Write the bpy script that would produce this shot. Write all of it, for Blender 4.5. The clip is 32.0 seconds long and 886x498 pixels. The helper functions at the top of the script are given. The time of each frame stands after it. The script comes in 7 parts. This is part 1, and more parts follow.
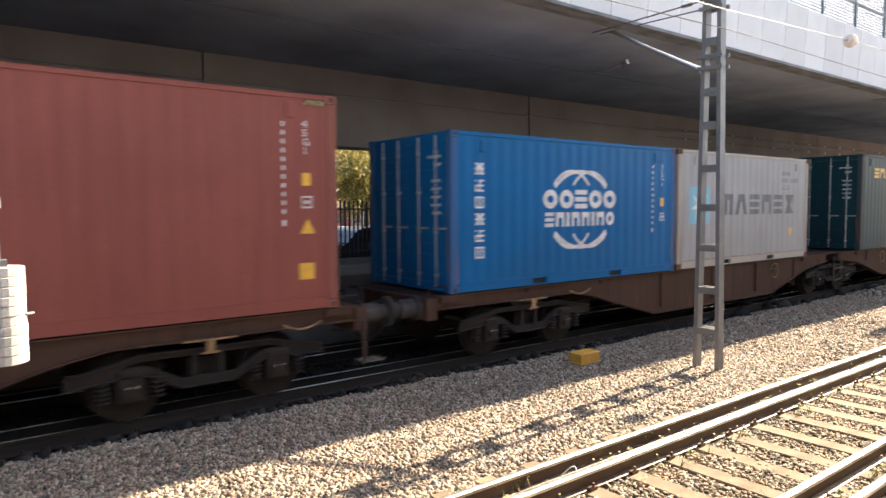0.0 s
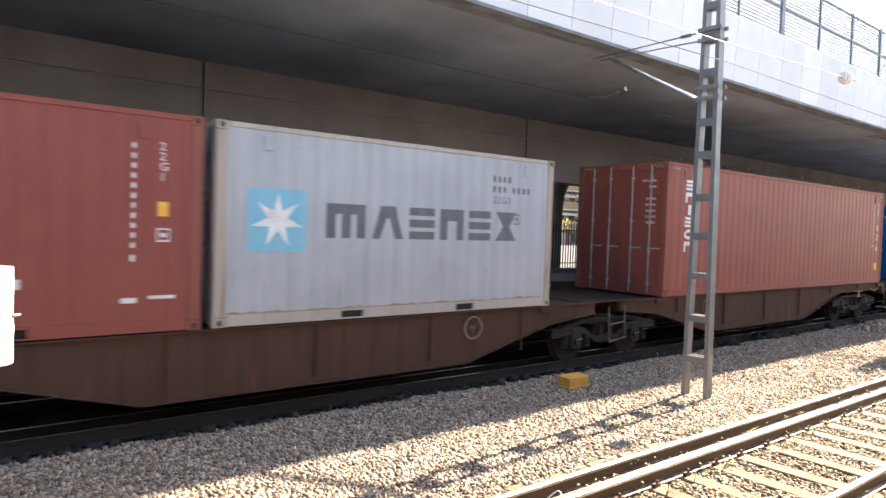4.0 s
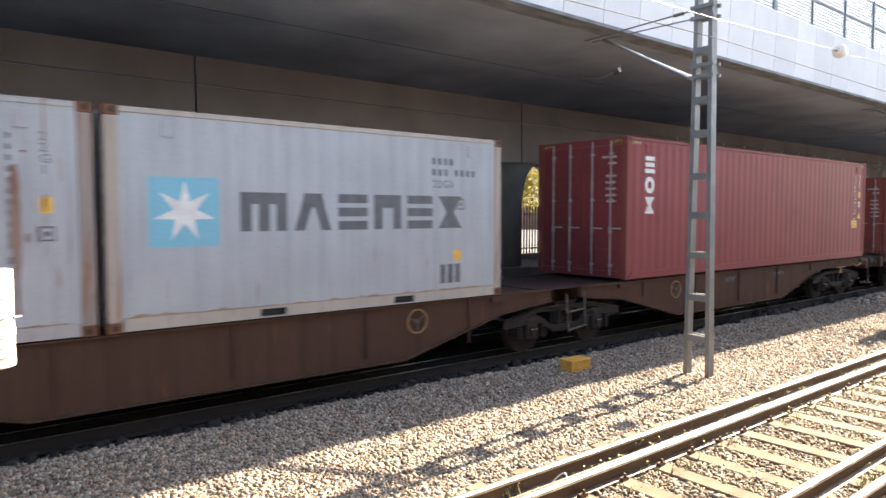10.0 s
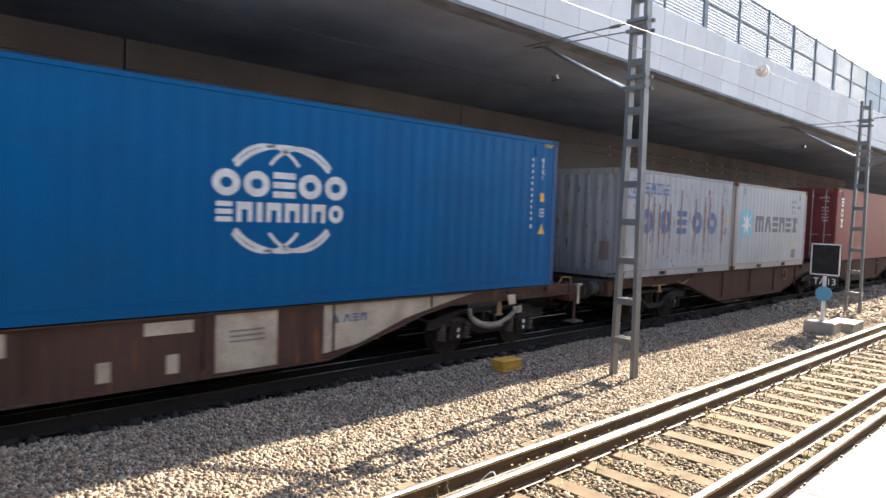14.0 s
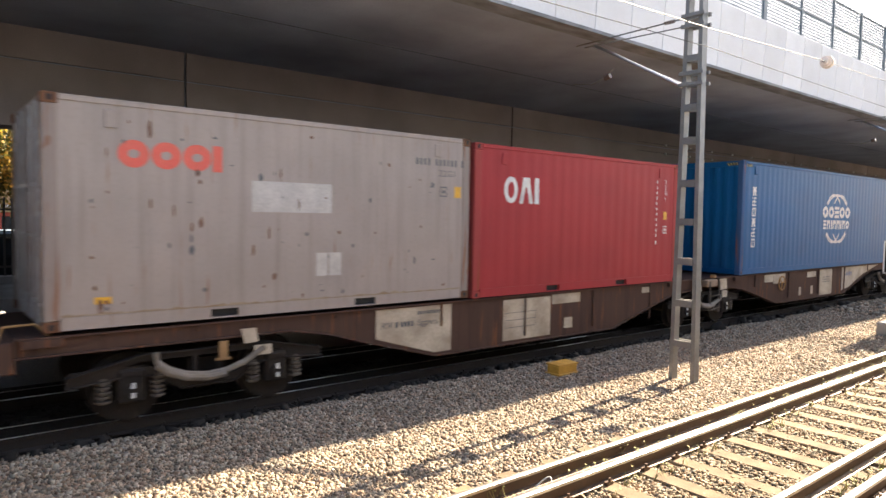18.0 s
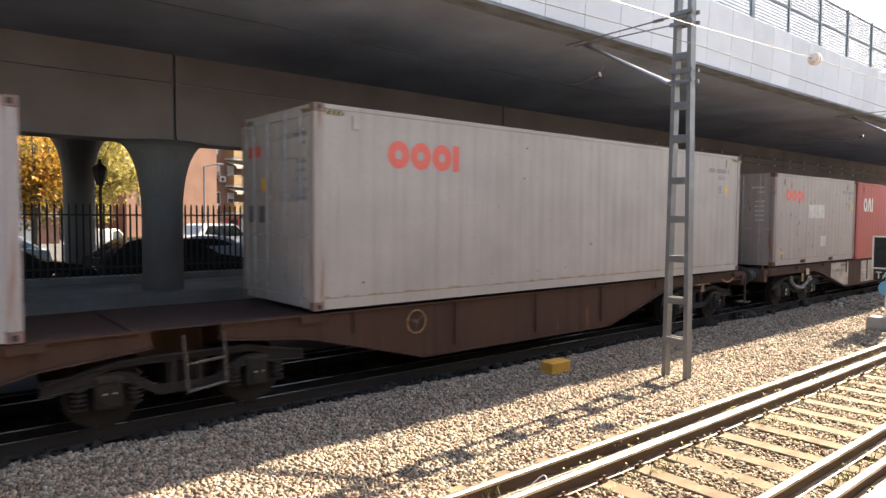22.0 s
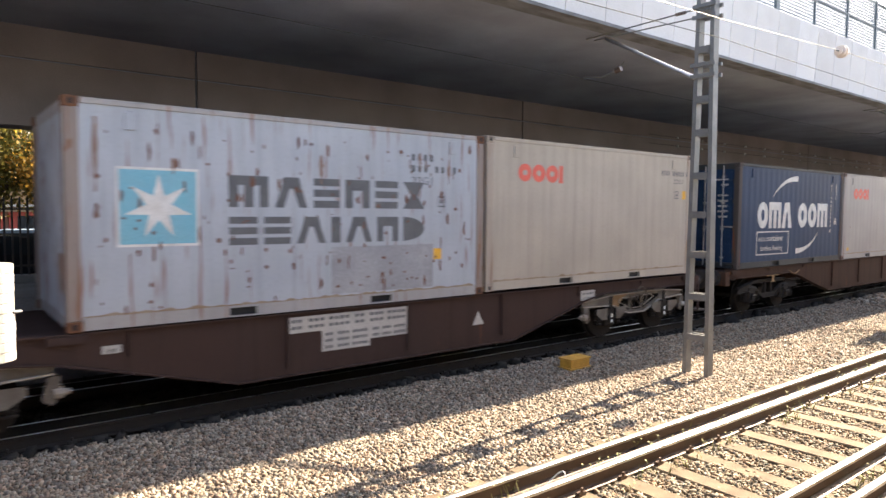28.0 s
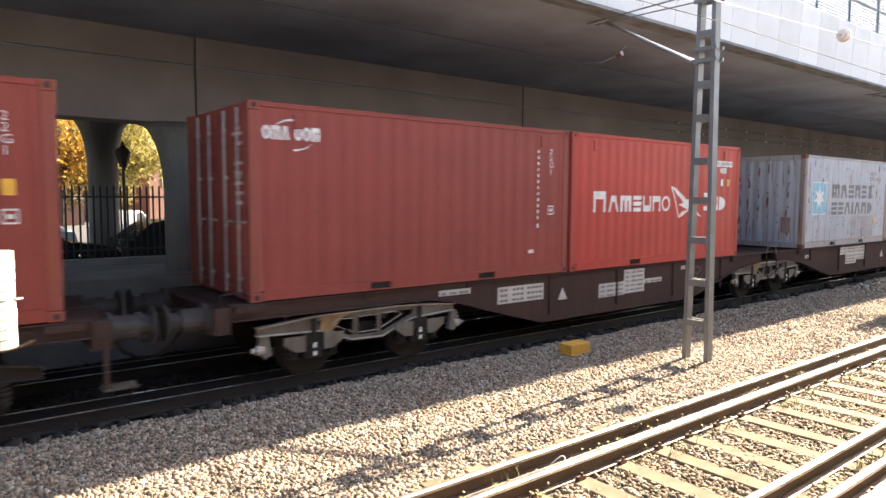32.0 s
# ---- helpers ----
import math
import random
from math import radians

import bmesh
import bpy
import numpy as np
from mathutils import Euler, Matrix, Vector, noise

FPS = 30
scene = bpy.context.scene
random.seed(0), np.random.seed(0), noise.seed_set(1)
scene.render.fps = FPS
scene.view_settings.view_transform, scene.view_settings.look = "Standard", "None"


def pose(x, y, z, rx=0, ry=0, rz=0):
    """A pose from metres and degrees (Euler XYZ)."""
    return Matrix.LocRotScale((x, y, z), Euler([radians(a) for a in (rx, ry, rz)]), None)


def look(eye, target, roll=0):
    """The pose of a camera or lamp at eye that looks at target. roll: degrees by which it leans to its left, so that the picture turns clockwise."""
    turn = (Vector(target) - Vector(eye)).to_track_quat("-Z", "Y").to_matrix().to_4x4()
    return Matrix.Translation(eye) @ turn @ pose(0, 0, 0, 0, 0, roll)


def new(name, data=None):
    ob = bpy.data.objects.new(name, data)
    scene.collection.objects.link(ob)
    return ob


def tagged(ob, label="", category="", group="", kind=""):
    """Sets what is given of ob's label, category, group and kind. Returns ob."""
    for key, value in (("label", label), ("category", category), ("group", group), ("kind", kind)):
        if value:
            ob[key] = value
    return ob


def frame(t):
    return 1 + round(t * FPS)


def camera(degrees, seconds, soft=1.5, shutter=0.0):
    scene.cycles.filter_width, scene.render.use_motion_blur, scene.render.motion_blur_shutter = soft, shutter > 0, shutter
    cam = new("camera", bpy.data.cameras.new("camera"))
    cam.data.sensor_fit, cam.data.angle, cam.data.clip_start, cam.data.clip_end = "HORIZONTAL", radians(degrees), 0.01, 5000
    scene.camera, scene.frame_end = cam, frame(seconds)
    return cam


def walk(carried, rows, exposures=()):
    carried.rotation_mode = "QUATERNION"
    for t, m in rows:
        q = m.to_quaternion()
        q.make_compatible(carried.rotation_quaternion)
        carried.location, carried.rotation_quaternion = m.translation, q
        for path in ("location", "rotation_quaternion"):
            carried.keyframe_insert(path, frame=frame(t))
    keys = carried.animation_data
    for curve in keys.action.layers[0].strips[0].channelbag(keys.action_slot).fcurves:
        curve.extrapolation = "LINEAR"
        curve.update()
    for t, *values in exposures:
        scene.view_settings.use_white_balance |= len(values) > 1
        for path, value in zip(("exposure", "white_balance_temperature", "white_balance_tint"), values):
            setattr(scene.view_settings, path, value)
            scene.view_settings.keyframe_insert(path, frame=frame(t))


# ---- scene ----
cam = camera(67.67, 32.0, soft=1.5, shutter=0.4)

# camera: a hand-held phone at one spot on the platform
EYE = (0.0, 0.0, 2.554)
TURNS = [
    (0.0, -37.54, -3.60, 0.38),
    (0.5, -35.44, -4.38, -0.07),
    (1.0, -33.36, -2.96, -0.18),
    (1.5, -33.92, -3.17, -0.99),
    (2.0, -33.46, -3.39, -1.38),
    (2.4, -33.96, -3.14, -1.23),
    (2.5, -34.20, -3.26, -1.49),
    (3.0, -35.30, -2.88, -1.38),
    (3.5, -37.33, -2.47, -1.44),
    (5.5, -39.28, 0.29, -2.31),
    (6.0, -40.21, 2.95, -2.43),
    (6.5, -40.13, 3.11, -1.70),
    (6.6, -39.97, 3.06, -1.54),
    (7.0, -39.98, 1.76, -1.50),
    (7.5, -39.94, 0.38, -1.66),
    (8.0, -39.76, 0.12, -1.84),
    (8.5, -40.48, -1.06, -1.43),
    (9.0, -41.08, -1.21, -1.41),
    (9.5, -39.42, -2.89, 0.76),
    (10.0, -38.22, -3.10, -0.04),
    (10.5, -37.18, -1.70, -2.88),
    (11.0, -36.24, -2.62, -2.56),
    (11.5, -41.29, -3.61, -3.10),
    (12.0, -43.94, -3.96, -4.92),
    (12.5, -46.16, -3.04, -4.66),
    (13.0, -47.10, -3.18, -3.82),
    (13.5, -44.80, -3.17, -2.47),
    (14.0, -43.67, -3.07, -1.99),
    (14.5, -42.38, -2.89, -1.73),
    (15.0, -40.40, -2.14, -1.21),
    (15.3, -39.60, -2.21, -1.34),
    (15.5, -39.05, -2.47, -1.37),
    (17.5, -39.06, -3.36, -1.09),
    (18.0, -39.14, -2.89, -1.01),
    (18.5, -39.66, -2.61, -1.65),
    (19.0, -40.64, -2.71, -1.42),
    (19.5, -39.89, -2.42, -0.60),
    (20.0, -39.81, -2.73, -0.09),
    (20.5, -39.77, -2.98, -0.29),
    (21.0, -40.07, -3.13, -0.50),
    (21.5, -39.71, -3.21, -0.63),
    (22.0, -39.84, -2.88, -0.38),
    (22.5, -39.85, -2.76, -0.14),
    (23.0, -39.04, -2.38, -0.23),
    (23.5, -38.83, -2.36, -0.25),
    (24.0, -39.06, -2.71, -0.02),
    (24.5, -38.78, -2.81, 0.13),
    (25.0, -38.12, -2.74, 0.11),
    (25.5, -38.48, -3.20, 0.18),
    (27.5, -38.96, -3.32, -0.39),
    (28.0, -38.19, -3.31, -0.44),
    (28.5, -37.95, -3.24, -0.56),
    (29.0, -38.49, -3.54, -1.00),
    (29.5, -39.15, -3.58, -0.42),
    (30.0, -39.04, -3.52, -0.50),
    (30.5, -39.03, -3.14, -0.01),
    (31.0, -38.59, -3.72, -0.69),
    (31.5, -38.31, -3.75, -0.42),
    (32.0, -38.17, -4.49, -0.29),
]
PATH = [(t, pose(*EYE, 90 + pitch, roll, yaw)) for t, yaw, pitch, roll in TURNS]
# stops, white balance
EXPOSURES = [
    (0.0, 2.26, 6840, 14),
    (1.0, 2.80, 6640, 15),
    (2.0, 2.79, 6540, 15),
    (3.5, 2.65, 6540, 14),
    (6.0, 2.46, 6140, 11),
    (9.0, 2.57, 6440, 12),
    (11.0, 2.26, 6440, 12),
    (13.0, 1.96, 6440, 12),
    (15.0, 2.16, 6240, 12),
    (19.0, 2.33, 7240, 15),
    (21.8, 2.18, 6940, 14),
    (24.0, 2.34, 6640, 14),
    (25.2, 2.46, 6640, 14),
    (26.6, 2.38, 6640, 14),
    (29.0, 2.24, 6840, 14),
    (31.0, 2.42, 6640, 14),
    (32.0, 2.51, 6790, 14),
]
walk(cam, PATH, exposures=EXPOSURES)

# sky and sun
SUN_AZ, SUN_EL = 85.0, 37.0     # degrees from +y towards +x, and above the horizon
world = bpy.data.worlds.new("sky")
scene.world = world
world.use_nodes = True
sky = world.node_tree.nodes.new("ShaderNodeTexSky")
sky.sky_type, sky.sun_disc = "NISHITA", False
sky.sun_elevation, sky.sun_rotation = radians(SUN_EL), radians(SUN_AZ)
sky.dust_density = 2.0
world.node_tree.nodes["Background"].inputs[1].default_value = 0.09
world.node_tree.links.new(sky.outputs[0], world.node_tree.nodes["Background"].inputs[0])
sun = new("sun", bpy.data.lights.new("sun", "SUN"))
sun.data.energy, sun.data.angle, sun.data.color = 5.0, radians(0.5), (1.0, 0.885, 0.69)
_d = Vector((math.sin(radians(SUN_AZ)) * math.cos(radians(SUN_EL)), math.cos(radians(SUN_AZ)) * math.cos(radians(SUN_EL)), math.sin(radians(SUN_EL))))
sun.matrix_world = look((0, 0, 30), Vector((0, 0, 30)) - _d)


# ---- materials ----
def mat(name, base, rough=0.7, metal=0.0, second=None, scale=6.0, fine=60.0, bump=0.15, island=0.0, amount=0.5, stretch=(1, 1, 1), vary=0.0):
    """A surface in two tones, blotched at a coarse and a fine scale, with relief. island: spread of tone from piece to piece of one mesh; vary: from object to object."""
    m = bpy.data.materials.new(name)
    m.use_nodes = True
    nt = m.node_tree
    N, L = nt.nodes, nt.links
    b = N["Principled BSDF"]
    tc = N.new("ShaderNodeTexCoord")
    mp = N.new("ShaderNodeMapping")
    mp.inputs["Scale"].default_value = stretch
    L.new(tc.outputs["Object"], mp.inputs[0])
    n1, n2 = N.new("ShaderNodeTexNoise"), N.new("ShaderNodeTexNoise")
    for n, s, d in ((n1, scale, 5), (n2, fine, 3)):
        n.inputs["Scale"].default_value, n.inputs["Detail"].default_value = s, d
        L.new(mp.outputs[0], n.inputs["Vector"])
    second = second or [c * 0.6 for c in base]
    ramp = N.new("ShaderNodeValToRGB")
    ramp.color_ramp.elements[0].position, ramp.color_ramp.elements[1].position = 0.5 - 0.3 * (1 - amount) - 0.05, 0.62 + 0.2 * (1 - amount)
    ramp.color_ramp.elements[0].color, ramp.color_ramp.elements[1].color = (*base, 1), (*second, 1)
    L.new(n1.outputs[0], ramp.inputs[0])
    hsv = N.new("ShaderNodeHueSaturation")
    L.new(ramp.outputs[0], hsv.inputs["Color"])
    mr = N.new("ShaderNodeMapRange")
    mr.inputs[1].default_value, mr.inputs[2].default_value, mr.inputs[3].default_value, mr.inputs[4].default_value = 0.3, 0.7, 0.88, 1.12
    L.new(n2.outputs[0], mr.inputs[0])
    value = mr.outputs[0]
    for spread, node, out in ((island, "ShaderNodeNewGeometry", "Random Per Island"), (vary, "ShaderNodeObjectInfo", "Random")):
        if spread:
            g = N.new(node)
            r = N.new("ShaderNodeMapRange")
            r.inputs[3].default_value, r.inputs[4].default_value = 1 - spread, 1 + spread
            L.new(g.outputs[out], r.inputs[0])
            mm = N.new("ShaderNodeMath")
            mm.operation = "MULTIPLY"
            L.new(value, mm.inputs[0])
            L.new(r.outputs[0], mm.inputs[1])
            value = mm.outputs[0]
    L.new(value, hsv.inputs["Value"])
    if island > 0.5:      # stones differ in hue as well
        g, white = N.new("ShaderNodeNewGeometry"), N.new("ShaderNodeTexWhiteNoise")
        white.noise_dimensions = "1D"
        L.new(g.outputs["Random Per Island"], white.inputs["W"])
        for socket, lo, hi, source in (("Hue", 0.485, 0.525, white.outputs[0]), ("Saturation", 1.35, 0.65, white.outputs[0])):
            r = N.new("ShaderNodeMapRange")
            r.inputs[3].default_value, r.inputs[4].default_value = lo, hi
            L.new(source, r.inputs[0])
            L.new(r.outputs[0], hsv.inputs[socket])
    if max(base) < 0.045 and not metal:      # near-black colours get a weak sheen, to deepen the shade under the train
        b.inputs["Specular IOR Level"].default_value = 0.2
    L.new(hsv.outputs[0], b.inputs["Base Color"])
    b.inputs["Roughness"].default_value, b.inputs["Metallic"].default_value = rough, metal
    rr = N.new("ShaderNodeMapRange")
    rr.inputs[3].default_value, rr.inputs[4].default_value = max(0.05, rough - 0.12), min(1, rough + 0.12)
    L.new(n1.outputs[0], rr.inputs[0])
    L.new(rr.outputs[0], b.inputs["Roughness"])
    if bump:
        bp = N.new("ShaderNodeBump")
        bp.inputs["Strength"].default_value, bp.inputs["Distance"].default_value = bump, 0.01
        L.new(n2.outputs[0], bp.inputs["Height"])
        L.new(bp.outputs[0], b.inputs["Normal"])
    return m


def paint(name, base, rust=0.2, rough=0.5, grime=0.35):
    """Container paint: faded blotches, vertical grime streaks and rust spots that run down."""
    m = bpy.data.materials.new(name)
    m.use_nodes = True
    nt = m.node_tree
    N, L = nt.nodes, nt.links
    b = N["Principled BSDF"]
    tc = N.new("ShaderNodeTexCoord")

    def noise_at(stretch, scale, detail=4.0):
        mp = N.new("ShaderNodeMapping")
        mp.inputs["Scale"].default_value = stretch
        L.new(tc.outputs["Object"], mp.inputs[0])
        n = N.new("ShaderNodeTexNoise")
        n.inputs["Scale"].default_value, n.inputs["Detail"].default_value = scale, detail
        L.new(mp.outputs[0], n.inputs["Vector"])
        return n.outputs[0]

    def mixed(fac, a, c):
        mx = N.new("ShaderNodeMix")
        mx.data_type = "RGBA"
        L.new(fac, mx.inputs[0])
        for socket, v in ((mx.inputs[6], a), (mx.inputs[7], c)):
            if isinstance(v, tuple):
                socket.default_value = (*v, 1)
            else:
                L.new(v, socket)
        return mx.outputs[2]

    def window(v, lo, hi, top=1.0):
        r = N.new("ShaderNodeMapRange")
        r.inputs[1].default_value, r.inputs[2].default_value, r.inputs[4].default_value = lo, hi, top
        L.new(v, r.inputs[0])
        return r.outputs[0]

    faded = tuple(min(1, c * 0.85 + 0.004) for c in base)
    dirty = tuple(c * 0.55 + 0.004 for c in base)
    col = mixed(window(noise_at((1, 1, 1), 0.9), 0.35, 0.7), base, faded)
    col = mixed(window(noise_at((7, 7, 0.35), 1.2), 0.5, 0.8, grime), col, dirty)
    col = mixed(window(noise_at((1, 1, 1), 22), 0.5, 0.8, 0.25), col, dirty)
    spots = noise_at((8, 8, 0.6), 1.6, 6.0)
    rusty = window(spots, 0.72 - 0.28 * rust, 0.8 - 0.24 * rust, min(0.7, 0.35 + rust))
    col = mixed(rusty, col, (0.23, 0.085, 0.035))
    if rust > 0.5:
        col = mixed(window(noise_at((1.6, 1.6, 1.0), 4.2, 8.0), 0.62, 0.67, 0.7), col, (0.21, 0.085, 0.04))
    L.new(col, b.inputs["Base Color"])
    b.inputs["Specular IOR Level"].default_value = 0.1
    r = N.new("ShaderNodeMapRange")
    r.inputs[3].default_value, r.inputs[4].default_value = rough, 0.85
    L.new(rusty, r.inputs[0])
    L.new(r.outputs[0], b.inputs["Roughness"])
    bp = N.new("ShaderNodeBump")
    bp.inputs["Strength"].default_value, bp.inputs["Distance"].default_value = 0.25, 0.006
    L.new(noise_at((1, 1, 0.6), 7), bp.inputs["Height"])
    L.new(bp.outputs[0], b.inputs["Normal"])
    return m


def glass(name, tint=(0.02, 0.025, 0.03)):
    m = bpy.data.materials.new(name)
    m.use_nodes = True
    b = m.node_tree.nodes["Principled BSDF"]
    b.inputs["Base Color"].default_value = (*tint, 1)
    b.inputs["Roughness"].default_value = 0.06
    return m


STONE = mat("ballast_stone", (0.365, 0.288, 0.215), 0.9, 0, (0.185, 0.143, 0.108), 9, 90, 0.3, island=0.55)
STONE_BROWN = mat("dusty_ballast", (0.27, 0.207, 0.145), 0.9, 0, (0.15, 0.113, 0.078), 9, 90, 0.2, island=0.52)
# stones under the train: oil, plus the wagons' shade put into the colour
STONE_DARK = mat("oily_shaded_ballast", (0.040, 0.035, 0.031), 0.95, 0, (0.024, 0.021, 0.019), 5, 60, 0.3, island=0.4)
BED = mat("ballast_bed", (0.20, 0.17, 0.14), 0.95, 0, (0.12, 0.10, 0.082), 14, 120, 0.8)
# the bed below them carries the same painted shade
BED_DARK = mat("oily_shaded_bed", (0.034, 0.030, 0.027), 0.95, 0, (0.022, 0.020, 0.018), 6, 80, 0.6)
EARTH = mat("earth", (0.16, 0.14, 0.11), 0.95, 0, (0.10, 0.09, 0.07), 0.4, 5, 0.3)
ASPHALT = mat("asphalt", (0.085, 0.083, 0.08), 0.9, 0, (0.06, 0.058, 0.056), 1.5, 80, 0.3)
TIE = mat("sleeper_concrete", (0.205, 0.143, 0.082), 0.9, 0, (0.135, 0.095, 0.058), 5, 70, 0.3, vary=0.22)
# far track's sleepers and rails, darkened to hold the shade under the train
TIE_DARK = mat("shaded_sleeper", (0.036, 0.031, 0.027), 0.95, 0, (0.024, 0.021, 0.019), 5, 70, 0.3)
RAIL_DARK = mat("shaded_rail", (0.030, 0.025, 0.022), 0.95, 0.0, (0.036, 0.028, 0.023), 8, 90, 0.3)
RAIL_SIDE = mat("rusty_rail", (0.085, 0.056, 0.042), 0.5, 0.35, (0.12, 0.072, 0.048), 8, 90, 0.2)
RAIL_TOP = mat("polished_rail", (0.88, 0.87, 0.86), 0.34, 1.0, (0.78, 0.77, 0.76), 3, 60, 0.02)
RAIL_SLICK = mat("slick_rail", (0.92, 0.93, 0.96), 0.3, 1.0, (0.8, 0.8, 0.82), 3, 60, 0.0)
RAIL_OLD = mat("worn_rail", (0.82, 0.79, 0.75), 0.38, 1.0, (0.6, 0.53, 0.47), 4, 60, 0.03)
CONCRETE = mat("light_concrete", (0.70, 0.70, 0.73), 0.85, 0, (0.60, 0.595, 0.615), 0.9, 80, 0.06, vary=0.07)
CONCRETE_GREY = mat("weathered_concrete", (0.42, 0.39, 0.35), 0.9, 0, (0.30, 0.28, 0.25), 3, 50, 0.3)
# deck underside: colour lifted and blued to stand in for haze
SOFFIT = mat("haze_tinted_concrete", (0.345, 0.375, 0.47), 0.95, 0, (0.205, 0.222, 0.28), 0.5, 60, 0.08)
LIP = mat("stained_edge_concrete", (0.24, 0.245, 0.27), 0.92, 0, (0.10, 0.10, 0.105), 1.8, 40, 0.2, stretch=(1, 3, 3))
BEAM = mat("brown_concrete", (0.285, 0.232, 0.228), 0.92, 0, (0.205, 0.165, 0.16), 0.7, 60, 0.08)
COLUMN = mat("grey_column_concrete", (0.24, 0.228, 0.215), 0.9, 0, (0.165, 0.155, 0.145), 0.9, 50, 0.1)
LEDGE = mat("ledge_concrete", (0.30, 0.30, 0.29), 0.9, 0, (0.2, 0.2, 0.19), 1.2, 30, 0.2)
GALV = mat("galvanised_steel", (0.21, 0.213, 0.217), 0.55, 0.4, (0.17, 0.17, 0.17), 4, 60, 0.08)
FENCE = mat("blue_grey_fence_paint", (0.17, 0.205, 0.235), 0.6, 0.0, (0.13, 0.16, 0.18), 3, 50, 0.05)
SCREEN = mat("pale_noise_screen", (0.40, 0.45, 0.50), 0.6, 0, (0.33, 0.38, 0.43), 1.5, 40, 0.05, vary=0.08)
PICKET = mat("black_iron", (0.035, 0.033, 0.033), 0.6, 0.3, (0.06, 0.045, 0.035), 5, 60, 0.1)
# two copies of wire steel, lit and unlit, the light put into their colours
WIRE = mat("lit_wire", (0.36, 0.35, 0.35), 0.6, 0.5, None, 5, 60, 0.0)
WIRE_DARK = mat("unlit_wire", (0.045, 0.043, 0.042), 0.8, 0.1, None, 5, 60, 0.0)
TUBE = mat("bright_bracket_tube", (0.62, 0.63, 0.65), 0.3, 1.0, (0.5, 0.5, 0.52), 5, 60, 0.0)
GLAZE_DARK = mat("brown_glaze", (0.09, 0.06, 0.05), 0.12, 0, (0.12, 0.08, 0.06), 3, 30, 0.0)
PORCELAIN = mat("glazed_insulator", (0.9, 0.80, 0.72), 0.15, 0, (0.8, 0.64, 0.54), 3, 30, 0.0)
WEIGHT = mat("white_weight", (0.47, 0.455, 0.43), 0.7, 0, (0.37, 0.355, 0.33), 4, 50, 0.1)
YELLOW = mat("yellow_box_paint", (0.62, 0.34, 0.05), 0.6, 0, (0.46, 0.24, 0.04), 6, 60, 0.1)
PLATFORM = mat("platform_tile", (0.62, 0.58, 0.52), 0.85, 0, (0.5, 0.47, 0.42), 2, 60, 0.1, vary=0.06)
TACTILE = mat("yellow_tactile_tile", (0.82, 0.71, 0.36), 0.8, 0, (0.70, 0.60, 0.30), 3, 50, 0.1, vary=0.06)
PLASTER = mat("cream_plaster", (0.55, 0.50, 0.42), 0.9, 0, (0.45, 0.41, 0.35), 1.2, 40, 0.1)
BLACK = mat("matt_black", (0.02, 0.02, 0.022), 0.7, 0, (0.035, 0.035, 0.035), 6, 60, 0.05)
WHITE = mat("white_paint", (0.78, 0.78, 0.76), 0.6, 0, (0.66, 0.66, 0.64), 6, 60, 0.05)
SKYBLUE = mat("blue_disc", (0.12, 0.38, 0.62), 0.5, 0, (0.1, 0.32, 0.52), 6, 60, 0.05)
WAGON = paint("brown_wagon_steel", (0.078, 0.043, 0.030), 0.26, 0.8, 0.9)
WAGON_DARK = paint("sooty_wagon_steel", (0.062, 0.038, 0.032), 0.1, 0.85, 0.6)
WAGON_GREY = mat("dusty_bogie_paint", (0.38, 0.345, 0.30), 0.75, 0, (0.20, 0.15, 0.105), 3, 40, 0.2)
# grimy iron, its colour deepened for the shade below the wagons
BOGIE = mat("grimy_shaded_bogie_iron", (0.020, 0.017, 0.0155), 0.85, 0, (0.034, 0.026, 0.021), 4, 40, 0.3)
CREAM = mat("cream_wagon_paint", (0.54, 0.465, 0.37), 0.7, 0, (0.30, 0.235, 0.17), 2.2, 30, 0.15)
OCHRE = mat("ochre_wagon_paint", (0.33, 0.195, 0.085), 0.8, 0, (0.19, 0.11, 0.05), 4, 40, 0.1)
WAGON_TAN = paint("dust_stained_wagon_steel", (0.09, 0.053, 0.041), 0.45, 0.85, 0.8)
SCRIBBLE = mat("faded_blue_scribble", (0.17, 0.21, 0.30), 0.8, 0, (0.10, 0.11, 0.15), 6, 50, 0.0)
BUFFER = mat("dusty_buffer_iron", (0.062, 0.052, 0.047), 0.8, 0, (0.035, 0.029, 0.026), 5, 40, 0.2)
FRAME_PALE = mat("dusty_pale_frame", (0.155, 0.135, 0.115), 0.8, 0, (0.085, 0.062, 0.044), 3.5, 40, 0.2)
BOGIE_DUSTY = mat("dusty_bogie_web", (0.115, 0.10, 0.088), 0.8, 0, (0.065, 0.046, 0.03), 3.5, 40, 0.2)
CLEANED = mat("cleaned_paint", (0.50, 0.47, 0.44), 0.6, 0, (0.40, 0.37, 0.35), 4, 40, 0.0)
HOSE = mat("dusty_hose", (0.25, 0.22, 0.19), 0.8, 0, (0.14, 0.115, 0.09), 4, 40, 0.1)
RUST = mat("rust", (0.18, 0.075, 0.035), 0.9, 0, (0.1, 0.045, 0.025), 6, 60, 0.3)
LETTER_WHITE = mat("white_lettering", (0.72, 0.71, 0.69), 0.6, 0, (0.5, 0.47, 0.44), 5, 60, 0.0, amount=0.3)
LETTER_DARK = mat("dark_grey_lettering", (0.075, 0.08, 0.09), 0.6, 0, (0.13, 0.13, 0.135), 5, 60, 0.0, amount=0.3)
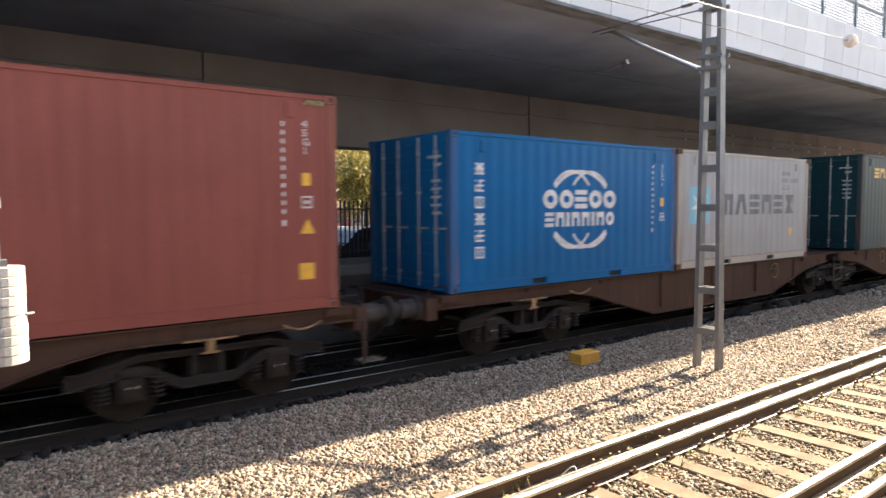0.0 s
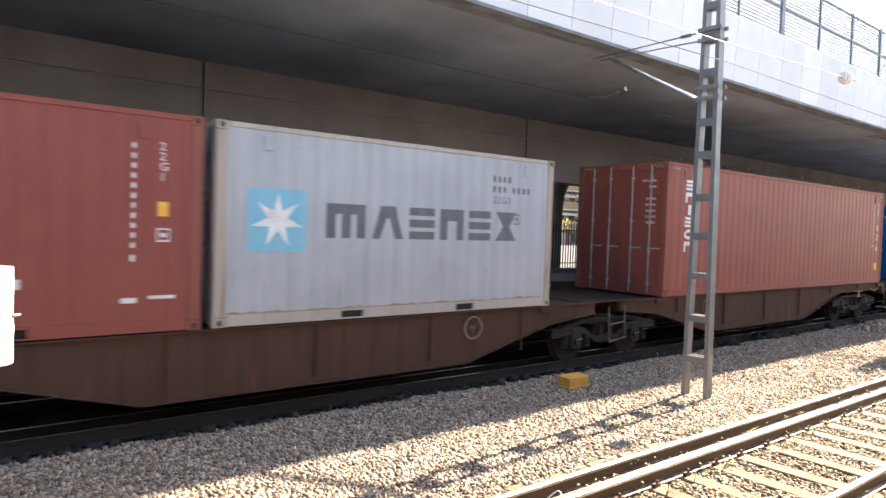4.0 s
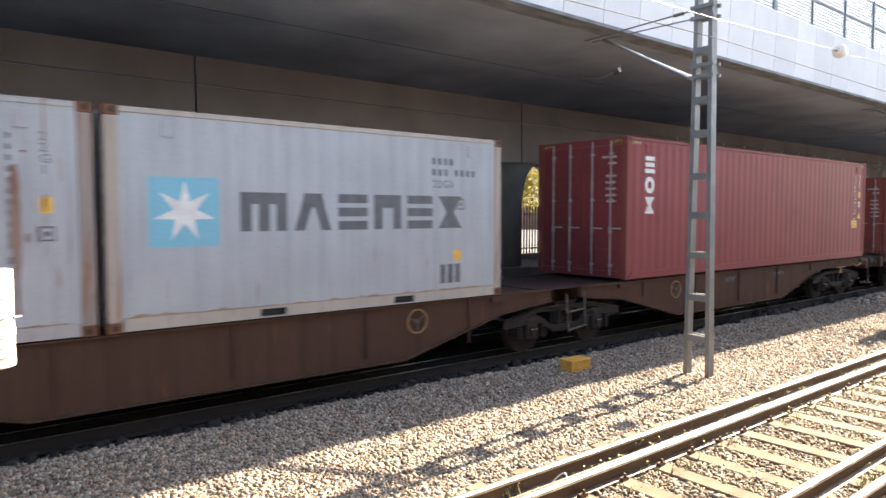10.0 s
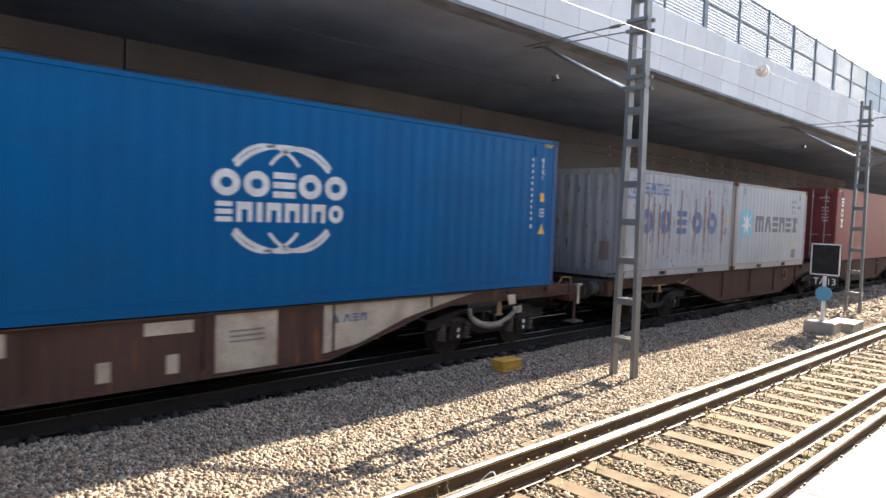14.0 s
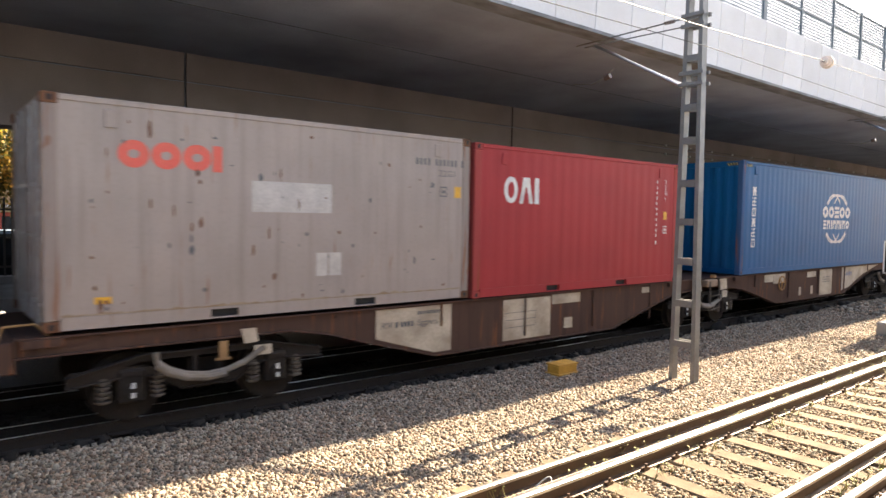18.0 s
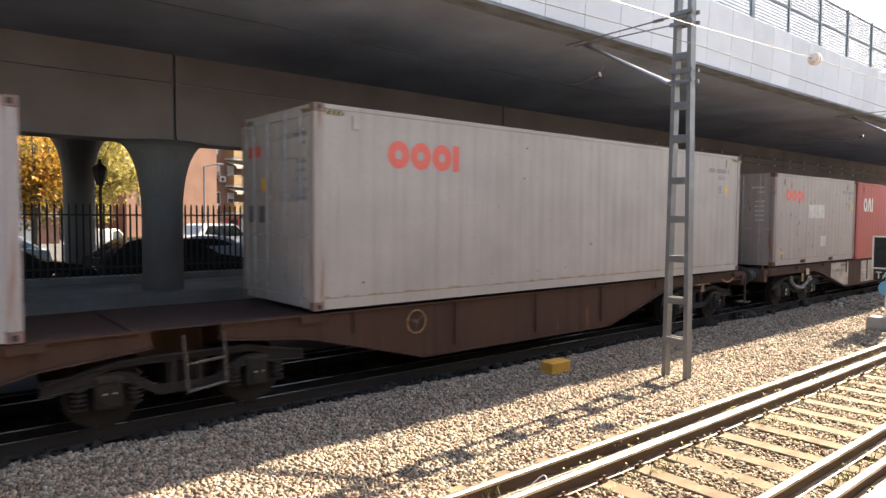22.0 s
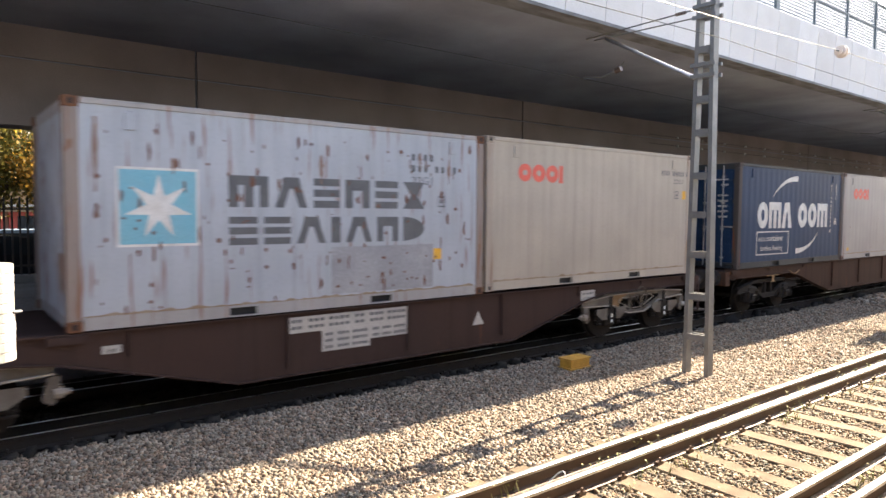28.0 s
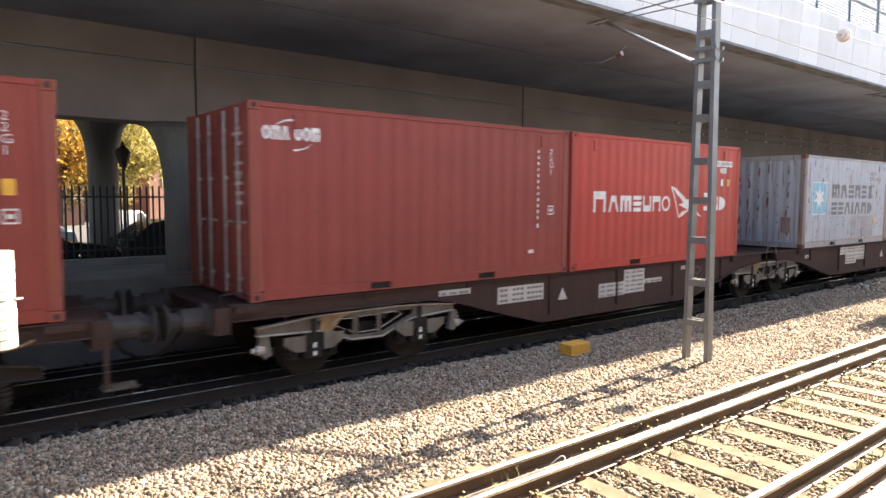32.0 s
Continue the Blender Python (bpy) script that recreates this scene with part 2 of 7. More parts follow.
LETTER_BLUE = mat("navy_lettering", (0.045, 0.095, 0.24), 0.6, 0, (0.10, 0.14, 0.26), 5, 60, 0.0, amount=0.3)
LETTER_RED = mat("red_lettering", (0.72, 0.10, 0.07), 0.6, 0, (0.6, 0.14, 0.1), 5, 60, 0.0, amount=0.3)
STAR_BLUE = mat("light_blue_emblem", (0.15, 0.41, 0.52), 0.6, 0, (0.20, 0.41, 0.50), 5, 60, 0.0, amount=0.3)
STRIPE = mat("pale_yellow_stripe", (0.62, 0.48, 0.20), 0.6, 0, (0.5, 0.37, 0.15), 9, 60, 0.0)
PINK_CAST = mat("chafed_pinkish_casting", (0.24, 0.15, 0.125), 0.8, 0, (0.16, 0.09, 0.07), 9, 60, 0.2)
STICKER = mat("yellow_sticker", (0.75, 0.40, 0.03), 0.6, 0, (0.6, 0.32, 0.05), 9, 60, 0.0)
GOLD = mat("gold_lettering", (0.70, 0.45, 0.10), 0.6, 0, (0.6, 0.36, 0.1), 9, 60, 0.0)
STEEL_BAR = mat("zinc_door_bar", (0.45, 0.45, 0.46), 0.5, 0.4, (0.3, 0.28, 0.27), 5, 50, 0.05)
BRICK = mat("orange_brick", (0.25, 0.135, 0.092), 0.9, 0, (0.19, 0.098, 0.068), 0.6, 14, 0.3)
BALCONY = mat("ochre_balcony", (0.33, 0.21, 0.10), 0.85, 0, (0.25, 0.16, 0.08), 1, 20, 0.1)
AWNING = mat("cream_awning", (0.48, 0.43, 0.34), 0.8, 0, (0.38, 0.34, 0.27), 2, 20, 0.05)
BARK = mat("bark", (0.11, 0.085, 0.06), 0.95, 0, (0.06, 0.05, 0.04), 6, 40, 0.6)
WEED = mat("dry_weeds", (0.30, 0.27, 0.10), 0.8, 0, (0.2, 0.2, 0.07), 3, 30, 0.0, island=0.4)


def leaf(name, base, second, island=0.45):
    """Thin leaves or sheets that let light through."""
    m = mat(name, base, 0.6, 0, second, 0.8, 20, 0.0, island=island)
    nt = m.node_tree
    b = nt.nodes["Principled BSDF"]
    tr, mx = nt.nodes.new("ShaderNodeBsdfTranslucent"), nt.nodes.new("ShaderNodeMixShader")
    nt.links.new(b.inputs["Base Color"].links[0].from_socket, tr.inputs[0])
    mx.inputs[0].default_value = 0.5
    nt.links.new(b.outputs[0], mx.inputs[1])
    nt.links.new(tr.outputs[0], mx.inputs[2])
    nt.links.new(mx.outputs[0], nt.nodes["Material Output"].inputs[0])
    return m


LEAF_GREEN = leaf("green_leaves", (0.115, 0.13, 0.03), (0.16, 0.12, 0.03))
LEAF_GOLD = leaf("golden_leaves", (0.33, 0.265, 0.075), (0.20, 0.19, 0.05))
LEAF_ORANGE = leaf("orange_leaves", (0.42, 0.22, 0.03), (0.30, 0.19, 0.03))
CANOPY = mat("green_canopy_steel", (0.42, 0.50, 0.50), 0.5, 0, (0.35, 0.42, 0.42), 2, 40, 0.05)
CANOPY_SHEET = leaf("translucent_green_sheet", (0.60, 0.68, 0.69), (0.53, 0.62, 0.63), 0.0)
GLASS = glass("dark_glass")
RUBBER = mat("rubber", (0.025, 0.025, 0.025), 0.9, 0, None, 6, 60, 0.1)


# ---- mesh helpers ----
def mesh_of(bm, name, material):
    me = bpy.data.meshes.new(name)
    bmesh.ops.recalc_face_normals(bm, faces=bm.faces)
    bm.to_mesh(me)
    bm.free()
    me.materials.append(material)
    return me


def part(name, bm, material, parent=None, label="", smooth=False):
    """Links a bmesh as one mesh object, under a thing or a part."""
    me = bm if isinstance(bm, bpy.types.Mesh) else mesh_of(bm, name, material)
    if smooth:
        me.shade_smooth()
    ob = new(name, me)
    if parent:
        ob.parent = parent
    return tagged(ob, label)


def thing(name, label, category, at=(0, 0, 0), group="", kind=""):
    ob = tagged(new(name), label, category, group, kind)
    ob.location = at
    return ob


def box(bm, x0, x1, y0, y1, z0, z1, bevel=0.0):
    vs = [bm.verts.new((x, y, z)) for x in (x0, x1) for y in (y0, y1) for z in (z0, z1)]
    fs = [bm.faces.new([vs[i] for i in f]) for f in ((0, 1, 3, 2), (4, 6, 7, 5), (0, 4, 5, 1), (2, 3, 7, 6), (0, 2, 6, 4), (1, 5, 7, 3))]
    if bevel:
        bmesh.ops.bevel(bm, geom=list({e for f in fs for e in f.edges}), offset=bevel, segments=1, affect="EDGES")
    return bm


def boxes(*items, bevel=0.0):
    bm = bmesh.new()
    for it in items:
        box(bm, *it, bevel=bevel)
    return bm


def rod(bm, a, b, r, seg=8, r2=None):
    """A round bar from a to b."""
    a, b = Vector(a), Vector(b)
    q = (b - a).to_track_quat("Z", "Y").to_matrix()
    rings = []
    for p, rad in ((a, r), (b, r if r2 is None else r2)):
        rings.append([bm.verts.new(p + q @ Vector((rad * math.cos(2 * math.pi * k / seg), rad * math.sin(2 * math.pi * k / seg), 0))) for k in range(seg)])
    for k in range(seg):
        bm.faces.new((rings[0][k], rings[0][(k + 1) % seg], rings[1][(k + 1) % seg], rings[1][k]))
    bm.faces.new(rings[0][::-1])
    bm.faces.new(rings[1])
    return bm


def tube(bm, pts, r, seg=8):
    """A round bar bent along points, in one piece."""
    pts = [Vector(p) for p in pts]
    rings = []
    for i, p in enumerate(pts):
        q = (pts[min(i + 1, len(pts) - 1)] - pts[max(i - 1, 0)]).to_track_quat("Z", "Y").to_matrix()
        rings.append([bm.verts.new(p + q @ Vector((r * math.cos(2 * math.pi * k / seg), r * math.sin(2 * math.pi * k / seg), 0))) for k in range(seg)])
    for a, b in zip(rings, rings[1:]):
        for k in range(seg):
            bm.faces.new((a[k], a[(k + 1) % seg], b[(k + 1) % seg], b[k]))
    bm.faces.new(rings[0][::-1])
    bm.faces.new(rings[-1])
    return bm


def rods(*items, seg=8):
    bm = bmesh.new()
    for a, b, r in items:
        rod(bm, a, b, r, seg)
    return bm


def prism(bm, outline, axis, lo, hi):
    """A flat outline (pairs) drawn out along an axis: 'y' gives (x, z) pairs, 'x' gives (y, z), 'z' gives (x, y)."""
    def at(p, d):
        return {"y": (p[0], d, p[1]), "x": (d, p[0], p[1]), "z": (p[0], p[1], d)}[axis]
    a = [bm.verts.new(at(p, lo)) for p in outline]
    b = [bm.verts.new(at(p, hi)) for p in outline]
    n = len(outline)
    for k in range(n):
        bm.faces.new((a[k], a[(k + 1) % n], b[(k + 1) % n], b[k]))
    bm.faces.new(a[::-1])
    bm.faces.new(b)
    return bm


def lathe(bm, profile, seg=20, at=(0, 0, 0)):
    """Turns (radius, height) pairs round the upright axis."""
    rings = [[bm.verts.new((at[0] + r * math.cos(2 * math.pi * k / seg), at[1] + r * math.sin(2 * math.pi * k / seg), at[2] + z)) for k in range(seg)] for r, z in profile]
    for p, q in zip(rings, rings[1:]):
        for k in range(seg):
            bm.faces.new((p[k], p[(k + 1) % seg], q[(k + 1) % seg], q[k]))
    bm.faces.new(rings[0][::-1])
    bm.faces.new(rings[-1])
    return bm


TEXTS = {}


def lathe_x(x0, x1, y, z, r):
    """A round plate across the x axis with eased edges."""
    bm = bmesh.new()
    e = (x1 - x0) * 0.3
    for a, b, ra, rb in ((x0, x0 + e, r * 0.93, r), (x0 + e, x1 - e, r, r), (x1 - e, x1, r, r * 0.93)):
        rod(bm, (a, y, z), (b, y, z), ra, 22, rb)
    return bm


def letters(text):
    """The outline of a text as (vertices, faces), one unit high, in the built-in font."""
    if text not in TEXTS:
        cu = bpy.data.curves.new("text", "FONT")
        cu.body, cu.resolution_u = text, 2
        ob = new("text", cu)
        bpy.context.view_layer.update()
        me = bpy.data.meshes.new_from_object(ob.evaluated_get(bpy.context.evaluated_depsgraph_get()))
        TEXTS[text] = ([tuple(v.co) for v in me.vertices], [tuple(p.vertices) for p in me.polygons])
        bpy.data.objects.remove(ob)
        bpy.data.meshes.remove(me)
        bpy.data.curves.remove(cu)
    return TEXTS[text]


def flat_text(bm, text, x, z, height, y=0.0, wide=1.0):
    vs, fs = letters(text)
    made = [bm.verts.new((x + v[0] * height * wide * 1.4, y, z + v[1] * height * 1.4)) for v in vs]
    for f in fs:
        try:
            bm.faces.new([made[i] for i in f])
        except ValueError:
            pass
    return bm


def flat(bm, pts, y=0.0):
    bm.faces.new([bm.verts.new((p[0], y, p[1])) for p in pts])
    return bm


def flat_rect(bm, x0, x1, z0, z1, y=0.0):
    return flat(bm, ((x0, z0), (x1, z0), (x1, z1), (x0, z1)), y)


def arc_band(bm, cx, cz, rx, rz, a0, a1, w, seg=14, taper=False):
    """A curved band of width w along an ellipse, from angle a0 to a1 in degrees."""
    prev = None
    for k in range(seg + 1):
        f = k / seg
        a = radians(a0 + (a1 - a0) * f)
        ww = w * (0.25 + 0.75 * f) if taper else w
        pts = [(cx + (rx + s * ww / 2) * math.cos(a), cz + (rz + s * ww / 2) * math.sin(a)) for s in (-1, 1)]
        vs = [bm.verts.new((p[0], 0, p[1])) for p in pts]
        if prev:
            bm.faces.new((prev[0], prev[1], vs[1], vs[0]))
        prev = vs
    return bm


def stroke(bm, p0, p1, p2, w0, w1, seg=14):
    """A curved brush stroke from p0 to p2, bent towards p1, its width going from w0 to w1."""
    prev = None
    for k in range(seg + 1):
        f = k / seg
        g = 1 - f
        x, z = (g * g * p0[i] + 2 * g * f * p1[i] + f * f * p2[i] for i in (0, 1))
        dx, dz = (2 * g * (p1[i] - p0[i]) + 2 * f * (p2[i] - p1[i]) for i in (0, 1))
        n, w = math.hypot(dx, dz), (w0 + (w1 - w0) * f) / 2
        vs = [bm.verts.new((x + s * -dz / n * w, 0, z + s * dx / n * w)) for s in (-1, 1)]
        if prev:
            bm.faces.new((prev[0], prev[1], vs[1], vs[0]))
        prev = vs
    return bm


# ---- ground, tracks, platform ----
RAIL_Z = 0.045
SLEEPER_Z = -0.127
GROUND_Z = -0.24

bm = bmesh.new()
box(bm, -900, 900, -900, 900, -1.2, GROUND_Z - 0.05)
tagged(part("ground", bm, EARTH), "bare brown earth under the railway", "ground", kind="structure")


def bed_sheet(x0, x1, y0, y1, step, height):
    nx, ny = int((x1 - x0) / step), int((y1 - y0) / step)
    xs, ys = np.linspace(x0, x1, nx + 1), np.linspace(y0, y1, ny + 1)
    verts = [(x, y, height(x, y)) for y in ys for x in xs]
    faces = [(j * (nx + 1) + i, j * (nx + 1) + i + 1, (j + 1) * (nx + 1) + i + 1, (j + 1) * (nx + 1) + i) for j in range(ny) for i in range(nx)]
    me = bpy.data.meshes.new("bed")
    me.from_pydata(verts, [], faces)
    me.shade_smooth()
    return me


def bed_height(x, y):
    """The top of the ballast: level with the sleepers in the tracks, a low swell between them."""
    z = SLEEPER_Z - 0.03 + 0.022 * min(1, max(0, (y - 4.7) / 0.4))
    if 5.0 < y < 8.0:
        z -= 0.05 * math.sin((y - 5.0) / 3.0 * math.pi)
    if y > 7.9:
        z -= 0.05 * min(1, (y - 7.9) / 0.5)
    return z + 0.03 * noise.noise((x * 0.7, y * 0.9, 0))


me = bed_sheet(-40, 90, 1.45, 8.40, 0.3, bed_height)
me.materials.append(BED)
tagged(new("ballast_bed", me), "pale grey ballast bed between the tracks", "ballast", kind="structure")
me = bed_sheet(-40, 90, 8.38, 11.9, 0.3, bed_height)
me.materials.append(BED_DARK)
tagged(new("oily_shaded_ballast_bed", me), "oily ballast bed under the train, its shade in the colour", "ballast", kind="structure")

STONE_V = [(x, y, z) for x in (-0.8, 0.8) for y in (-0.8, 0.8) for z in (-0.8, 0.8)]
STONE_F = [(0, 1, 3), (0, 3, 2), (4, 6, 7), (4, 7, 5), (0, 4, 5), (0, 5, 1), (2, 3, 7), (2, 7, 6), (0, 2, 6), (0, 6, 4), (1, 5, 7), (1, 7, 3)]


def stones(name, patches, size, material, label, clear=()):
    """Loose broken stones over patches (x0, x1, y0, y1, number to the square metre); clear: strips of y left free."""
    rng = np.random.default_rng(7)
    base = np.array(STONE_V)
    allv, allf, off = [], [], 0
    for x0, x1, y0, y1, dens in patches:
        n = int((x1 - x0) * (y1 - y0) * dens)
        px, py = rng.uniform(x0, x1, n), rng.uniform(y0, y1, n)
        keep = np.ones(n, bool)
        for c0, c1 in clear:
            keep &= ~((py > c0) & (py < c1))
        over = (np.abs((px + 39.92 + 0.3025) % 0.605 - 0.3025) < 0.12) & (py > 1.72) & (py < 4.86)      # sleepers lie nearly bare
        keep &= ~(over & (rng.uniform(0, 1, n) < 0.88))
        px, py = px[keep], py[keep]
        n = len(px)
        grow = math.sqrt(900.0 / dens) if dens < 900 else 1.0
        sz = size * grow * rng.uniform(0.55, 1.35, n)
        shape = base[None] * rng.uniform(0.55, 1.25, (n, 8, 3)) * rng.uniform(0.6, 1.2, (n, 1, 3))
        a, b = rng.uniform(0, 6.28, n), rng.uniform(-1.2, 1.2, n)
        ca, sa, cb, sb = np.cos(a)[:, None], np.sin(a)[:, None], np.cos(b)[:, None], np.sin(b)[:, None]
        x, y, z = shape[..., 0], shape[..., 1], shape[..., 2] * 0.8
        y, z = y * cb - z * sb, y * sb + z * cb
        x, y = x * ca - y * sa, x * sa + y * ca
        pz = np.array([bed_height(u, v) for u, v in zip(px, py)]) + sz * rng.uniform(0.0, 0.5, n)
        v = np.stack([x * sz[:, None] + px[:, None], y * sz[:, None] + py[:, None], z * sz[:, None] + pz[:, None]], 2).reshape(-1, 3)
        f = (np.array(STONE_F)[None] + 8 * np.arange(n)[:, None, None]).reshape(-1, 3) + off
        off += 8 * n
        allv.append(v)
        allf.append(f)
    v, f = np.concatenate(allv), np.concatenate(allf)
    me = bpy.data.meshes.new(name)
    me.vertices.add(len(v))
    me.vertices.foreach_set("co", v.ravel().astype(np.float32))
    me.loops.add(3 * len(f))
    me.loops.foreach_set("vertex_index", f.ravel().astype(np.int32))
    me.polygons.add(len(f))
    me.polygons.foreach_set("loop_start", np.arange(0, 3 * len(f), 3, dtype=np.int32))
    me.update()
    me.materials.append(material)
    return tagged(new(name, me), label, "gravel", kind="stuff")


RAILS_NEAR = (2.24, 4.06)
OLD_NEAR = (2.64, 4.44)
RAILS_FAR = (8.48, 10.22)
OLD_FAR = (8.95, 10.72)
stones("ballast_stones", [(-9, -1, 4.2, 8.40, 500), (-1, 12, 4.2, 8.40, 1500), (12, 22, 4.2, 8.40, 800), (22, 60, 4.2, 8.40, 150)],
       0.0232, STONE, "pale grey broken ballast stones beside the track", clear=[(r - 0.08, r + 0.08) for r in RAILS_NEAR + OLD_NEAR])
stones("dusty_ballast_stones", [(-9, 2.5, 1.65, 4.2, 350), (2.5, 12, 1.65, 4.2, 1000), (12, 24, 1.65, 4.2, 520), (24, 60, 1.65, 4.2, 110)],
       0.0235, STONE_BROWN, "brown dusty ballast stones between the sleepers", clear=[(r - 0.08, r + 0.08) for r in RAILS_NEAR + OLD_NEAR])
stones("oily_shaded_ballast_stones", [(-3, 14, 8.27, 8.36, 150), (-3, 14, 8.36, 11.6, 260), (14, 50, 8.36, 11.6, 40)], 0.031, STONE_DARK, "oily ballast stones, coloured for the shade under the train", clear=[(r - 0.08, r + 0.08) for r in RAILS_FAR + OLD_FAR])


def rail_mesh(x0, x1, top, steel, crown=True):
    """A flat-bottomed rail: foot, web and head."""
    side, head = bmesh.new(), bmesh.new()
    h = 0.172
    prof = [(-0.07, -h), (0.07, -h), (0.07, -h + 0.012), (0.012, -h + 0.03), (0.009, -0.045), (0.034, -0.036), (0.036, -0.006), (-0.036, -0.006), (-0.034, -0.036), (-0.009, -0.045), (-0.012, -h + 0.03), (-0.07, -h + 0.012)]
    prism(side, prof, "x", x0, x1)
    if not crown:      # a thin polished strip, shaped to the glint along the far rails
        prism(head, [(-0.009, -0.0055), (0.009, -0.0055), (0.009, -0.0035), (-0.009, -0.0035)], "x", x0, x1)
        return mesh_of(side, "rail", steel), mesh_of(head, "rail_head", top)
    prism(head, [(-0.038, -0.034), (0.038, -0.034)] + [(0.038 * math.cos(radians(a)), -0.012 + 0.0165 * math.sin(radians(a))) for a in range(0, 181, 15)], "x", x0, x1)
    return mesh_of(side, "rail", steel), mesh_of(head, "rail_head", top)


def track(name, label, y_mid, rails, old, s0, s1, x0, x1, tie=TIE, steel=RAIL_SIDE):
    t = thing(name, label, "railway track", (0, 0, 0))
    side, head = rail_mesh(x0, x1, RAIL_TOP if tie == TIE else RAIL_SLICK, steel, tie == TIE)
    side2, head2 = rail_mesh(x0, x1, RAIL_OLD if tie == TIE else RAIL_SLICK, steel, tie == TIE)
    for y in rails:
        r = part("rail", side, None, t, "rusty steel rail with a polished head")
        r.location = (0, y, RAIL_Z)
        part("rail_head", head, None, r)
    for y in old:
        r = part("spare_rail", side2, None, t, "worn rusty rail laid beside the running rail")
        r.location = (0, y, RAIL_Z - 0.01)
        part("spare_rail_head", head2, None, r)
    bm = bmesh.new()
    prism(bm, [(-0.15, -0.14), (0.15, -0.14), (0.12, 0.0), (-0.12, 0.0)], "y", s0, s1)
    bmesh.ops.bevel(bm, geom=[e for e in bm.edges], offset=0.012, segments=1, affect="EDGES")
    sl = mesh_of(bm, "sleeper", tie)
    bm = bmesh.new()
    for y in rails:
        for s in (-1, 1):
            box(bm, -0.05, 0.05, y + s * 0.075 - 0.02, y + s * 0.075 + 0.02, 0.0, 0.035)
            rod(bm, (0, y + s * 0.085, 0.03), (0, y + s * 0.085, 0.075), 0.014, 6)
    clip = mesh_of(bm, "rail_clip", steel)
    k = 0
    x = x0 + 0.08
    while x < min(x1, 62):
        if x > -26:
            o = part("sleeper", sl, None, t)
            o.location = (x, 0, SLEEPER_Z)
            o.rotation_euler = (0, 0, random.uniform(-0.01, 0.01))
            if x < 26:
                tagged(part("rail_clip", clip, None, o), kind="stuff")
        x += 0.605
    return t


track("railway_track", "ballasted platform track with pale concrete sleepers and shiny rails", 3.11, RAILS_NEAR, OLD_NEAR, 1.72, 4.86, -40, 160)
track("railway_track", "ballasted track under the freight train, darkened for its shade", 9.35, RAILS_FAR, OLD_FAR, 8.45, 11.2, -40, 200, TIE_DARK, RAIL_DARK)

# platform with its edge, tactile strip and paving
plat = thing("platform", "pale sunlit station platform with a yellow tactile strip", "platform", kind="structure")
part("platform_body", boxes((-30, 120, -4.0, 1.46, -0.3, 0.655)), CONCRETE, plat)
edge = mesh_of(boxes((0, 0.99, 1.16, 1.52, 0.655, 0.70), bevel=0.008), "edge_slab", PLATFORM)
tact = mesh_of(boxes((0, 0.39, 0.76, 1.155, 0.655, 0.698), bevel=0.004), "tactile_tile", TACTILE)
tile = mesh_of(boxes((0, 0.79, -0.04, 0.755, 0.655, 0.698), bevel=0.004), "paving_slab", PLATFORM)
tile2 = mesh_of(boxes((0, 0.79, -0.84, -0.045, 0.655, 0.698), bevel=0.004), "paving_slab", PLATFORM)
for k in range(40):
    part("edge_slab", edge, None, plat).location = (-2 + k, 0, 0)
    part("paving_slab", tile, None, plat).location = (-2 + 0.8 * k, 0, 0)
    part("paving_slab", tile2, None, plat).location = (-2 + 0.8 * k, 0, 0)
for k in range(75):
    part("tactile_tile", tact, None, plat).location = (-2 + 0.4 * k, 0, 0)
part("paving", boxes((38, 120, -4, 1.51, 0.655, 0.699), (-30, -2.0, -4, 1.51, 0.655, 0.699), (-2, 38, -4, -0.845, 0.655, 0.697)), PLATFORM, plat)

# canopy over the platform
# its near stretch, x below 4, is unseen and added to cut skylight
canopy = thing("platform_canopy", "pale green corrugated platform canopy on steel beams", "canopy")
bm = bmesh.new()
n = 700
prev = None
for k in range(n):
    x = -24.0 + k * 0.1
    z = 4.02 + (0.03 if k % 2 else 0.0)
    cur = [bm.verts.new((x, y, zz)) for y, zz in ((1.15, z), (1.15, z + 0.02), (-3.6, z + 0.32), (-3.6, z + 0.30))]
    if prev:
        for i in range(4):
            bm.faces.new((prev[i], prev[(i + 1) % 4], cur[(i + 1) % 4], cur[i]))
    prev = cur
part("roof_sheet", bm, CANOPY_SHEET, canopy)
for y in (0.92, -1.2, -3.4):
    part("purlin", boxes((-24.0, 45.9, y - 0.05, y + 0.05, 3.86 + (0.8 - y) * 0.06, 4.01 + (0.8 - y) * 0.06)), CANOPY, canopy)
for k in range(12):
    x = -21.2 + k * 5.4
    bm = bmesh.new()
    prism(bm, [(0.95, 3.86), (-3.6, 4.11), (-3.6, 3.8), (-1.2, 3.6), (0.95, 3.76)], "x", x - 0.05, x + 0.05)
    part("bracket", bm, CANOPY, canopy)
    part("post", boxes((x - 0.08, x + 0.08, -2.0, -1.84, 0.69, 3.65)), CANOPY, canopy)
# plain unseen wall behind the platform, added to block low sky light
tagged(part("wall_south", boxes((-30, 60, -3.99, -3.66, 0.69, 4.3)), PLASTER), "plain cream wall added out of view to cut low sky light", "wall", kind="structure")


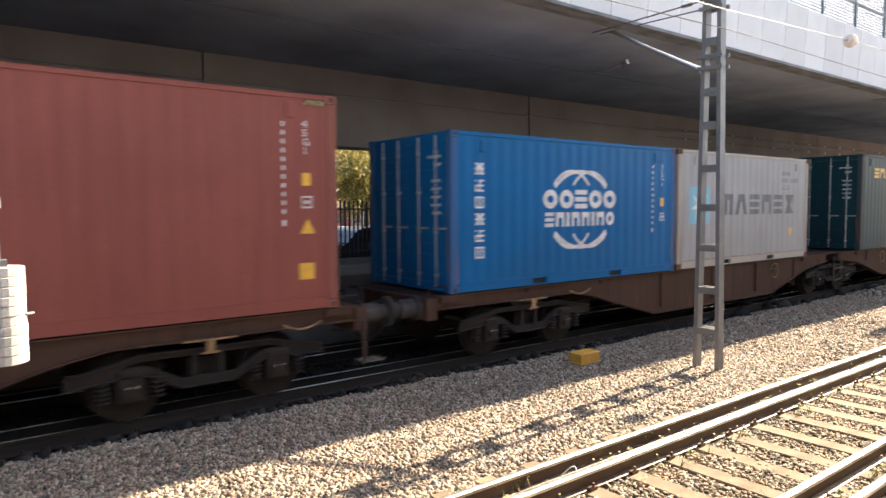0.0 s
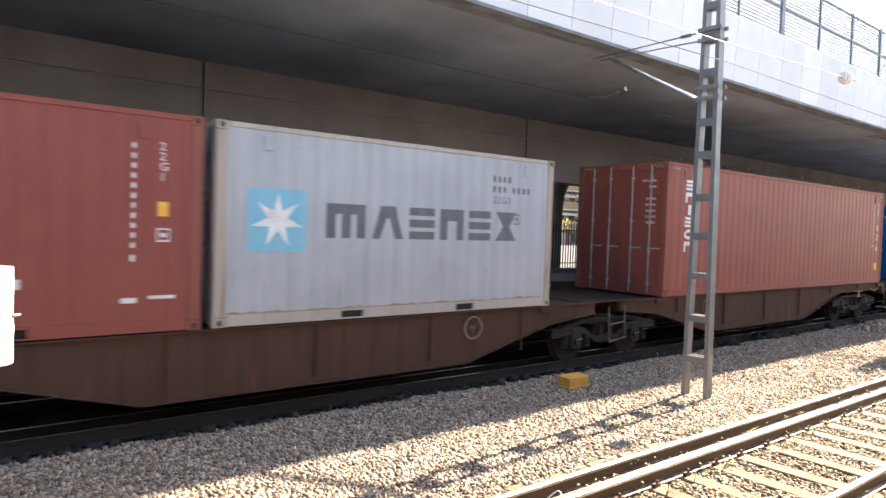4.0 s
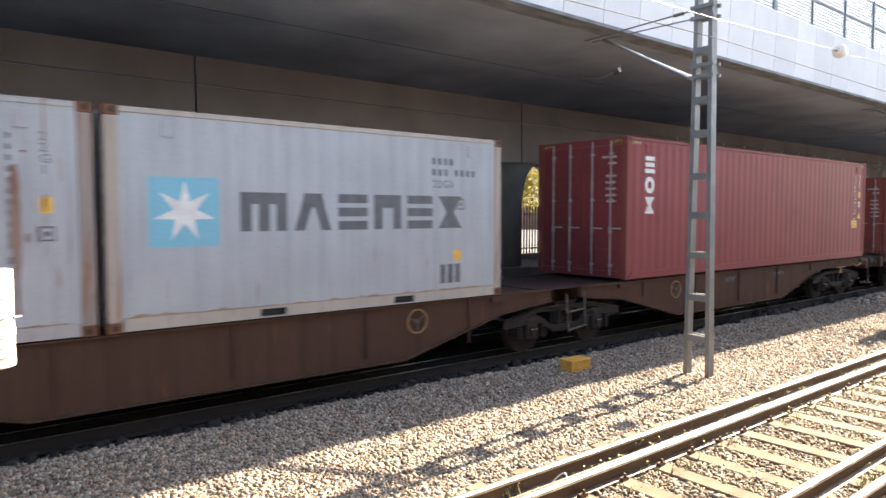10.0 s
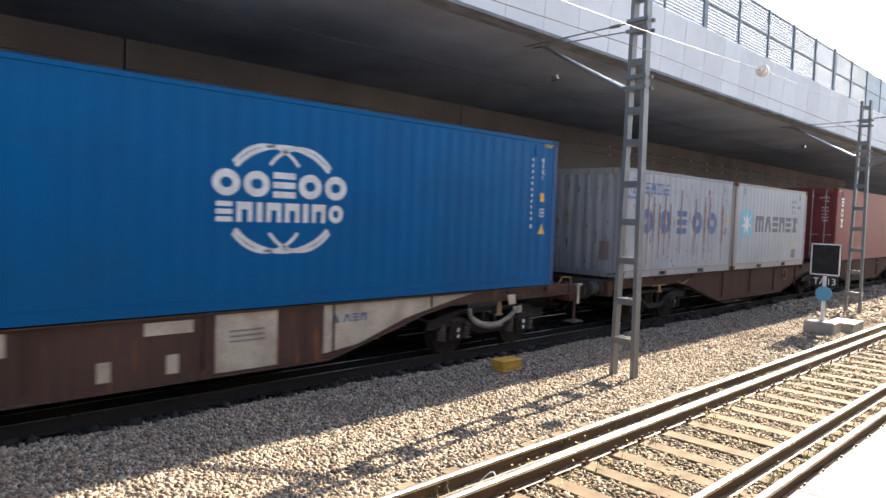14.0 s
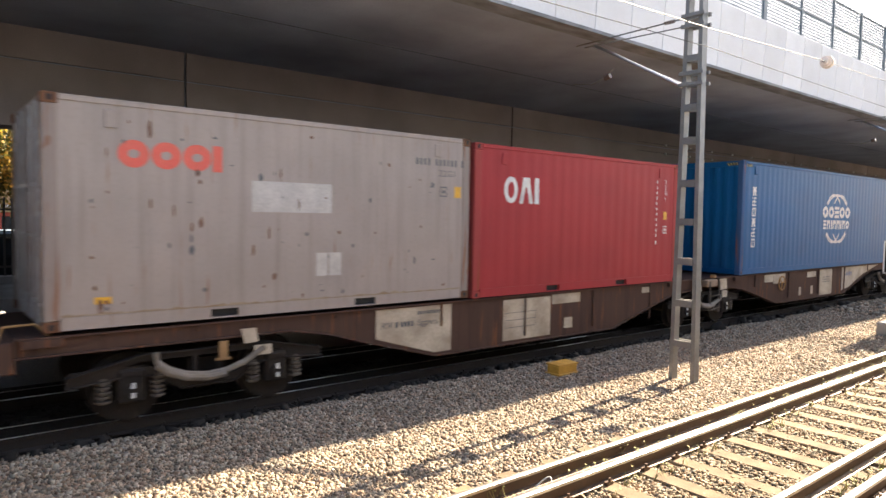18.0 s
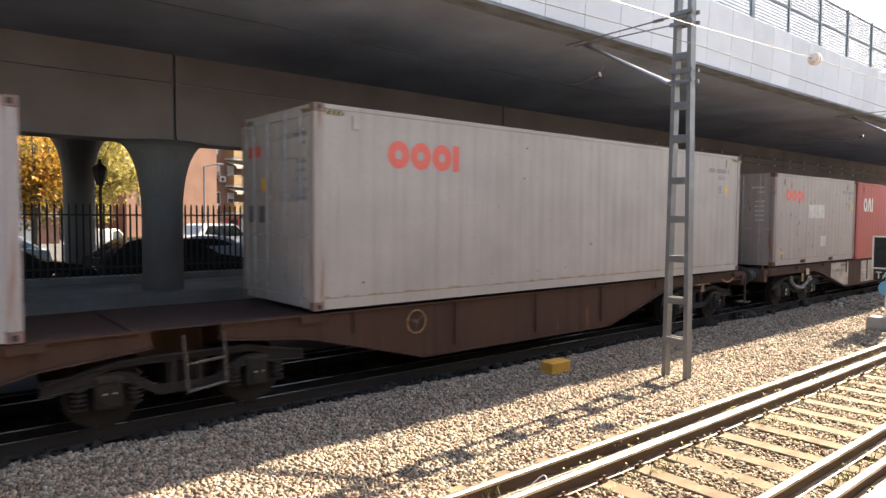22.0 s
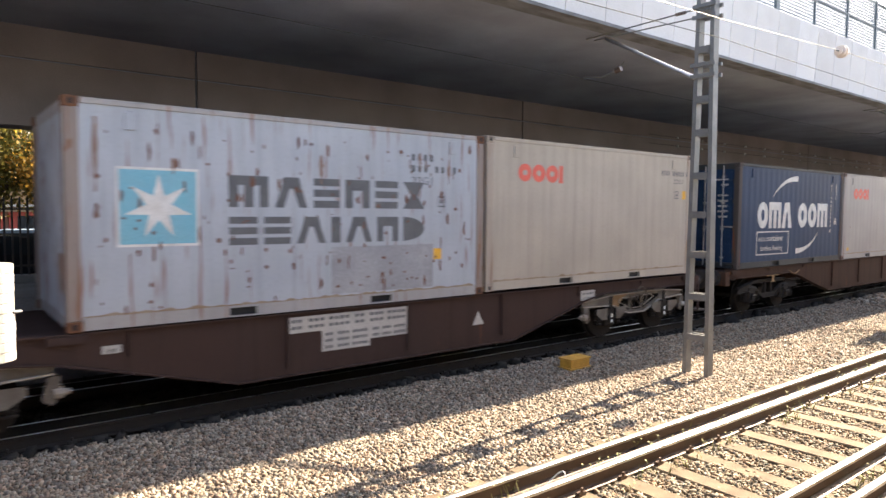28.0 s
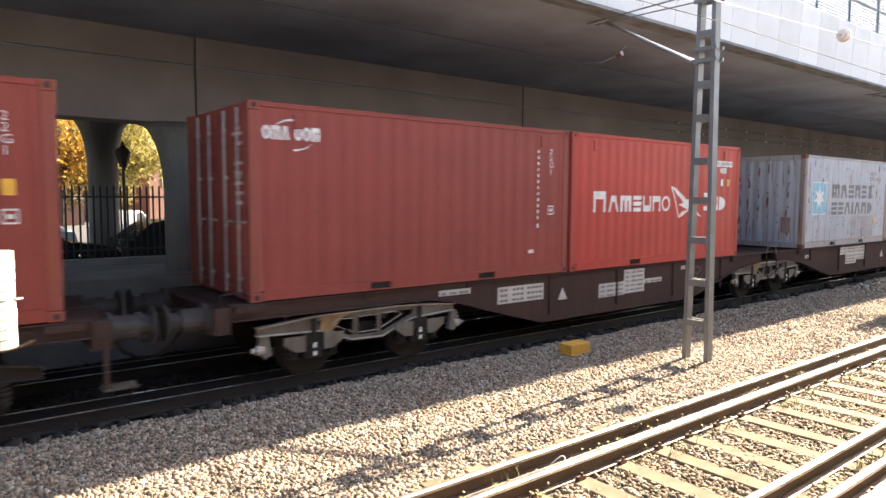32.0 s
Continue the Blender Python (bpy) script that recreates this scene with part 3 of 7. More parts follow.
# ---- viaduct ----
EDGE_Y, SOFFIT_Z, TOP_Z = 7.60, 5.90, 7.30
FRONT_Y, BACK_Y = 15.0, 22.0
via = thing("viaduct", "concrete road viaduct along the railway with a pale parapet", "viaduct", kind="structure")
part("deck_slab", boxes((-70, 200, EDGE_Y + 0.16, 24.2, SOFFIT_Z + 0.03, SOFFIT_Z + 0.75)), SOFFIT, via, "concrete underside of the deck, tinted for haze")
part("soffit_lip", boxes((-70, 200, EDGE_Y + 0.02, EDGE_Y + 0.42, SOFFIT_Z - 0.03, SOFFIT_Z + 0.028)), LIP, via, "stained edge under the parapet")
bm = bmesh.new()
prism(bm, [(EDGE_Y + 0.05, SOFFIT_Z + 0.03), (EDGE_Y + 0.158, SOFFIT_Z + 0.03), (EDGE_Y + 0.30, TOP_Z + 0.02), (EDGE_Y - 0.02, TOP_Z + 0.02), (EDGE_Y - 0.02, TOP_Z - 0.06)], "x", 0.008, 1.052)
panel = mesh_of(bm, "parapet_panel", CONCRETE)
for k in range(90):
    part("parapet_panel", panel, None, via).location = (-30.62 + 1.06 * k, 0, 0)
part("parapet_rest", boxes((64.8, 200, EDGE_Y + 0.02, EDGE_Y + 0.157, SOFFIT_Z + 0.03, TOP_Z + 0.02), (-70, -30.7, EDGE_Y + 0.02, EDGE_Y + 0.157, SOFFIT_Z + 0.03, TOP_Z + 0.02)), CONCRETE, via)
for k in range(-2, 5):
    x = 4.3 + 9.85 * k
    # front beam in two courses, back beam
    part("beam", boxes((x + 0.44, x + 10.24, FRONT_Y - 0.40, FRONT_Y + 0.4, 4.08, 5.305)), BEAM, via)
    part("upper_beam", boxes((x + 0.44, x + 10.24, FRONT_Y - 0.40, FRONT_Y + 0.4, 5.335, SOFFIT_Z + 0.028)), BEAM, via)
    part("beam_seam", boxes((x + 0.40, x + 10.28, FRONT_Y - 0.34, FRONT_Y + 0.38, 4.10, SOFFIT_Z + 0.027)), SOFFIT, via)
    part("beam_foot", boxes((x + 0.44, x + 10.24, FRONT_Y - 0.415, FRONT_Y - 0.402, 4.08, 4.62)), BEAM, via)
    part("back_beam", boxes((x - 4.9, x + 4.94, BACK_Y - 0.4, BACK_Y + 0.4, 4.86, SOFFIT_Z + 0.028)), BEAM, via)
    for y, top in ((FRONT_Y, 4.075), (BACK_Y, 4.855)):
        prof = [(0.42, 0.2)] + [(0.42 + 0.50 * (1 - math.cos(radians(a))), top - 1.45 + 1.45 * math.sin(radians(a))) for a in range(0, 91, 10)]
        bm = bmesh.new()
        lathe(bm, prof, 28, (x + (0.25 if y < 18 else 0.0), y, 0))
        part("column", bm, COLUMN, via, "grey round column that flares out under the beam", smooth=False)

# cables on brackets along the beam
cab = thing("cable_run", "two thin cables on small steel brackets along the concrete beam", "cable", (0, FRONT_Y - 0.45, 0))
for z in (5.10, 5.42):
    part("cable", rods(((21, -0.02, z), (60, -0.02, z), 0.007), seg=6), WIRE_DARK, cab)
    for k in range(14):
        part("bracket", boxes((22.84 + 1.72 * k, 22.9 + 1.72 * k, -0.05, 0.025, z - 0.045, z + 0.03), bevel=0.01), TUBE, cab)

# fence on the parapet: posts, rails and perforated sheets
bm = boxes((-0.035, 0.035, -0.03, 0.03, 0, 1.50), (-0.06, 0.06, -0.05, 0.05, 0, 0.02))
post = mesh_of(bm, "fence_post", FENCE)
wide_post = mesh_of(boxes((-0.09, 0.09, -0.035, 0.035, 0, 1.54), (-0.13, 0.13, -0.06, 0.06, 0, 0.02)), "fence_post", FENCE)
bm = bmesh.new()
for k in range(18):
    z = 0.06 + 1.34 * k / 17
    box(bm, 0.04, 1.99, -0.005, 0.005, z - 0.019, z + 0.019)
for k in range(25):
    x = 0.07 + 1.89 * k / 24
    box(bm, x - 0.014, x + 0.014, -0.004, 0.004, 0.06, 1.40)
sheet = mesh_of(bm, "fence_sheet", FENCE)
screen = mesh_of(boxes((0.04, 1.99, -0.012, 0.012, 0.05, 1.42)), "screen_panel", SCREEN)
frame_mesh = mesh_of(boxes((0.04, 1.99, -0.02, 0.02, -0.02, 0.02)), "fence_rail", FENCE)
guard = thing("parapet_fence", "blue-grey steel mesh fence on top of the viaduct parapet", "fence")
for k in range(-3, 34):
    x = 10.1 + 2.03 * k
    part("fence_post", wide_post if k % 5 == 3 else post, None, guard).location = (x, EDGE_Y + 0.14, TOP_Z + 0.02)
    if k < 10:
        tagged(part("fence_sheet", sheet, None, guard), kind="stuff").location = (x, EDGE_Y + 0.14, TOP_Z + 0.02)
    else:
        part("screen_panel", screen, None, guard, "pale solid noise screen").location = (x, EDGE_Y + 0.14, TOP_Z + 0.02)
    for dz in (0.05, 0.76, 1.46):
        part("fence_rail", frame_mesh, None, guard).location = (x, EDGE_Y + 0.14, TOP_Z + dz)

# ledges behind the train, low wall with its picket fence, street behind
ledge = thing("retaining_ledge", "grey concrete ledge behind the track", "ledge", kind="structure")
part("lower_step", boxes((-40, 120, 11.9, 14.1, -0.3, 0.55)), LEDGE, ledge)
part("upper_step", boxes((-40, 120, 14.1, 16.9, -0.3, 0.92)), LEDGE, ledge)
part("coping", boxes((-40, 120, 16.9, 17.25, -0.3, 1.08), bevel=0.01), LEDGE, ledge)
tagged(part("street", boxes((-120, 160, 17.25, 120, -0.3, 0.42)), ASPHALT), "grey asphalt street with parked cars behind the fence", "road", kind="structure")
pick = mesh_of(prism(bmesh.new(), [(-0.02, 1.08), (0.02, 1.08), (0.02, 2.74), (0.0, 2.80), (-0.02, 2.74)], "y", 17.05, 17.075), "picket", PICKET)
iron = thing("picket_fence", "black iron picket fence on a low wall", "fence")
for k in range(190):
    part("picket", pick, None, iron).location = (-5 + 0.145 * k, 0, 0)
for z in (1.28, 2.52):
    part("fence_rail", boxes((-5.1, 22.6, 17.045, 17.085, z - 0.02, z + 0.02)), PICKET, iron)


# ---- catenary masts, wires ----
def mast(label, x, y, arm=True, strut=False):
    """A pole of two steel channels joined by flat rungs, tapering upwards, with a bracket arm over the train's track."""
    m = thing("catenary_mast", label, "catenary mast", (x, y, GROUND_Z + 0.02), "catenary masts")
    H = 6.72
    def half(z):
        return 0.20 - 0.085 * z / H
    for s, nm in ((-1, "channel"), (1, "channel")):
        bm = bmesh.new()
        vs = []
        for z in (0, H):
            c = s * half(z)
            vs.append([bm.verts.new(p) for p in ((-0.075, c - 0.035, z), (0.075, c - 0.035, z), (0.075, c + 0.035, z), (-0.075, c + 0.035, z))])
        for k in range(4):
            bm.faces.new((vs[0][k], vs[0][(k + 1) % 4], vs[1][(k + 1) % 4], vs[1][k]))
        bm.faces.new(vs[0][::-1])
        bm.faces.new(vs[1])
        part(nm, bm, GALV, m)
    for z in (0.70, 1.38, 2.08, 2.74, 3.38, 4.08, 4.62, 5.42, 6.1, 6.5):
        w = half(z) - 0.03
        for f in (-1, 1):
            part("rung", boxes((f * 0.0775 - 0.016, f * 0.0775 + 0.016, -w, w, z - 0.055, z + 0.055)), GALV, m)
    for z in (5.0, 5.18, 5.95, 6.12):
        w = half(z) + 0.05
        for f in (-1, 1):
            part("clamp", boxes((f * 0.10 - 0.021, f * 0.10 + 0.021, -w - 0.03, w + 0.03, z - 0.03, z + 0.03)), GALV, m)
    part("footing", boxes((-0.38, 0.38, -0.38, 0.38, -0.3, 0.06), bevel=0.03), CONCRETE_GREY, m)
    if arm:
        base = GROUND_Z + 0.02
        apex = Vector((0, 2.05, 5.80 - base))
        part("bracket_tube", rods(((0, 0.22, 4.78 - base), apex, 0.03), seg=10), TUBE, m)
        part("bracket_tube", rods(((0.13, 0.22, 4.80 - base), apex + Vector((0.11, 0.1, 0.02)), 0.024), seg=8), TUBE, m)
        part("tie_rod", rods(((0, 0.16, 5.90 - base), (0, 2.5, 5.86 - base), 0.014)), GALV, m)
        part("tie_rod", rods(((0, 0.16, 5.76 - base), (0, 2.3, 5.80 - base), 0.012)), GALV, m)
        bm = bmesh.new()
        for k in range(4):
            rod(bm, (0, 0.40 + 0.05 * k, 5.893 - base), (0, 0.425 + 0.05 * k, 5.893 - base), 0.03, 10)
        part("insulator", bm, GLAZE_DARK, m)
        part("registration_arm", rods(((0, 1.75, 5.17 - base), (0, 2.1, 5.08 - base), 0.014), ((0, 2.1, 5.08 - base), (0, 2.55, 5.14 - base), 0.012), ((0, 1.75, 5.17 - base), (0, 1.60, 5.30 - base), 0.010)), GALV, m)
        part("registration_insulator", rods(((0, 1.68, 5.18 - base), (0, 1.80, 5.15 - base), 0.05), seg=10), GLAZE_DARK, m)
    if strut:
        base = GROUND_Z + 0.02
        part("near_strut", rods(((0, -0.2, 4.5 - base), (0, -3.4, 6.1 - base), 0.07), seg=10), GALV, m)
        part("near_tie", rods(((0, -0.2, 5.95 - base), (0, -3.4, 6.1 - base), 0.02)), GALV, m)
    return m


mast("grey lattice steel catenary mast standing in the ballast", 10.12, 5.95)
mast("grey lattice steel catenary mast beside the dwarf signal", 23.75, 6.0, strut=True)
mast("grey lattice steel catenary mast farther along the track", 38.5, 6.0)


def wire(label, pts, r, material=WIRE_DARK):
    bm = bmesh.new()
    for a, b in zip(pts, pts[1:]):
        a, b = Vector(a), Vector(b)
        prev = a
        for k in range(1, 9):
            f = k / 8
            p = a.lerp(b, f)
            rod(bm, prev, p, r, 6)
            prev = p
    return tagged(part("overhead_wire", bm, material), label, "wire", "overhead wires")


wire("thin steel feeder wire along the masts", [(-20, 5.74, 4.75), (10.12, 5.70, 5.64), (14.5, 5.70, 5.83), (24.6, 5.72, 6.1), (38.5, 5.75, 6.1), (80, 5.8, 6.0)], 0.0068, WIRE)
wire("thin lower feeder wire along the masts", [(-20, 5.74, 4.5), (10.12, 5.70, 5.34), (24.6, 5.72, 5.3), (38.5, 5.75, 5.3), (80, 5.8, 5.3)], 0.006)
wire("contact wire over the train's track", [(-20, 8.5, 5.12), (10.12, 8.5, 5.12), (24.6, 8.6, 5.12), (38.5, 8.5, 5.12), (80, 8.5, 5.12)], 0.0045)
ins = thing("strain_insulator", "glossy tan glazed insulator in the feeder wire", "insulator", (14.72, 5.71, 5.83))
bm = bmesh.new()
for k, r in enumerate((0.07, 0.115, 0.13, 0.115, 0.07)):
    disc = bmesh.new()
    rod(disc, (-0.13 + 0.06 * k, 0, 0.002 * k), (-0.085 + 0.06 * k, 0, 0.002 * k), r, 14)
    part("disc", disc, PORCELAIN, ins)
rod(bm, (-0.14, 0, 0), (0.16, 0, 0.005), 0.025, 10)
part("core", bm, PORCELAIN, ins)
part("clamp", rods(((-0.22, 0, -0.005), (-0.12, 0, 0), 0.018), ((0.14, 0, 0.005), (0.24, 0, 0.01), 0.018)), GALV, ins)

# counterweights on their guide frame
guide = thing("guide_frame", "galvanised guide frame for the wire counterweights", "guide frame", (0.19, 6.0, 0))
part("guide_rod", rods(((0, 0, 1.80), (0, 0, 6.6), 0.022)), GALV, guide)
part("lower_post", boxes((-0.03, 0.03, -0.03, 0.03, 0.86, 1.80)), GALV, guide)
part("foot_channel", boxes((-1.2, 0.05, -0.04, 0.05, 0.86, 0.93), (-1.2, 0.05, -0.05, -0.04, 0.86, 0.99)), GALV, guide)
part("stand", boxes((-1.25, -1.05, -0.1, 0.1, GROUND_Z, 6.7)), GALV, guide)


def counterweight(x, y, z0, z1, label):
    c = thing("counterweight", label, "counterweight", (x, y, 0), "counterweights")
    n = 10
    for k in range(n):
        a, b = z0 + (z1 - z0) * k / n, z0 + (z1 - z0) * (k + 1) / n
        r = 0.168 + random.uniform(-0.002, 0.002)
        bm = bmesh.new()
        lathe(bm, [(r - 0.006, a + 0.001), (r, a + 0.006), (r, b - 0.006), (r - 0.006, b - 0.001)], 24, (random.uniform(-.004, .004), random.uniform(-.004, .004), 0))
        part("disc", bm, WEIGHT, c, smooth=False)
    part("cap", boxes((-0.05, 0.05, -0.05, 0.05, z1, z1 + 0.05)), GALV, c)
    part("hanger_rod", rods(((0, 0, z1), (0, 0, z1 + 0.45), 0.012)), GALV, c)
    part("shackle", rods(((0, 0, z1 + 0.44), (0, 0, z1 + 0.52), 0.03)), GALV, c)
    part("wire_rope", rods(((0, 0, z1 + 0.5), (0, 0, 6.6), 0.007)), GALV, c)
    part("strap", rods(((0.15, -0.07, (z0 + z1) / 2), (0.205, -0.03, (z0 + z1) / 2), 0.012)), GALV, c)
    return c


counterweight(0.37, 6.0, 1.39, 2.13, "stack of white counterweight discs hanging from a wire rope")
counterweight(-0.14, 6.0, 2.10, 2.66, "smaller stack of white counterweight discs on a wire rope")
part("pulley_beam", boxes((-1.25, 0.3, -0.06, 0.06, 6.58, 6.7)), GALV, guide)

# yellow box in the ballast
yb = thing("track_box", "yellow track equipment box half sunk in the ballast", "box", (8.84, 7.5, -0.2))
part("body", boxes((-0.24, 0.24, -0.13, 0.13, 0.08, 0.21), bevel=0.01), YELLOW, yb)
part("lid", boxes((-0.26, 0.26, -0.15, 0.15, 0.212, 0.24), bevel=0.008), YELLOW, yb)
part("tray", boxes((-0.27, 0.27, -0.16, 0.16, 0.06, 0.079)), YELLOW, yb)
part("stub", boxes((-0.08, 0.08, -0.06, 0.06, -0.2, 0.059)), RUST, yb)

# dwarf signal
sig = thing("dwarf_signal", "black dwarf signal head with a white rim on a post", "signal", (18.6, 5.36, -0.2))
bm = boxes((-0.04, 0.06, -0.34, 0.34, 1.53, 2.33), bevel=0.05)
part("signal_head", bm, BLACK, sig)
bm = bmesh.new()
for r0, r1 in (((-0.34, 1.53), (0.34, 1.56)), ((-0.34, 2.30), (0.34, 2.33)), ((-0.34, 1.53), (-0.31, 2.33)), ((0.31, 1.53), (0.34, 2.33))):
    box(bm, -0.07, -0.045, r0[0], r1[0], r0[1], r1[1])
part("rim", bm, WHITE, sig, "white rim")
part("code_plate", boxes((-0.02, 0.0, -0.30, 0.30, 1.24, 1.50)), BLACK, sig)
bm = bmesh.new()
flat_text(bm, "TA13", 0, 0, 0.17)
bmesh.ops.rotate(bm, verts=bm.verts, matrix=Matrix.Rotation(radians(-90), 3, "Z"))
bmesh.ops.translate(bm, verts=bm.verts, vec=(-0.024, 0.27, 1.29))
part("lettering", bm, WHITE, sig)
part("disc", rods(((-0.05, 0, 1.06), (-0.02, 0, 1.06), 0.19), seg=24), SKYBLUE, sig, "pale blue round disc")
part("post", rods(((0, 0, 0.1), (0, 0, 1.5), 0.05), seg=12), WHITE, sig)
part("concrete_base", boxes((-0.3, 0.3, -0.35, 0.35, -0.1, 0.36), bevel=0.03), CONCRETE_GREY, sig)
for x, y, w in ((19.6, 5.1, 0.5), (30.4, 5.2, 0.9)):
    cb = thing("cable_box", "low pale concrete cable box with loose lids", "cable box", (x, y, -0.2))
    part("body", boxes((-w, w, -0.3, 0.3, -0.05, 0.24), bevel=0.02), CONCRETE_GREY, cb)
    part("lid", boxes((-w - 0.03, -0.05, -0.33, 0.33, 0.242, 0.31), bevel=0.015), CONCRETE_GREY, cb)
    part("lid", boxes((0.05, w + 0.05, -0.30, 0.35, 0.242, 0.31), bevel=0.015), CONCRETE_GREY, cb)

# street lantern
lan = thing("street_lantern", "black cast-iron street lantern on a slim post", "street lamp", (4.1, 18.5, 0.42))
part("post", rods(((0, 0, 0), (0, 0, 0.8), 0.09), ((0, 0, 0.8), (0, 0, 2.86), 0.04)), PICKET, lan)
part("cage", lathe(bmesh.new(), [(0.08, 2.85), (0.18, 3.18), (0.165, 3.22)], 6), PICKET, lan)
part("cap", lathe(bmesh.new(), [(0.20, 3.22), (0.15, 3.32), (0.05, 3.40), (0.03, 3.52)], 6), PICKET, lan)

# dry weeds along the rails
rng = random.Random(11)
bm = bmesh.new()
for k in range(420):
    y = rng.choice((4.18, 4.22, 3.85, 2.42, 4.55)) + rng.gauss(0, 0.05)
    x = rng.uniform(3.0, 22.0)
    for j in range(rng.randint(3, 7)):
        a, h = rng.uniform(0, 6.28), rng.uniform(0.04, 0.13)
        b = Vector((x + rng.gauss(0, 0.02), y + rng.gauss(0, 0.02), -0.13))
        t = b + Vector((math.cos(a) * h * 0.6, math.sin(a) * h * 0.6, h))
        s = Vector((-math.sin(a), math.cos(a), 0)) * 0.006
        bm.faces.new([bm.verts.new(q) for q in (b - s, b + s, t + s * 0.3, t - s * 0.3)])
        if rng.random() < 0.5:
            c, r = t, 0.014
            bm.faces.new([bm.verts.new(c + Vector(q) * r) for q in ((-1, 0, 0.3), (0, -1, -0.3), (1, 0, 0.3), (0, 1, 0.6))])
me = bpy.data.meshes.new("weeds")
bm.to_mesh(me)
bm.free()
me.materials.append(WEED)
tagged(new("weeds", me), "dry weeds growing along the rails", "weeds", kind="stuff")

# bond cable beside the rail
prev = None
bm = bmesh.new()
for k in range(9):
    f = k / 8
    p = Vector((4.75 + 0.10 * math.sin(3 * f), 4.12 + 0.22 * f, -0.10 + 0.12 * math.sin(math.pi * f)))
    if prev:
        rod(bm, prev, p, 0.007, 6)
    prev = p
tagged(part("bond_cable", bm, WHITE), "pale loop of bond cable between the rails", "cable")


# ---- street behind the fence ----
def car(label, x, y, yaw, colour, length=4.3, height=1.46):
    c = thing("car", label, "car", (x, y, 0.42), "parked cars")
    c.rotation_euler = (0, 0, radians(yaw))
    body_mat = mat("car_paint", colour, 0.25, 0.0, [v * 0.9 for v in colour], 2, 30, 0.0)
    L, H = length / 2, height
    def arch(cx):
        return [(cx + 0.36 * math.cos(radians(a)), 0.30 + 0.36 * math.sin(radians(a))) for a in range(0, 181, 30)]
    low = [(-L, 0.35)] + arch(-L + 0.8)[::-1] + arch(L - 0.85)[::-1] + [(L, 0.35), (L + 0.02, 0.62), (L - 0.12, 0.78), (L - 1.05, 0.93), (-L + 0.5, 0.98), (-L + 0.05, 0.92), (-L - 0.02, 0.6)]
    bm = bmesh.new()
    prism(bm, low, "y", -0.85, 0.85)
    part("body", bm, body_mat, c)
    cab = [(L - 1.15, 0.93), (L - 1.95, H - 0.06), (L - 2.3, H), (-L + 1.1, H), (-L + 0.75, H - 0.08), (-L + 0.25, 0.98)]
    bm = bmesh.new()
    prism(bm, cab, "y", -0.70, 0.70)
    for v in bm.verts:
        if v.co.z < 1.1:
            v.co.y *= 1.17
    part("roof", bm, body_mat, c)
    for s in (-1, 1):
        bm = bmesh.new()
        w = [bm.verts.new(p) for p in ((L - 1.38, s * 0.815, 1.0), (L - 2.0, s * 0.725, H - 0.1), (-L + 1.05, s * 0.725, H - 0.1), (-L + 0.62, s * 0.815, 1.0))]
        bm.faces.new(w)
        part("side_window", bm, GLASS, c)
        for wx in (-L + 0.8, L - 0.85):
            wh = part("wheel", rods(((wx, s * 0.68, 0.30), (wx, s * 0.86, 0.30), 0.30), seg=16), RUBBER, c)
            part("rim", rods(((wx, s * 0.86, 0.30), (wx, s * 0.87, 0.30), 0.18), seg=12), STEEL_BAR, wh)
        part("headlight", boxes((L - 0.12, L + 0.015, s * 0.62 - 0.16, s * 0.62 + 0.16, 0.62, 0.74)), WHITE, c)
    bm = bmesh.new()
    bm.faces.new([bm.verts.new(p) for p in ((L - 1.17, -0.74, 0.985), (L - 1.17, 0.74, 0.985), (L - 1.93, 0.66, H - 0.1), (L - 1.93, -0.66, H - 0.1))])
    bmesh.ops.translate(bm, verts=bm.verts, vec=(0.02, 0, 0.01))
    part("windscreen", bm, GLASS, c)
    return c


car("black parked hatchback in the shade of the viaduct", 1.9, 19.6, 5, (0.02, 0.02, 0.022), 4.2, 1.45)
car("dark grey parked saloon behind the fence", 6.4, 20.2, 5, (0.03, 0.032, 0.035), 4.5, 1.45)
car("dark blue parked car behind the fence", 12.6, 20.2, 5, (0.03, 0.04, 0.07))
car("silver-blue parked car in the sun", 8.2, 24.4, 178, (0.38, 0.44, 0.52), 4.2, 1.36)
car("pale blue parked car in the sun", 1.9, 25.6, 175, (0.30, 0.40, 0.52), 4.3, 1.42)
car("pale grey parked car in the sun", 12.6, 24.3, 178, (0.42, 0.46, 0.50), 4.3, 1.36)
car("silver parked car in the sun", -3.0, 25.6, 180, (0.36, 0.40, 0.45), 4.2, 1.42)
car("dark parked car in the sun", 17.4, 24.6, 178, (0.05, 0.055, 0.07), 4.4, 1.45)
car("white parked van in the sun", 13.2, 34.0, 20, (0.62, 0.62, 0.62), 4.8, 1.65)
car("small white parked car across the road", 6.9, 31.0, 60, (0.7, 0.7, 0.7), 3.9, 1.5)


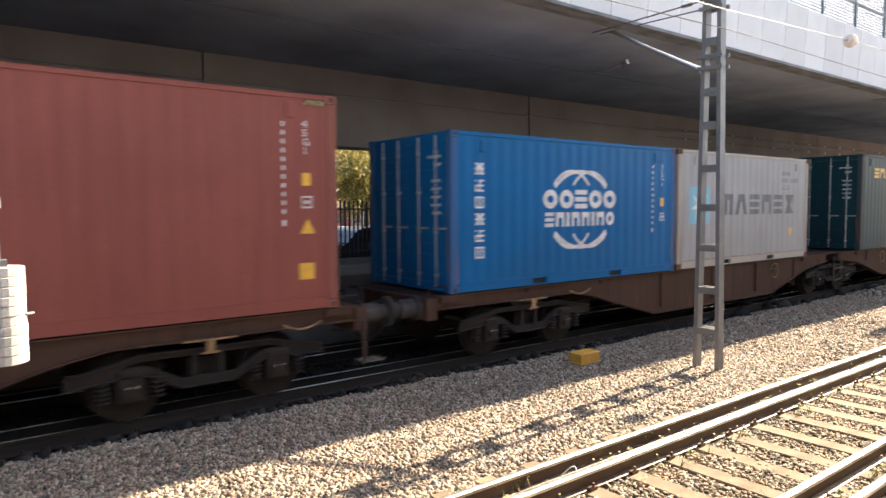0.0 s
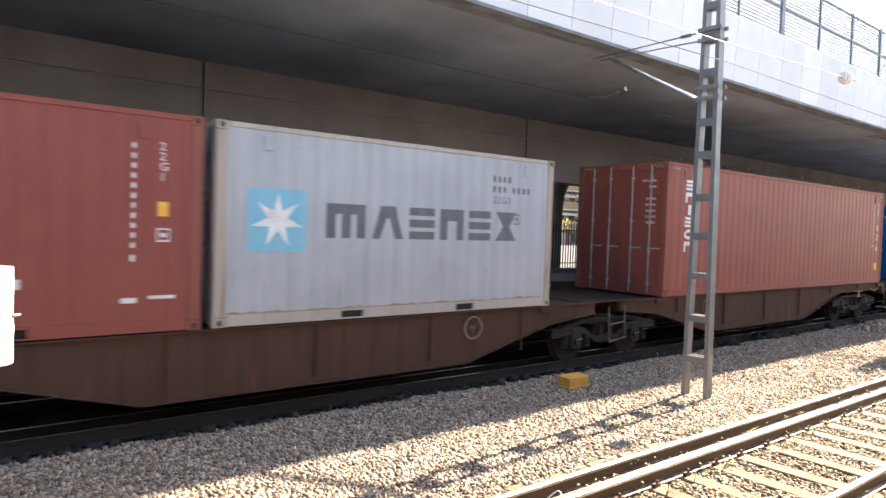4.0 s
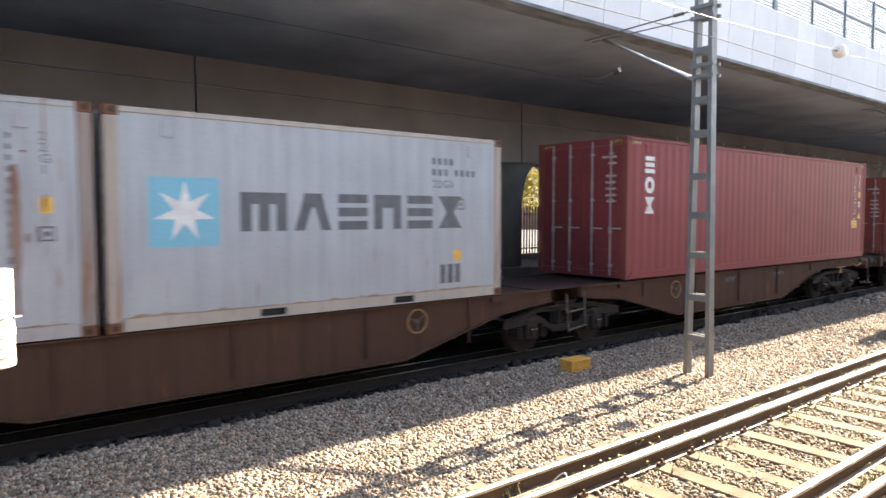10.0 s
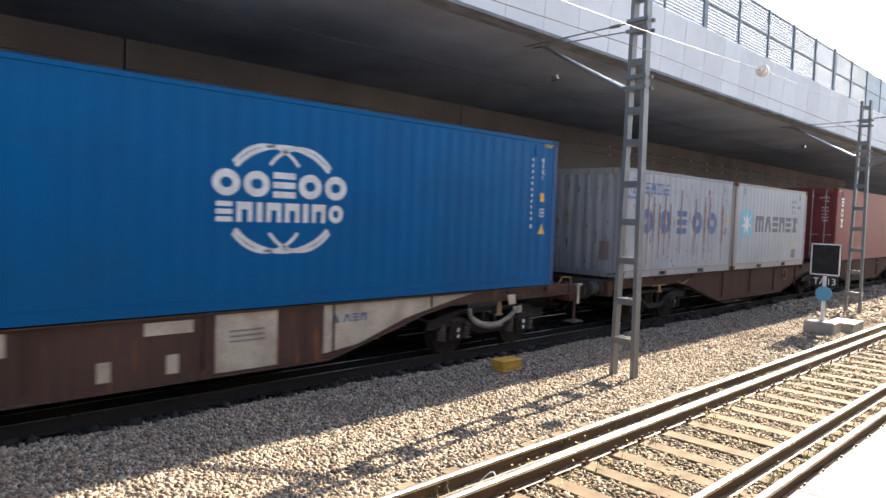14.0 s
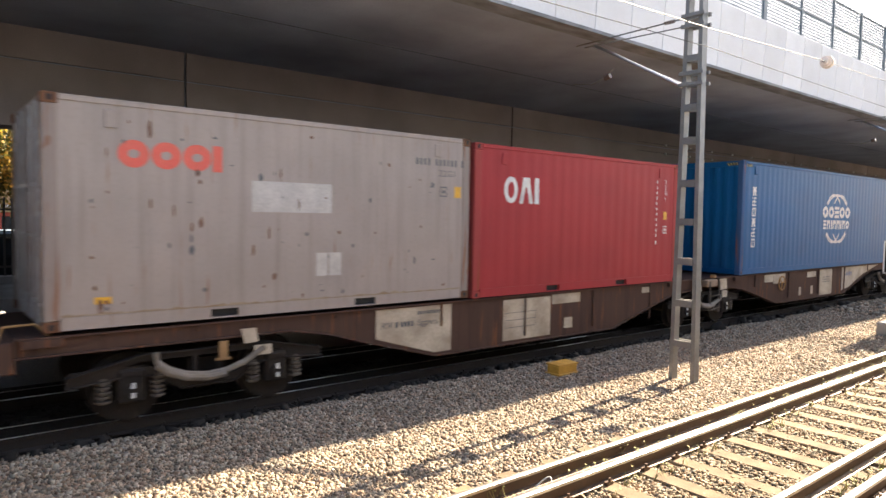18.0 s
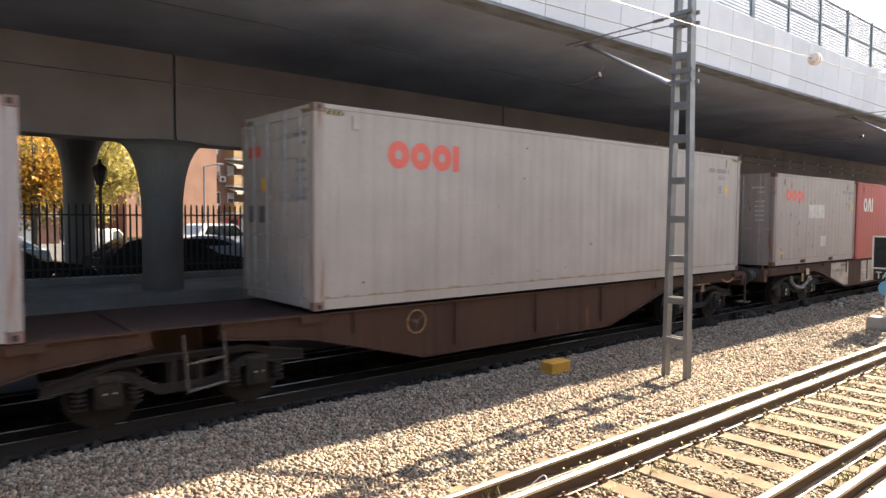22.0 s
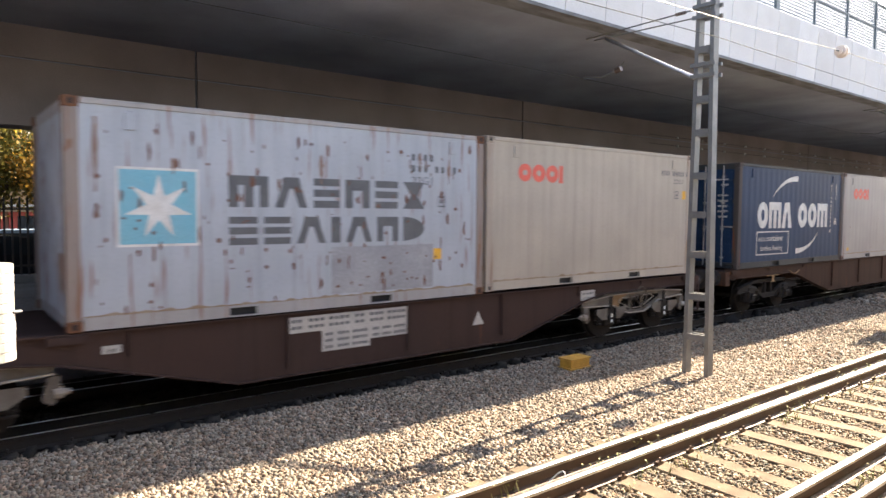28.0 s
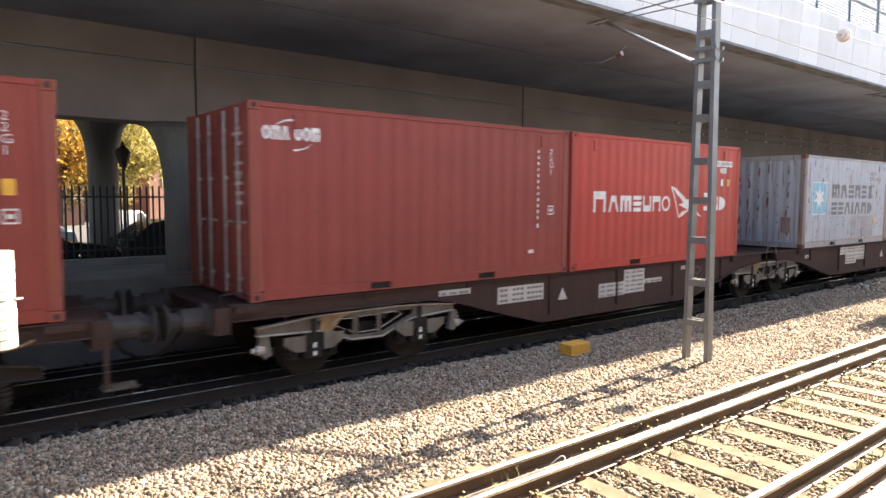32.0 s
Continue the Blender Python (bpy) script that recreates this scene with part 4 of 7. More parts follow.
def tree(label, x, y, h, spread, leaf, n, seed, low=0.3, size=0.15):
    rng = random.Random(seed)
    t = thing("tree", label, "tree", (x, y, 0.40), "street trees")
    bm = bmesh.new()
    rod(bm, (0, 0, 0), (0.1, 0, h * 0.4), 0.17, 10, 0.12)
    tips = []
    for k in range(9):
        a = k * 0.7 + rng.uniform(-0.3, 0.3)
        z0 = h * rng.uniform(0.28, 0.42)
        end = Vector((math.cos(a) * spread * rng.uniform(0.45, 0.8), math.sin(a) * spread * rng.uniform(0.45, 0.8), h * rng.uniform(0.5, 0.95)))
        mid = Vector((0.05, 0, z0)).lerp(end, 0.5) + Vector((0, 0, 0.25))
        rod(bm, (0.08, 0, z0), mid, 0.075, 6, 0.05)
        rod(bm, mid, end, 0.05, 6, 0.015)
        tips += [end, mid, mid.lerp(end, 0.5)]
    part("trunk", bm, BARK, t)
    bm = bmesh.new()
    clumps = [p + Vector((rng.gauss(0, 0.4), rng.gauss(0, 0.4), rng.gauss(0, 0.35))) for p in tips for _ in range(2)]
    clumps += [Vector((rng.uniform(-1, 1) * spread * 0.9, rng.uniform(-1, 1) * spread * 0.9, h * rng.uniform(low, 0.7))) for _ in range(12)]
    for k in range(n):
        c = rng.choice(clumps)
        p = c + Vector((rng.gauss(0, 0.42), rng.gauss(0, 0.42), rng.gauss(0, 0.36)))
        s = size * rng.uniform(0.45, 1.0)
        u = Vector((rng.uniform(-1, 1), rng.uniform(-1, 1), rng.uniform(-1, 1))).normalized()
        w = u.cross(Vector((rng.uniform(-1, 1), rng.uniform(-1, 1), rng.uniform(-1, 1)))).normalized()
        bm.faces.new([bm.verts.new(q) for q in (p - u * s, p + w * s * 0.6, p + u * s, p - w * s * 0.6)])
    part("crown", bm, leaf, t)
    return t


tree("street tree with green leaves turning yellow", -1.6, 31.0, 7.5, 3.6, LEAF_GREEN, 11000, 3)
tree("street tree with dull green leaves", 2.4, 33.5, 7.5, 3.0, LEAF_GREEN, 11000, 4)
tree("leafy green street tree beside the parked cars", -7.5, 32.5, 8.0, 3.8, LEAF_GREEN, 8000, 5)
tree("golden street tree before the brick flats", 6.9, 33.5, 7.4, 2.7, LEAF_GOLD, 15000, 6, 0.22, 0.115)
tree("small orange street tree among the green ones", 4.4, 30.6, 6.6, 1.3, LEAF_ORANGE, 3500, 14, 0.5, 0.12)
tree("small yellow street tree before the balconies", 19.4, 32.5, 6.2, 2.3, LEAF_GOLD, 10000, 8, 0.26, 0.125)
tree("yellow street tree beside the road", 24.2, 32.0, 6.8, 2.6, LEAF_GOLD, 9500, 10, 0.26, 0.125)
tree("golden street tree beside the road", 28.4, 32.5, 7.0, 2.6, LEAF_GOLD, 9500, 12, 0.26, 0.125)
tree("yellow street tree beside the road", 32.5, 34.0, 7.0, 3.0, LEAF_GOLD, 7000, 9)


SHOP = mat("red_shop_front", (0.42, 0.07, 0.05), 0.7, 0, (0.3, 0.06, 0.045), 1.5, 20, 0.05)
CREAM_WALL = mat("pinkish_render", (0.30, 0.22, 0.18), 0.85, 0, (0.24, 0.17, 0.13), 1, 20, 0.1)
WINDOW_WHITE = mat("white_shutter", (0.50, 0.50, 0.48), 0.7, 0, (0.40, 0.40, 0.38), 3, 30, 0.05)


def flats(label, x0, x1, y, floors, wing, turn=0.0, base=2.2, storey=2.65):
    """A brick block: a low shop floor, then storeys with balconies under awnings; a wing stands forward at its left."""
    b = thing("apartment_building", label, "building", (x0, y, 0.4), "blocks of flats")
    b.rotation_euler = (0, 0, radians(turn))
    w = x1 - x0
    h = base + storey * floors
    fy = 1.2
    part("wall", boxes((0, w, fy, 13, 0, h)), BRICK, b)
    part("wing_wall", boxes((0, wing, 0, fy - 0.004, 0, h)), BRICK, b)
    part("roof", boxes((-0.3, w + 0.3, -0.3, 13.3, h, h + 0.35)), CONCRETE, b)
    part("plinth_band", boxes((wing + 0.004, w, fy - 0.09, fy - 0.004, base - 0.32, base - 0.06)), AWNING, b)
    x, k = wing + 1.9, 0
    while x < w - 4:
        part("shop_front", boxes((x, x + 3.4, fy - 0.08, fy - 0.005, 0.0, base - 0.35)), SHOP if k % 3 != 1 else CREAM_WALL, b)
        part("shop_window", boxes((x + 0.5, x + 1.7, fy - 0.10, fy - 0.085, 0.4, 1.6)), GLASS, b)
        part("shop_door", boxes((x + 2.1, x + 2.95, fy - 0.10, fy - 0.085, 0.02, 1.75)), PICKET if k % 2 else WINDOW_WHITE, b)
        x += 3.7
        k += 1
    for k in range(floors):
        z = base + storey * k
        bx = wing + 2.0
        while bx + 6.4 < w:
            bal = part("balcony", boxes((bx, bx + 6.2, fy - 1.3, fy - 0.006, z + 0.0, z + 0.16)), WINDOW_WHITE, b)
            part("railing", boxes((bx, bx + 6.2, fy - 1.34, fy - 1.28, z + 0.18, z + 1.08)), BALCONY, bal)
            part("hand_rail", boxes((bx - 0.03, bx + 6.23, fy - 1.36, fy - 1.26, z + 1.084, z + 1.13)), AWNING, bal)
            for sx in (bx, bx + 6.14):
                part("railing_end", boxes((sx, sx + 0.06, fy - 1.276, fy - 0.008, z + 0.18, z + 1.08)), BALCONY, bal)
            for n, (u0, u1) in enumerate(((0.15, 3.1), (3.2, 6.1))):
                drop = 0.42 + 0.16 * ((k + n) % 2)
                top = z + storey - 0.06
                bm = bmesh.new()
                prism(bm, [(fy - 0.01, top), (fy - 1.55, top - drop), (fy - 1.55, top - drop - 0.07), (fy - 0.01, top - 0.07)], "x", bx + u0, bx + u1)
                awn = part("awning", bm, AWNING, bal)
                part("valance", boxes((bx + u0, bx + u1, fy - 1.575, fy - 1.553, top - drop - 0.24, top - drop)), AWNING, awn)
            part("divider", boxes((bx + 6.24, bx + 6.5, fy - 1.2, fy - 0.01, z, z + 1.9)), WINDOW_WHITE, bal)
            for wx in (bx + 0.3, bx + 2.5, bx + 4.7):
                win = part("window", boxes((wx, wx + 0.85, fy - 0.07, fy - 0.005, z + 0.2, z + 2.1)), WINDOW_WHITE, b)
                part("pane", boxes((wx + 0.08, wx + 0.77, fy - 0.085, fy - 0.073, z + 0.28, z + 1.5)), GLASS, win)
            bx += 6.9
        win = part("window", boxes((wing + 0.55, wing + 1.4, fy - 0.07, fy - 0.005, z + 0.85, z + 2.15)), WINDOW_WHITE, b)
        part("pane", boxes((wing + 0.63, wing + 1.32, fy - 0.085, fy - 0.073, z + 0.93, z + (1.45 if k % 2 else 2.05))), GLASS, win)
        off = 0.15 if k % 2 == 0 else 1.1
        ac = part("air_conditioner", boxes((wing + off, wing + off + 0.78, fy - 0.42, fy - 0.09, z + 0.45, z + 1.0), bevel=0.02), WINDOW_WHITE, b)
        part("fan_grille", rods(((wing + off + 0.3, fy - 0.425, z + 0.72), (wing + off + 0.3, fy - 0.435, z + 0.72), 0.19), seg=14), PICKET, ac)
        for n, wx in enumerate((1.2, wing * 0.45)):
            win = part("window", boxes((wx, wx + 0.95, -0.065, -0.004, z + 0.8, z + 2.1)), WINDOW_WHITE, b)
            part("pane", boxes((wx + 0.08, wx + 0.87, -0.08, -0.067, z + 0.88, z + (1.5 if n else 2.0))), GLASS, win)
    return b


flats("pinkish brick block of flats with ochre balconies and cream awnings", 15.0, 58.0, 58.9, 4, 9.4, 20.0)
flats("long brick block of flats behind the street trees", -46.0, 9.5, 46.0, 4, 4.6, 6.0)
flats("brick block of flats farther along the street", 62.0, 120.0, 62.0, 4, 4.6)

for label, lx, ly in (("slim pale street lamp column", 22.2, 29.5), ("slim grey street lamp across the road", 17.5, 48.0)):
    lamp = thing("street_lamp", label, "street lamp", (lx, ly, 0.42), "street lamps")
    part("column", rods(((0, 0, 0), (0, 0, 5.6), 0.07), seg=10), GALV, lamp)
    part("lamp_arm", rods(((0, 0, 5.55), (0.9, 0, 5.8), 0.04)), GALV, lamp)
    part("lamp_head", boxes((0.9, 1.4, -0.12, 0.12, 5.74, 5.86), bevel=0.03), GALV, lamp)


# ---- the freight train ----
FACE_Y, FLOOR_Z = 8.14, 1.18
W_BOX = 2.438
PITCH, DEEP = 0.278, 0.005
P_FLAT, P_SLOPE = 0.072, 0.067


def ridge(x, deep=0.0):
    """How far a corrugated wall lies behind its outer plane."""
    u, d = x % PITCH, deep or DEEP
    if u < P_FLAT:
        return 0.0
    if u < P_FLAT + P_SLOPE:
        return d * (u - P_FLAT) / P_SLOPE
    if u < 2 * P_FLAT + P_SLOPE:
        return d
    return d * (1 - (u - 2 * P_FLAT - P_SLOPE) / P_SLOPE)


def breaks(x0, x1):
    out = []
    k = math.floor(x0 / PITCH)
    while k * PITCH < x1:
        out += [k * PITCH + d for d in (0, P_FLAT, P_FLAT + P_SLOPE, 2 * P_FLAT + P_SLOPE)]
        k += 1
    return [x for x in out if x0 + 1e-4 < x < x1 - 1e-4]


def corrugated(x0, x1, z0, z1, deep=0.0):
    xs = [x0] + breaks(x0, x1) + [x1]
    bm = bmesh.new()
    cols = []
    for x in xs:
        d = ridge(x, deep)
        cols.append([bm.verts.new(p) for p in ((x, d, z0), (x, d, z1), (x, d + 0.004, z1), (x, d + 0.004, z0))])
    for a, b in zip(cols, cols[1:]):
        for i in range(4):
            bm.faces.new((a[i], b[i], b[(i + 1) % 4], a[(i + 1) % 4]))
    bm.faces.new(cols[0])
    bm.faces.new(cols[-1][::-1])
    return bm


def painted_on(bm, y0=0.014, lift=0.003):
    """Lays flat shapes in the x-z plane onto the corrugated wall."""
    if not bm.verts:
        return bm
    lo, hi = min(v.co.x for v in bm.verts), max(v.co.x for v in bm.verts)
    for x in breaks(lo, hi):
        bmesh.ops.bisect_plane(bm, geom=bm.verts[:] + bm.edges[:] + bm.faces[:], plane_co=(x, 0, 0), plane_no=(1, 0, 0))
    for v in bm.verts:
        v.co.y = y0 + ridge(v.co.x) - lift
    for f in bm.faces:
        f.normal_update()
        if f.normal.y > 0:
            f.normal_flip()
    return bm


def decal(name, bm, material, parent, label="", on=True):
    """Flat shapes on a wall. A word named lettering becomes one object for each of its letter blocks."""
    if name in ("lettering", "white_plate", "globe_arcs"):
        left = set(bm.verts)
        groups = []
        while left:
            todo, seen = [left.pop()], []
            while todo:
                v = todo.pop()
                seen.append(v)
                for e in v.link_edges:
                    o = e.other_vert(v)
                    if o in left:
                        left.remove(o)
                        todo.append(o)
            groups.append(seen)
        for verts in groups:
            one, known = bmesh.new(), {}
            for v in verts:
                known[v] = one.verts.new(v.co)
            for f in {f for v in verts for f in v.link_faces}:
                one.faces.new([known[v] for v in f.verts])
            ob = decal({"lettering": "letter_block", "globe_arcs": "globe_arc"}.get(name, "marking_plate"), one, material, parent, label, on)
        bm.free()
        return ob
    if on:
        painted_on(bm)
    me = bpy.data.meshes.new(name)
    bm.to_mesh(me)
    bm.free()
    me.materials.append(material)
    ob = new(name, me)
    ob.parent = parent
    return tagged(ob, label)


def blocks(bm, x0, x1, z0, z1, widths, gap=0.38):
    """A row of letter-sized plain blocks that fills x0..x1; a negative width is a space."""
    u = (x1 - x0) / (sum(abs(w) for w in widths) + gap * (len(widths) - 1))
    x = x0
    for w in widths:
        if w > 0:
            c = min(0.18 * (z1 - z0), 0.3 * w * u)
            flat(bm, ((x + c, z0), (x + w * u - c, z0), (x + w * u, z0 + c), (x + w * u, z1 - c), (x + w * u - c, z1), (x + c, z1), (x, z1 - c), (x, z0 + c)))
        x += (abs(w) + gap) * u
    return bm


SHAPES = {"c": 1.25, "r": 1.05, "t": 1.1, "i": 0.36, "d": 1.0, "_": 0.5}      # widths


def shape(bm, kind, x0, x1, z0, z1, pen=0.3):
    """One plain letter-sized shape: ring, comb, bars, (i) bar, hourglass, half round, arch, tapered arch or v (upturned arch), by its first letter."""
    w, h, q = x1 - x0, z1 - z0, pen * min(x1 - x0, z1 - z0)
    if kind == "r":
        arc_band(bm, (x0 + x1) / 2, (z0 + z1) / 2, (w - q) / 2, (h - q) / 2, 0, 360, q, 20)
    elif kind == "b":
        for k in range(3):
            a = z0 + (h - 0.25 * h) * k / 2
            flat_rect(bm, x0, x1, a, a + 0.25 * h)
    elif kind == "i":
        flat_rect(bm, x0, x1, z0, z1)
    elif kind == "h":
        m, e = (x0 + x1) / 2, 0.5 * q
        o = [bm.verts.new((a, 0, b)) for a, b in ((x0, z0), (x1, z0), (m + e, (z0 + z1) / 2), (x1, z1), (x0, z1), (m - e, (z0 + z1) / 2))]
        bm.faces.new((o[0], o[1], o[2], o[5]))
        bm.faces.new((o[5], o[2], o[3], o[4]))
    elif kind == "d":
        m = (z0 + z1) / 2
        flat(bm, [(x0, z0)] + [(x0 + w * math.cos(radians(a)), m + h / 2 * math.sin(radians(a))) for a in range(-90, 91, 15)])
    elif kind == "c":
        g = w / 5.2
        cols = [x0, x0 + 1.2 * g, x0 + 2.0 * g, x0 + 3.2 * g, x0 + 4.0 * g, x1]
        t = z1 - 0.3 * h
        low, mid, top = ([bm.verts.new((u, 0, z)) for u in cols] for z in (z0, t, z1))
        for k in range(5):
            bm.faces.new((mid[k], mid[k + 1], top[k + 1], top[k]))
            if k % 2 == 0:
                bm.faces.new((low[k], low[k + 1], mid[k + 1], mid[k]))
        bmesh.ops.delete(bm, geom=[v for v in low if not v.link_faces], context="VERTS")
    else:      # an arch: upright, tapered or upside down
        up = kind != "v"
        lean = 0.26 * w if kind == "t" else 0.0
        rows = ((0.0, x0, x1), (0.62, x0 + lean * 0.7, x1 - lean * 0.7), (1.0, x0 + lean, x1 - lean))
        grid = []
        for f, a, b in rows:
            z = z0 + f * h if up else z1 - f * h
            qq = min(q, 0.42 * (b - a))
            grid.append([bm.verts.new((u, 0, z)) for u in (a, a + qq, b - qq, b)])
        for k in (0, 2):
            bm.faces.new((grid[0][k], grid[0][k + 1], grid[1][k + 1], grid[1][k]))
        for k in range(3):
            bm.faces.new((grid[1][k], grid[1][k + 1], grid[2][k + 1], grid[2][k]))
    return bm


def shape_row(bm, x0, x1, z0, z1, kinds, gap=0.22, pen=0.3):
    """Plain shapes side by side that fill x0..x1."""
    u = (x1 - x0) / (sum(SHAPES.get(k, 0.95) for k in kinds) + gap * (len(kinds) - 1))
    x = x0
    for k in kinds:
        w = SHAPES.get(k, 0.95) * u
        if k != "_":
            shape(bm, k, x, x + w, z0, z1, pen)
        x += w + gap * u
    return bm


def shape_column(bm, x, z0, z1, kinds, w, gap=0.22, pen=0.28):
    """Plain shapes one under another."""
    h = (z1 - z0) / (len(kinds) + gap * (len(kinds) - 1))
    for k, kind in enumerate(kinds):
        top = z1 - k * (1 + gap) * h
        ww = w * (0.4 if kind == "i" else 1.0)
        shape(bm, kind, x + (w - ww) / 2, x + (w + ww) / 2, top - h, top, pen)
    return bm


PATTERNS = ("11111/10101/10101/10101/11111", "10111/00100/11111/10100/11111", "11011/01110/11111/01010/11011")


def pattern(bm, x0, z0, size, which):
    """A square of plain crossing strokes."""
    rows = PATTERNS[which % 3].split("/")
    step = (0.0, 0.15, 0.42, 0.58, 0.85, 1.0)
    grid = [[bm.verts.new((x0 + u * size, 0, z0 + size - v * size)) for u in step] for v in step]
    for r in range(5):
        for q in range(5):
            if rows[r][q] == "1":
                bm.faces.new((grid[r][q], grid[r][q + 1], grid[r + 1][q + 1], grid[r + 1][q]))
    bmesh.ops.delete(bm, geom=[v for row in grid for v in row if not v.link_faces], context="VERTS")
    return bm


def column_blocks(bm, x, z0, z1, n, w):
    h = (z1 - z0) / n
    for k in range(n):
        flat_rect(bm, x, x + w, z0 + k * h + 0.24 * h, z0 + (k + 1) * h - 0.24 * h)
    return bm


def rust_runs(c, places, top, foot, seed, ink, width=0.12):
    """Long ragged runs of rust down the ridges of a wall, one at each x."""
    rng = random.Random(seed)
    for x in places:
        x = math.floor(x / PITCH) * PITCH + P_FLAT / 2
        a, b = top + rng.uniform(-0.35, 0.1), foot + rng.uniform(-0.05, 0.45)
        bm, prev, n = bmesh.new(), None, 14
        for k in range(n + 1):
            f = k / n
            w = width * 0.5 * (0.35 + 0.65 * math.sin(math.pi * min(1, f * 1.15 + 0.08))) * rng.uniform(0.65, 1.15)
            cur = [bm.verts.new((x + d + rng.uniform(-0.006, 0.006), 0, a + (b - a) * f)) for d in (-w, w)]
            if prev:
                bm.faces.new((prev[0], prev[1], cur[1], cur[0]))
            prev = cur
        decal("rust_run", painted_on(bm, lift=0.0045), ink, c, "long run of rust", on=False)


def foot_grime(c, L, seed, ink):
    """A ragged line of dirt along the foot of a wall."""
    rng = random.Random(seed)
    bm, prev, x = bmesh.new(), None, 0.17
    while x < L - 0.17:
        cur = [bm.verts.new((x, 0, z)) for z in (0.157, 0.157 + 0.012 + 0.035 * rng.random() ** 2)]
        if prev:
            bm.faces.new((prev[0], cur[0], cur[1], prev[1]))
        prev = cur
        x += rng.uniform(0.03, 0.11)
    tagged(decal("foot_grime", painted_on(bm, lift=0.004), ink, c, on=False), "ragged line of dirt", kind="stuff")


def rust_scars(c, L, H, n, seed, ink):
    """Upright ragged scars where the paint has flaked to rust."""
    rng = random.Random(seed)
    bm = bmesh.new()
    for k in range(n):
        x, z = rng.uniform(0.25, L - 0.3), rng.uniform(0.2, H - 0.2)
        w, h, m = rng.uniform(0.008, 0.032), rng.choice((0.04, 0.06, 0.10, 0.2)) * rng.uniform(0.6, 1.3), 9
        flat(bm, [(x + w * math.cos(6.283 * j / m) * rng.uniform(0.45, 1.2), z + 0.5 * h * math.sin(6.283 * j / m) * rng.uniform(0.6, 1.1)) for j in range(m)])
    tagged(decal("rust_scarring", painted_on(bm, lift=0.005), ink, c, on=False), "flaked scars of rust", kind="stuff")


def end_scars(c, H, n, seed, ink):
    """Scars of rust in upright lines on the ridges of the blind end wall, and a rusted bare plate low on it."""
    rng = random.Random(seed)
    bm = bmesh.new()
    for k in range(n):
        col = rng.choice((2, 3, 3, 4, 4, 5, 6, 7))
        y = W_BOX - (col * PITCH + P_FLAT * rng.uniform(0.1, 0.9))
        z, h, w, m = rng.uniform(0.35, H - 0.35), rng.choice((0.05, 0.09, 0.18, 0.34)) * rng.uniform(0.6, 1.3), rng.uniform(0.010, 0.028), 8
        bm.faces.new([bm.verts.new((0.027, y + w * math.cos(6.283 * j / m) * rng.uniform(0.5, 1.2), z - 0.5 * h * math.sin(6.283 * j / m) * rng.uniform(0.6, 1.1))) for j in range(m)])
    tagged(part("rust_scarring", bm, ink, c), "flaked scars of rust", kind="stuff")
    part("document_plate", boxes((0.018, 0.029, 0.36, 0.62, 0.42, 0.86), bevel=0.004), RUST_POST, c, "rusted bare plate")


def star(bm, cx, cz, R, r, n=7):
    pts = [(cx + (R if k % 2 == 0 else r) * math.sin(math.pi * k / n), cz + (R if k % 2 == 0 else r) * math.cos(math.pi * k / n)) for k in range(2 * n)]
    for k in range(2 * n):
        flat(bm, ((cx, cz), pts[k], pts[(k + 1) % (2 * n)]))
    return bm


WORN = {}


def worn(material):
    """The same coat on posts and castings, chafed down to rust."""
    if material.name not in WORN:
        b = paint_base[material.name]
        WORN[material.name] = paint("chafed_" + material.name, tuple(0.8 * v + 0.2 * w for v, w in zip(b, (0.20, 0.12, 0.09))), 0.5, 0.7, 0.5)
    return WORN[material.name]


def scuffs(c, L, H, n, seed, ink, size=0.07):
    """Small dents and scratches with a ragged outline."""
    rng = random.Random(seed)
    bm = bmesh.new()
    for k in range(n):
        x, z = rng.uniform(0.3, L - 0.4), 0.22 + (H - 0.5) * rng.random() ** 1.6
        w, h = size * rng.uniform(0.3, 1.2), size * rng.choice((0.2, 0.3, 1.0, 2.0)) * rng.uniform(0.4, 1.0)
        m = 7
        flat(bm, [(x + w * math.cos(6.283 * j / m) * rng.uniform(0.5, 1.1) * 0.5, z + h * math.sin(6.283 * j / m) * rng.uniform(0.5, 1.1) * 0.5) for j in range(m)])
    tagged(decal("scuffing", bm, ink, c, "small scuffs and scratches"), "small scuffs and scratches", kind="stuff")



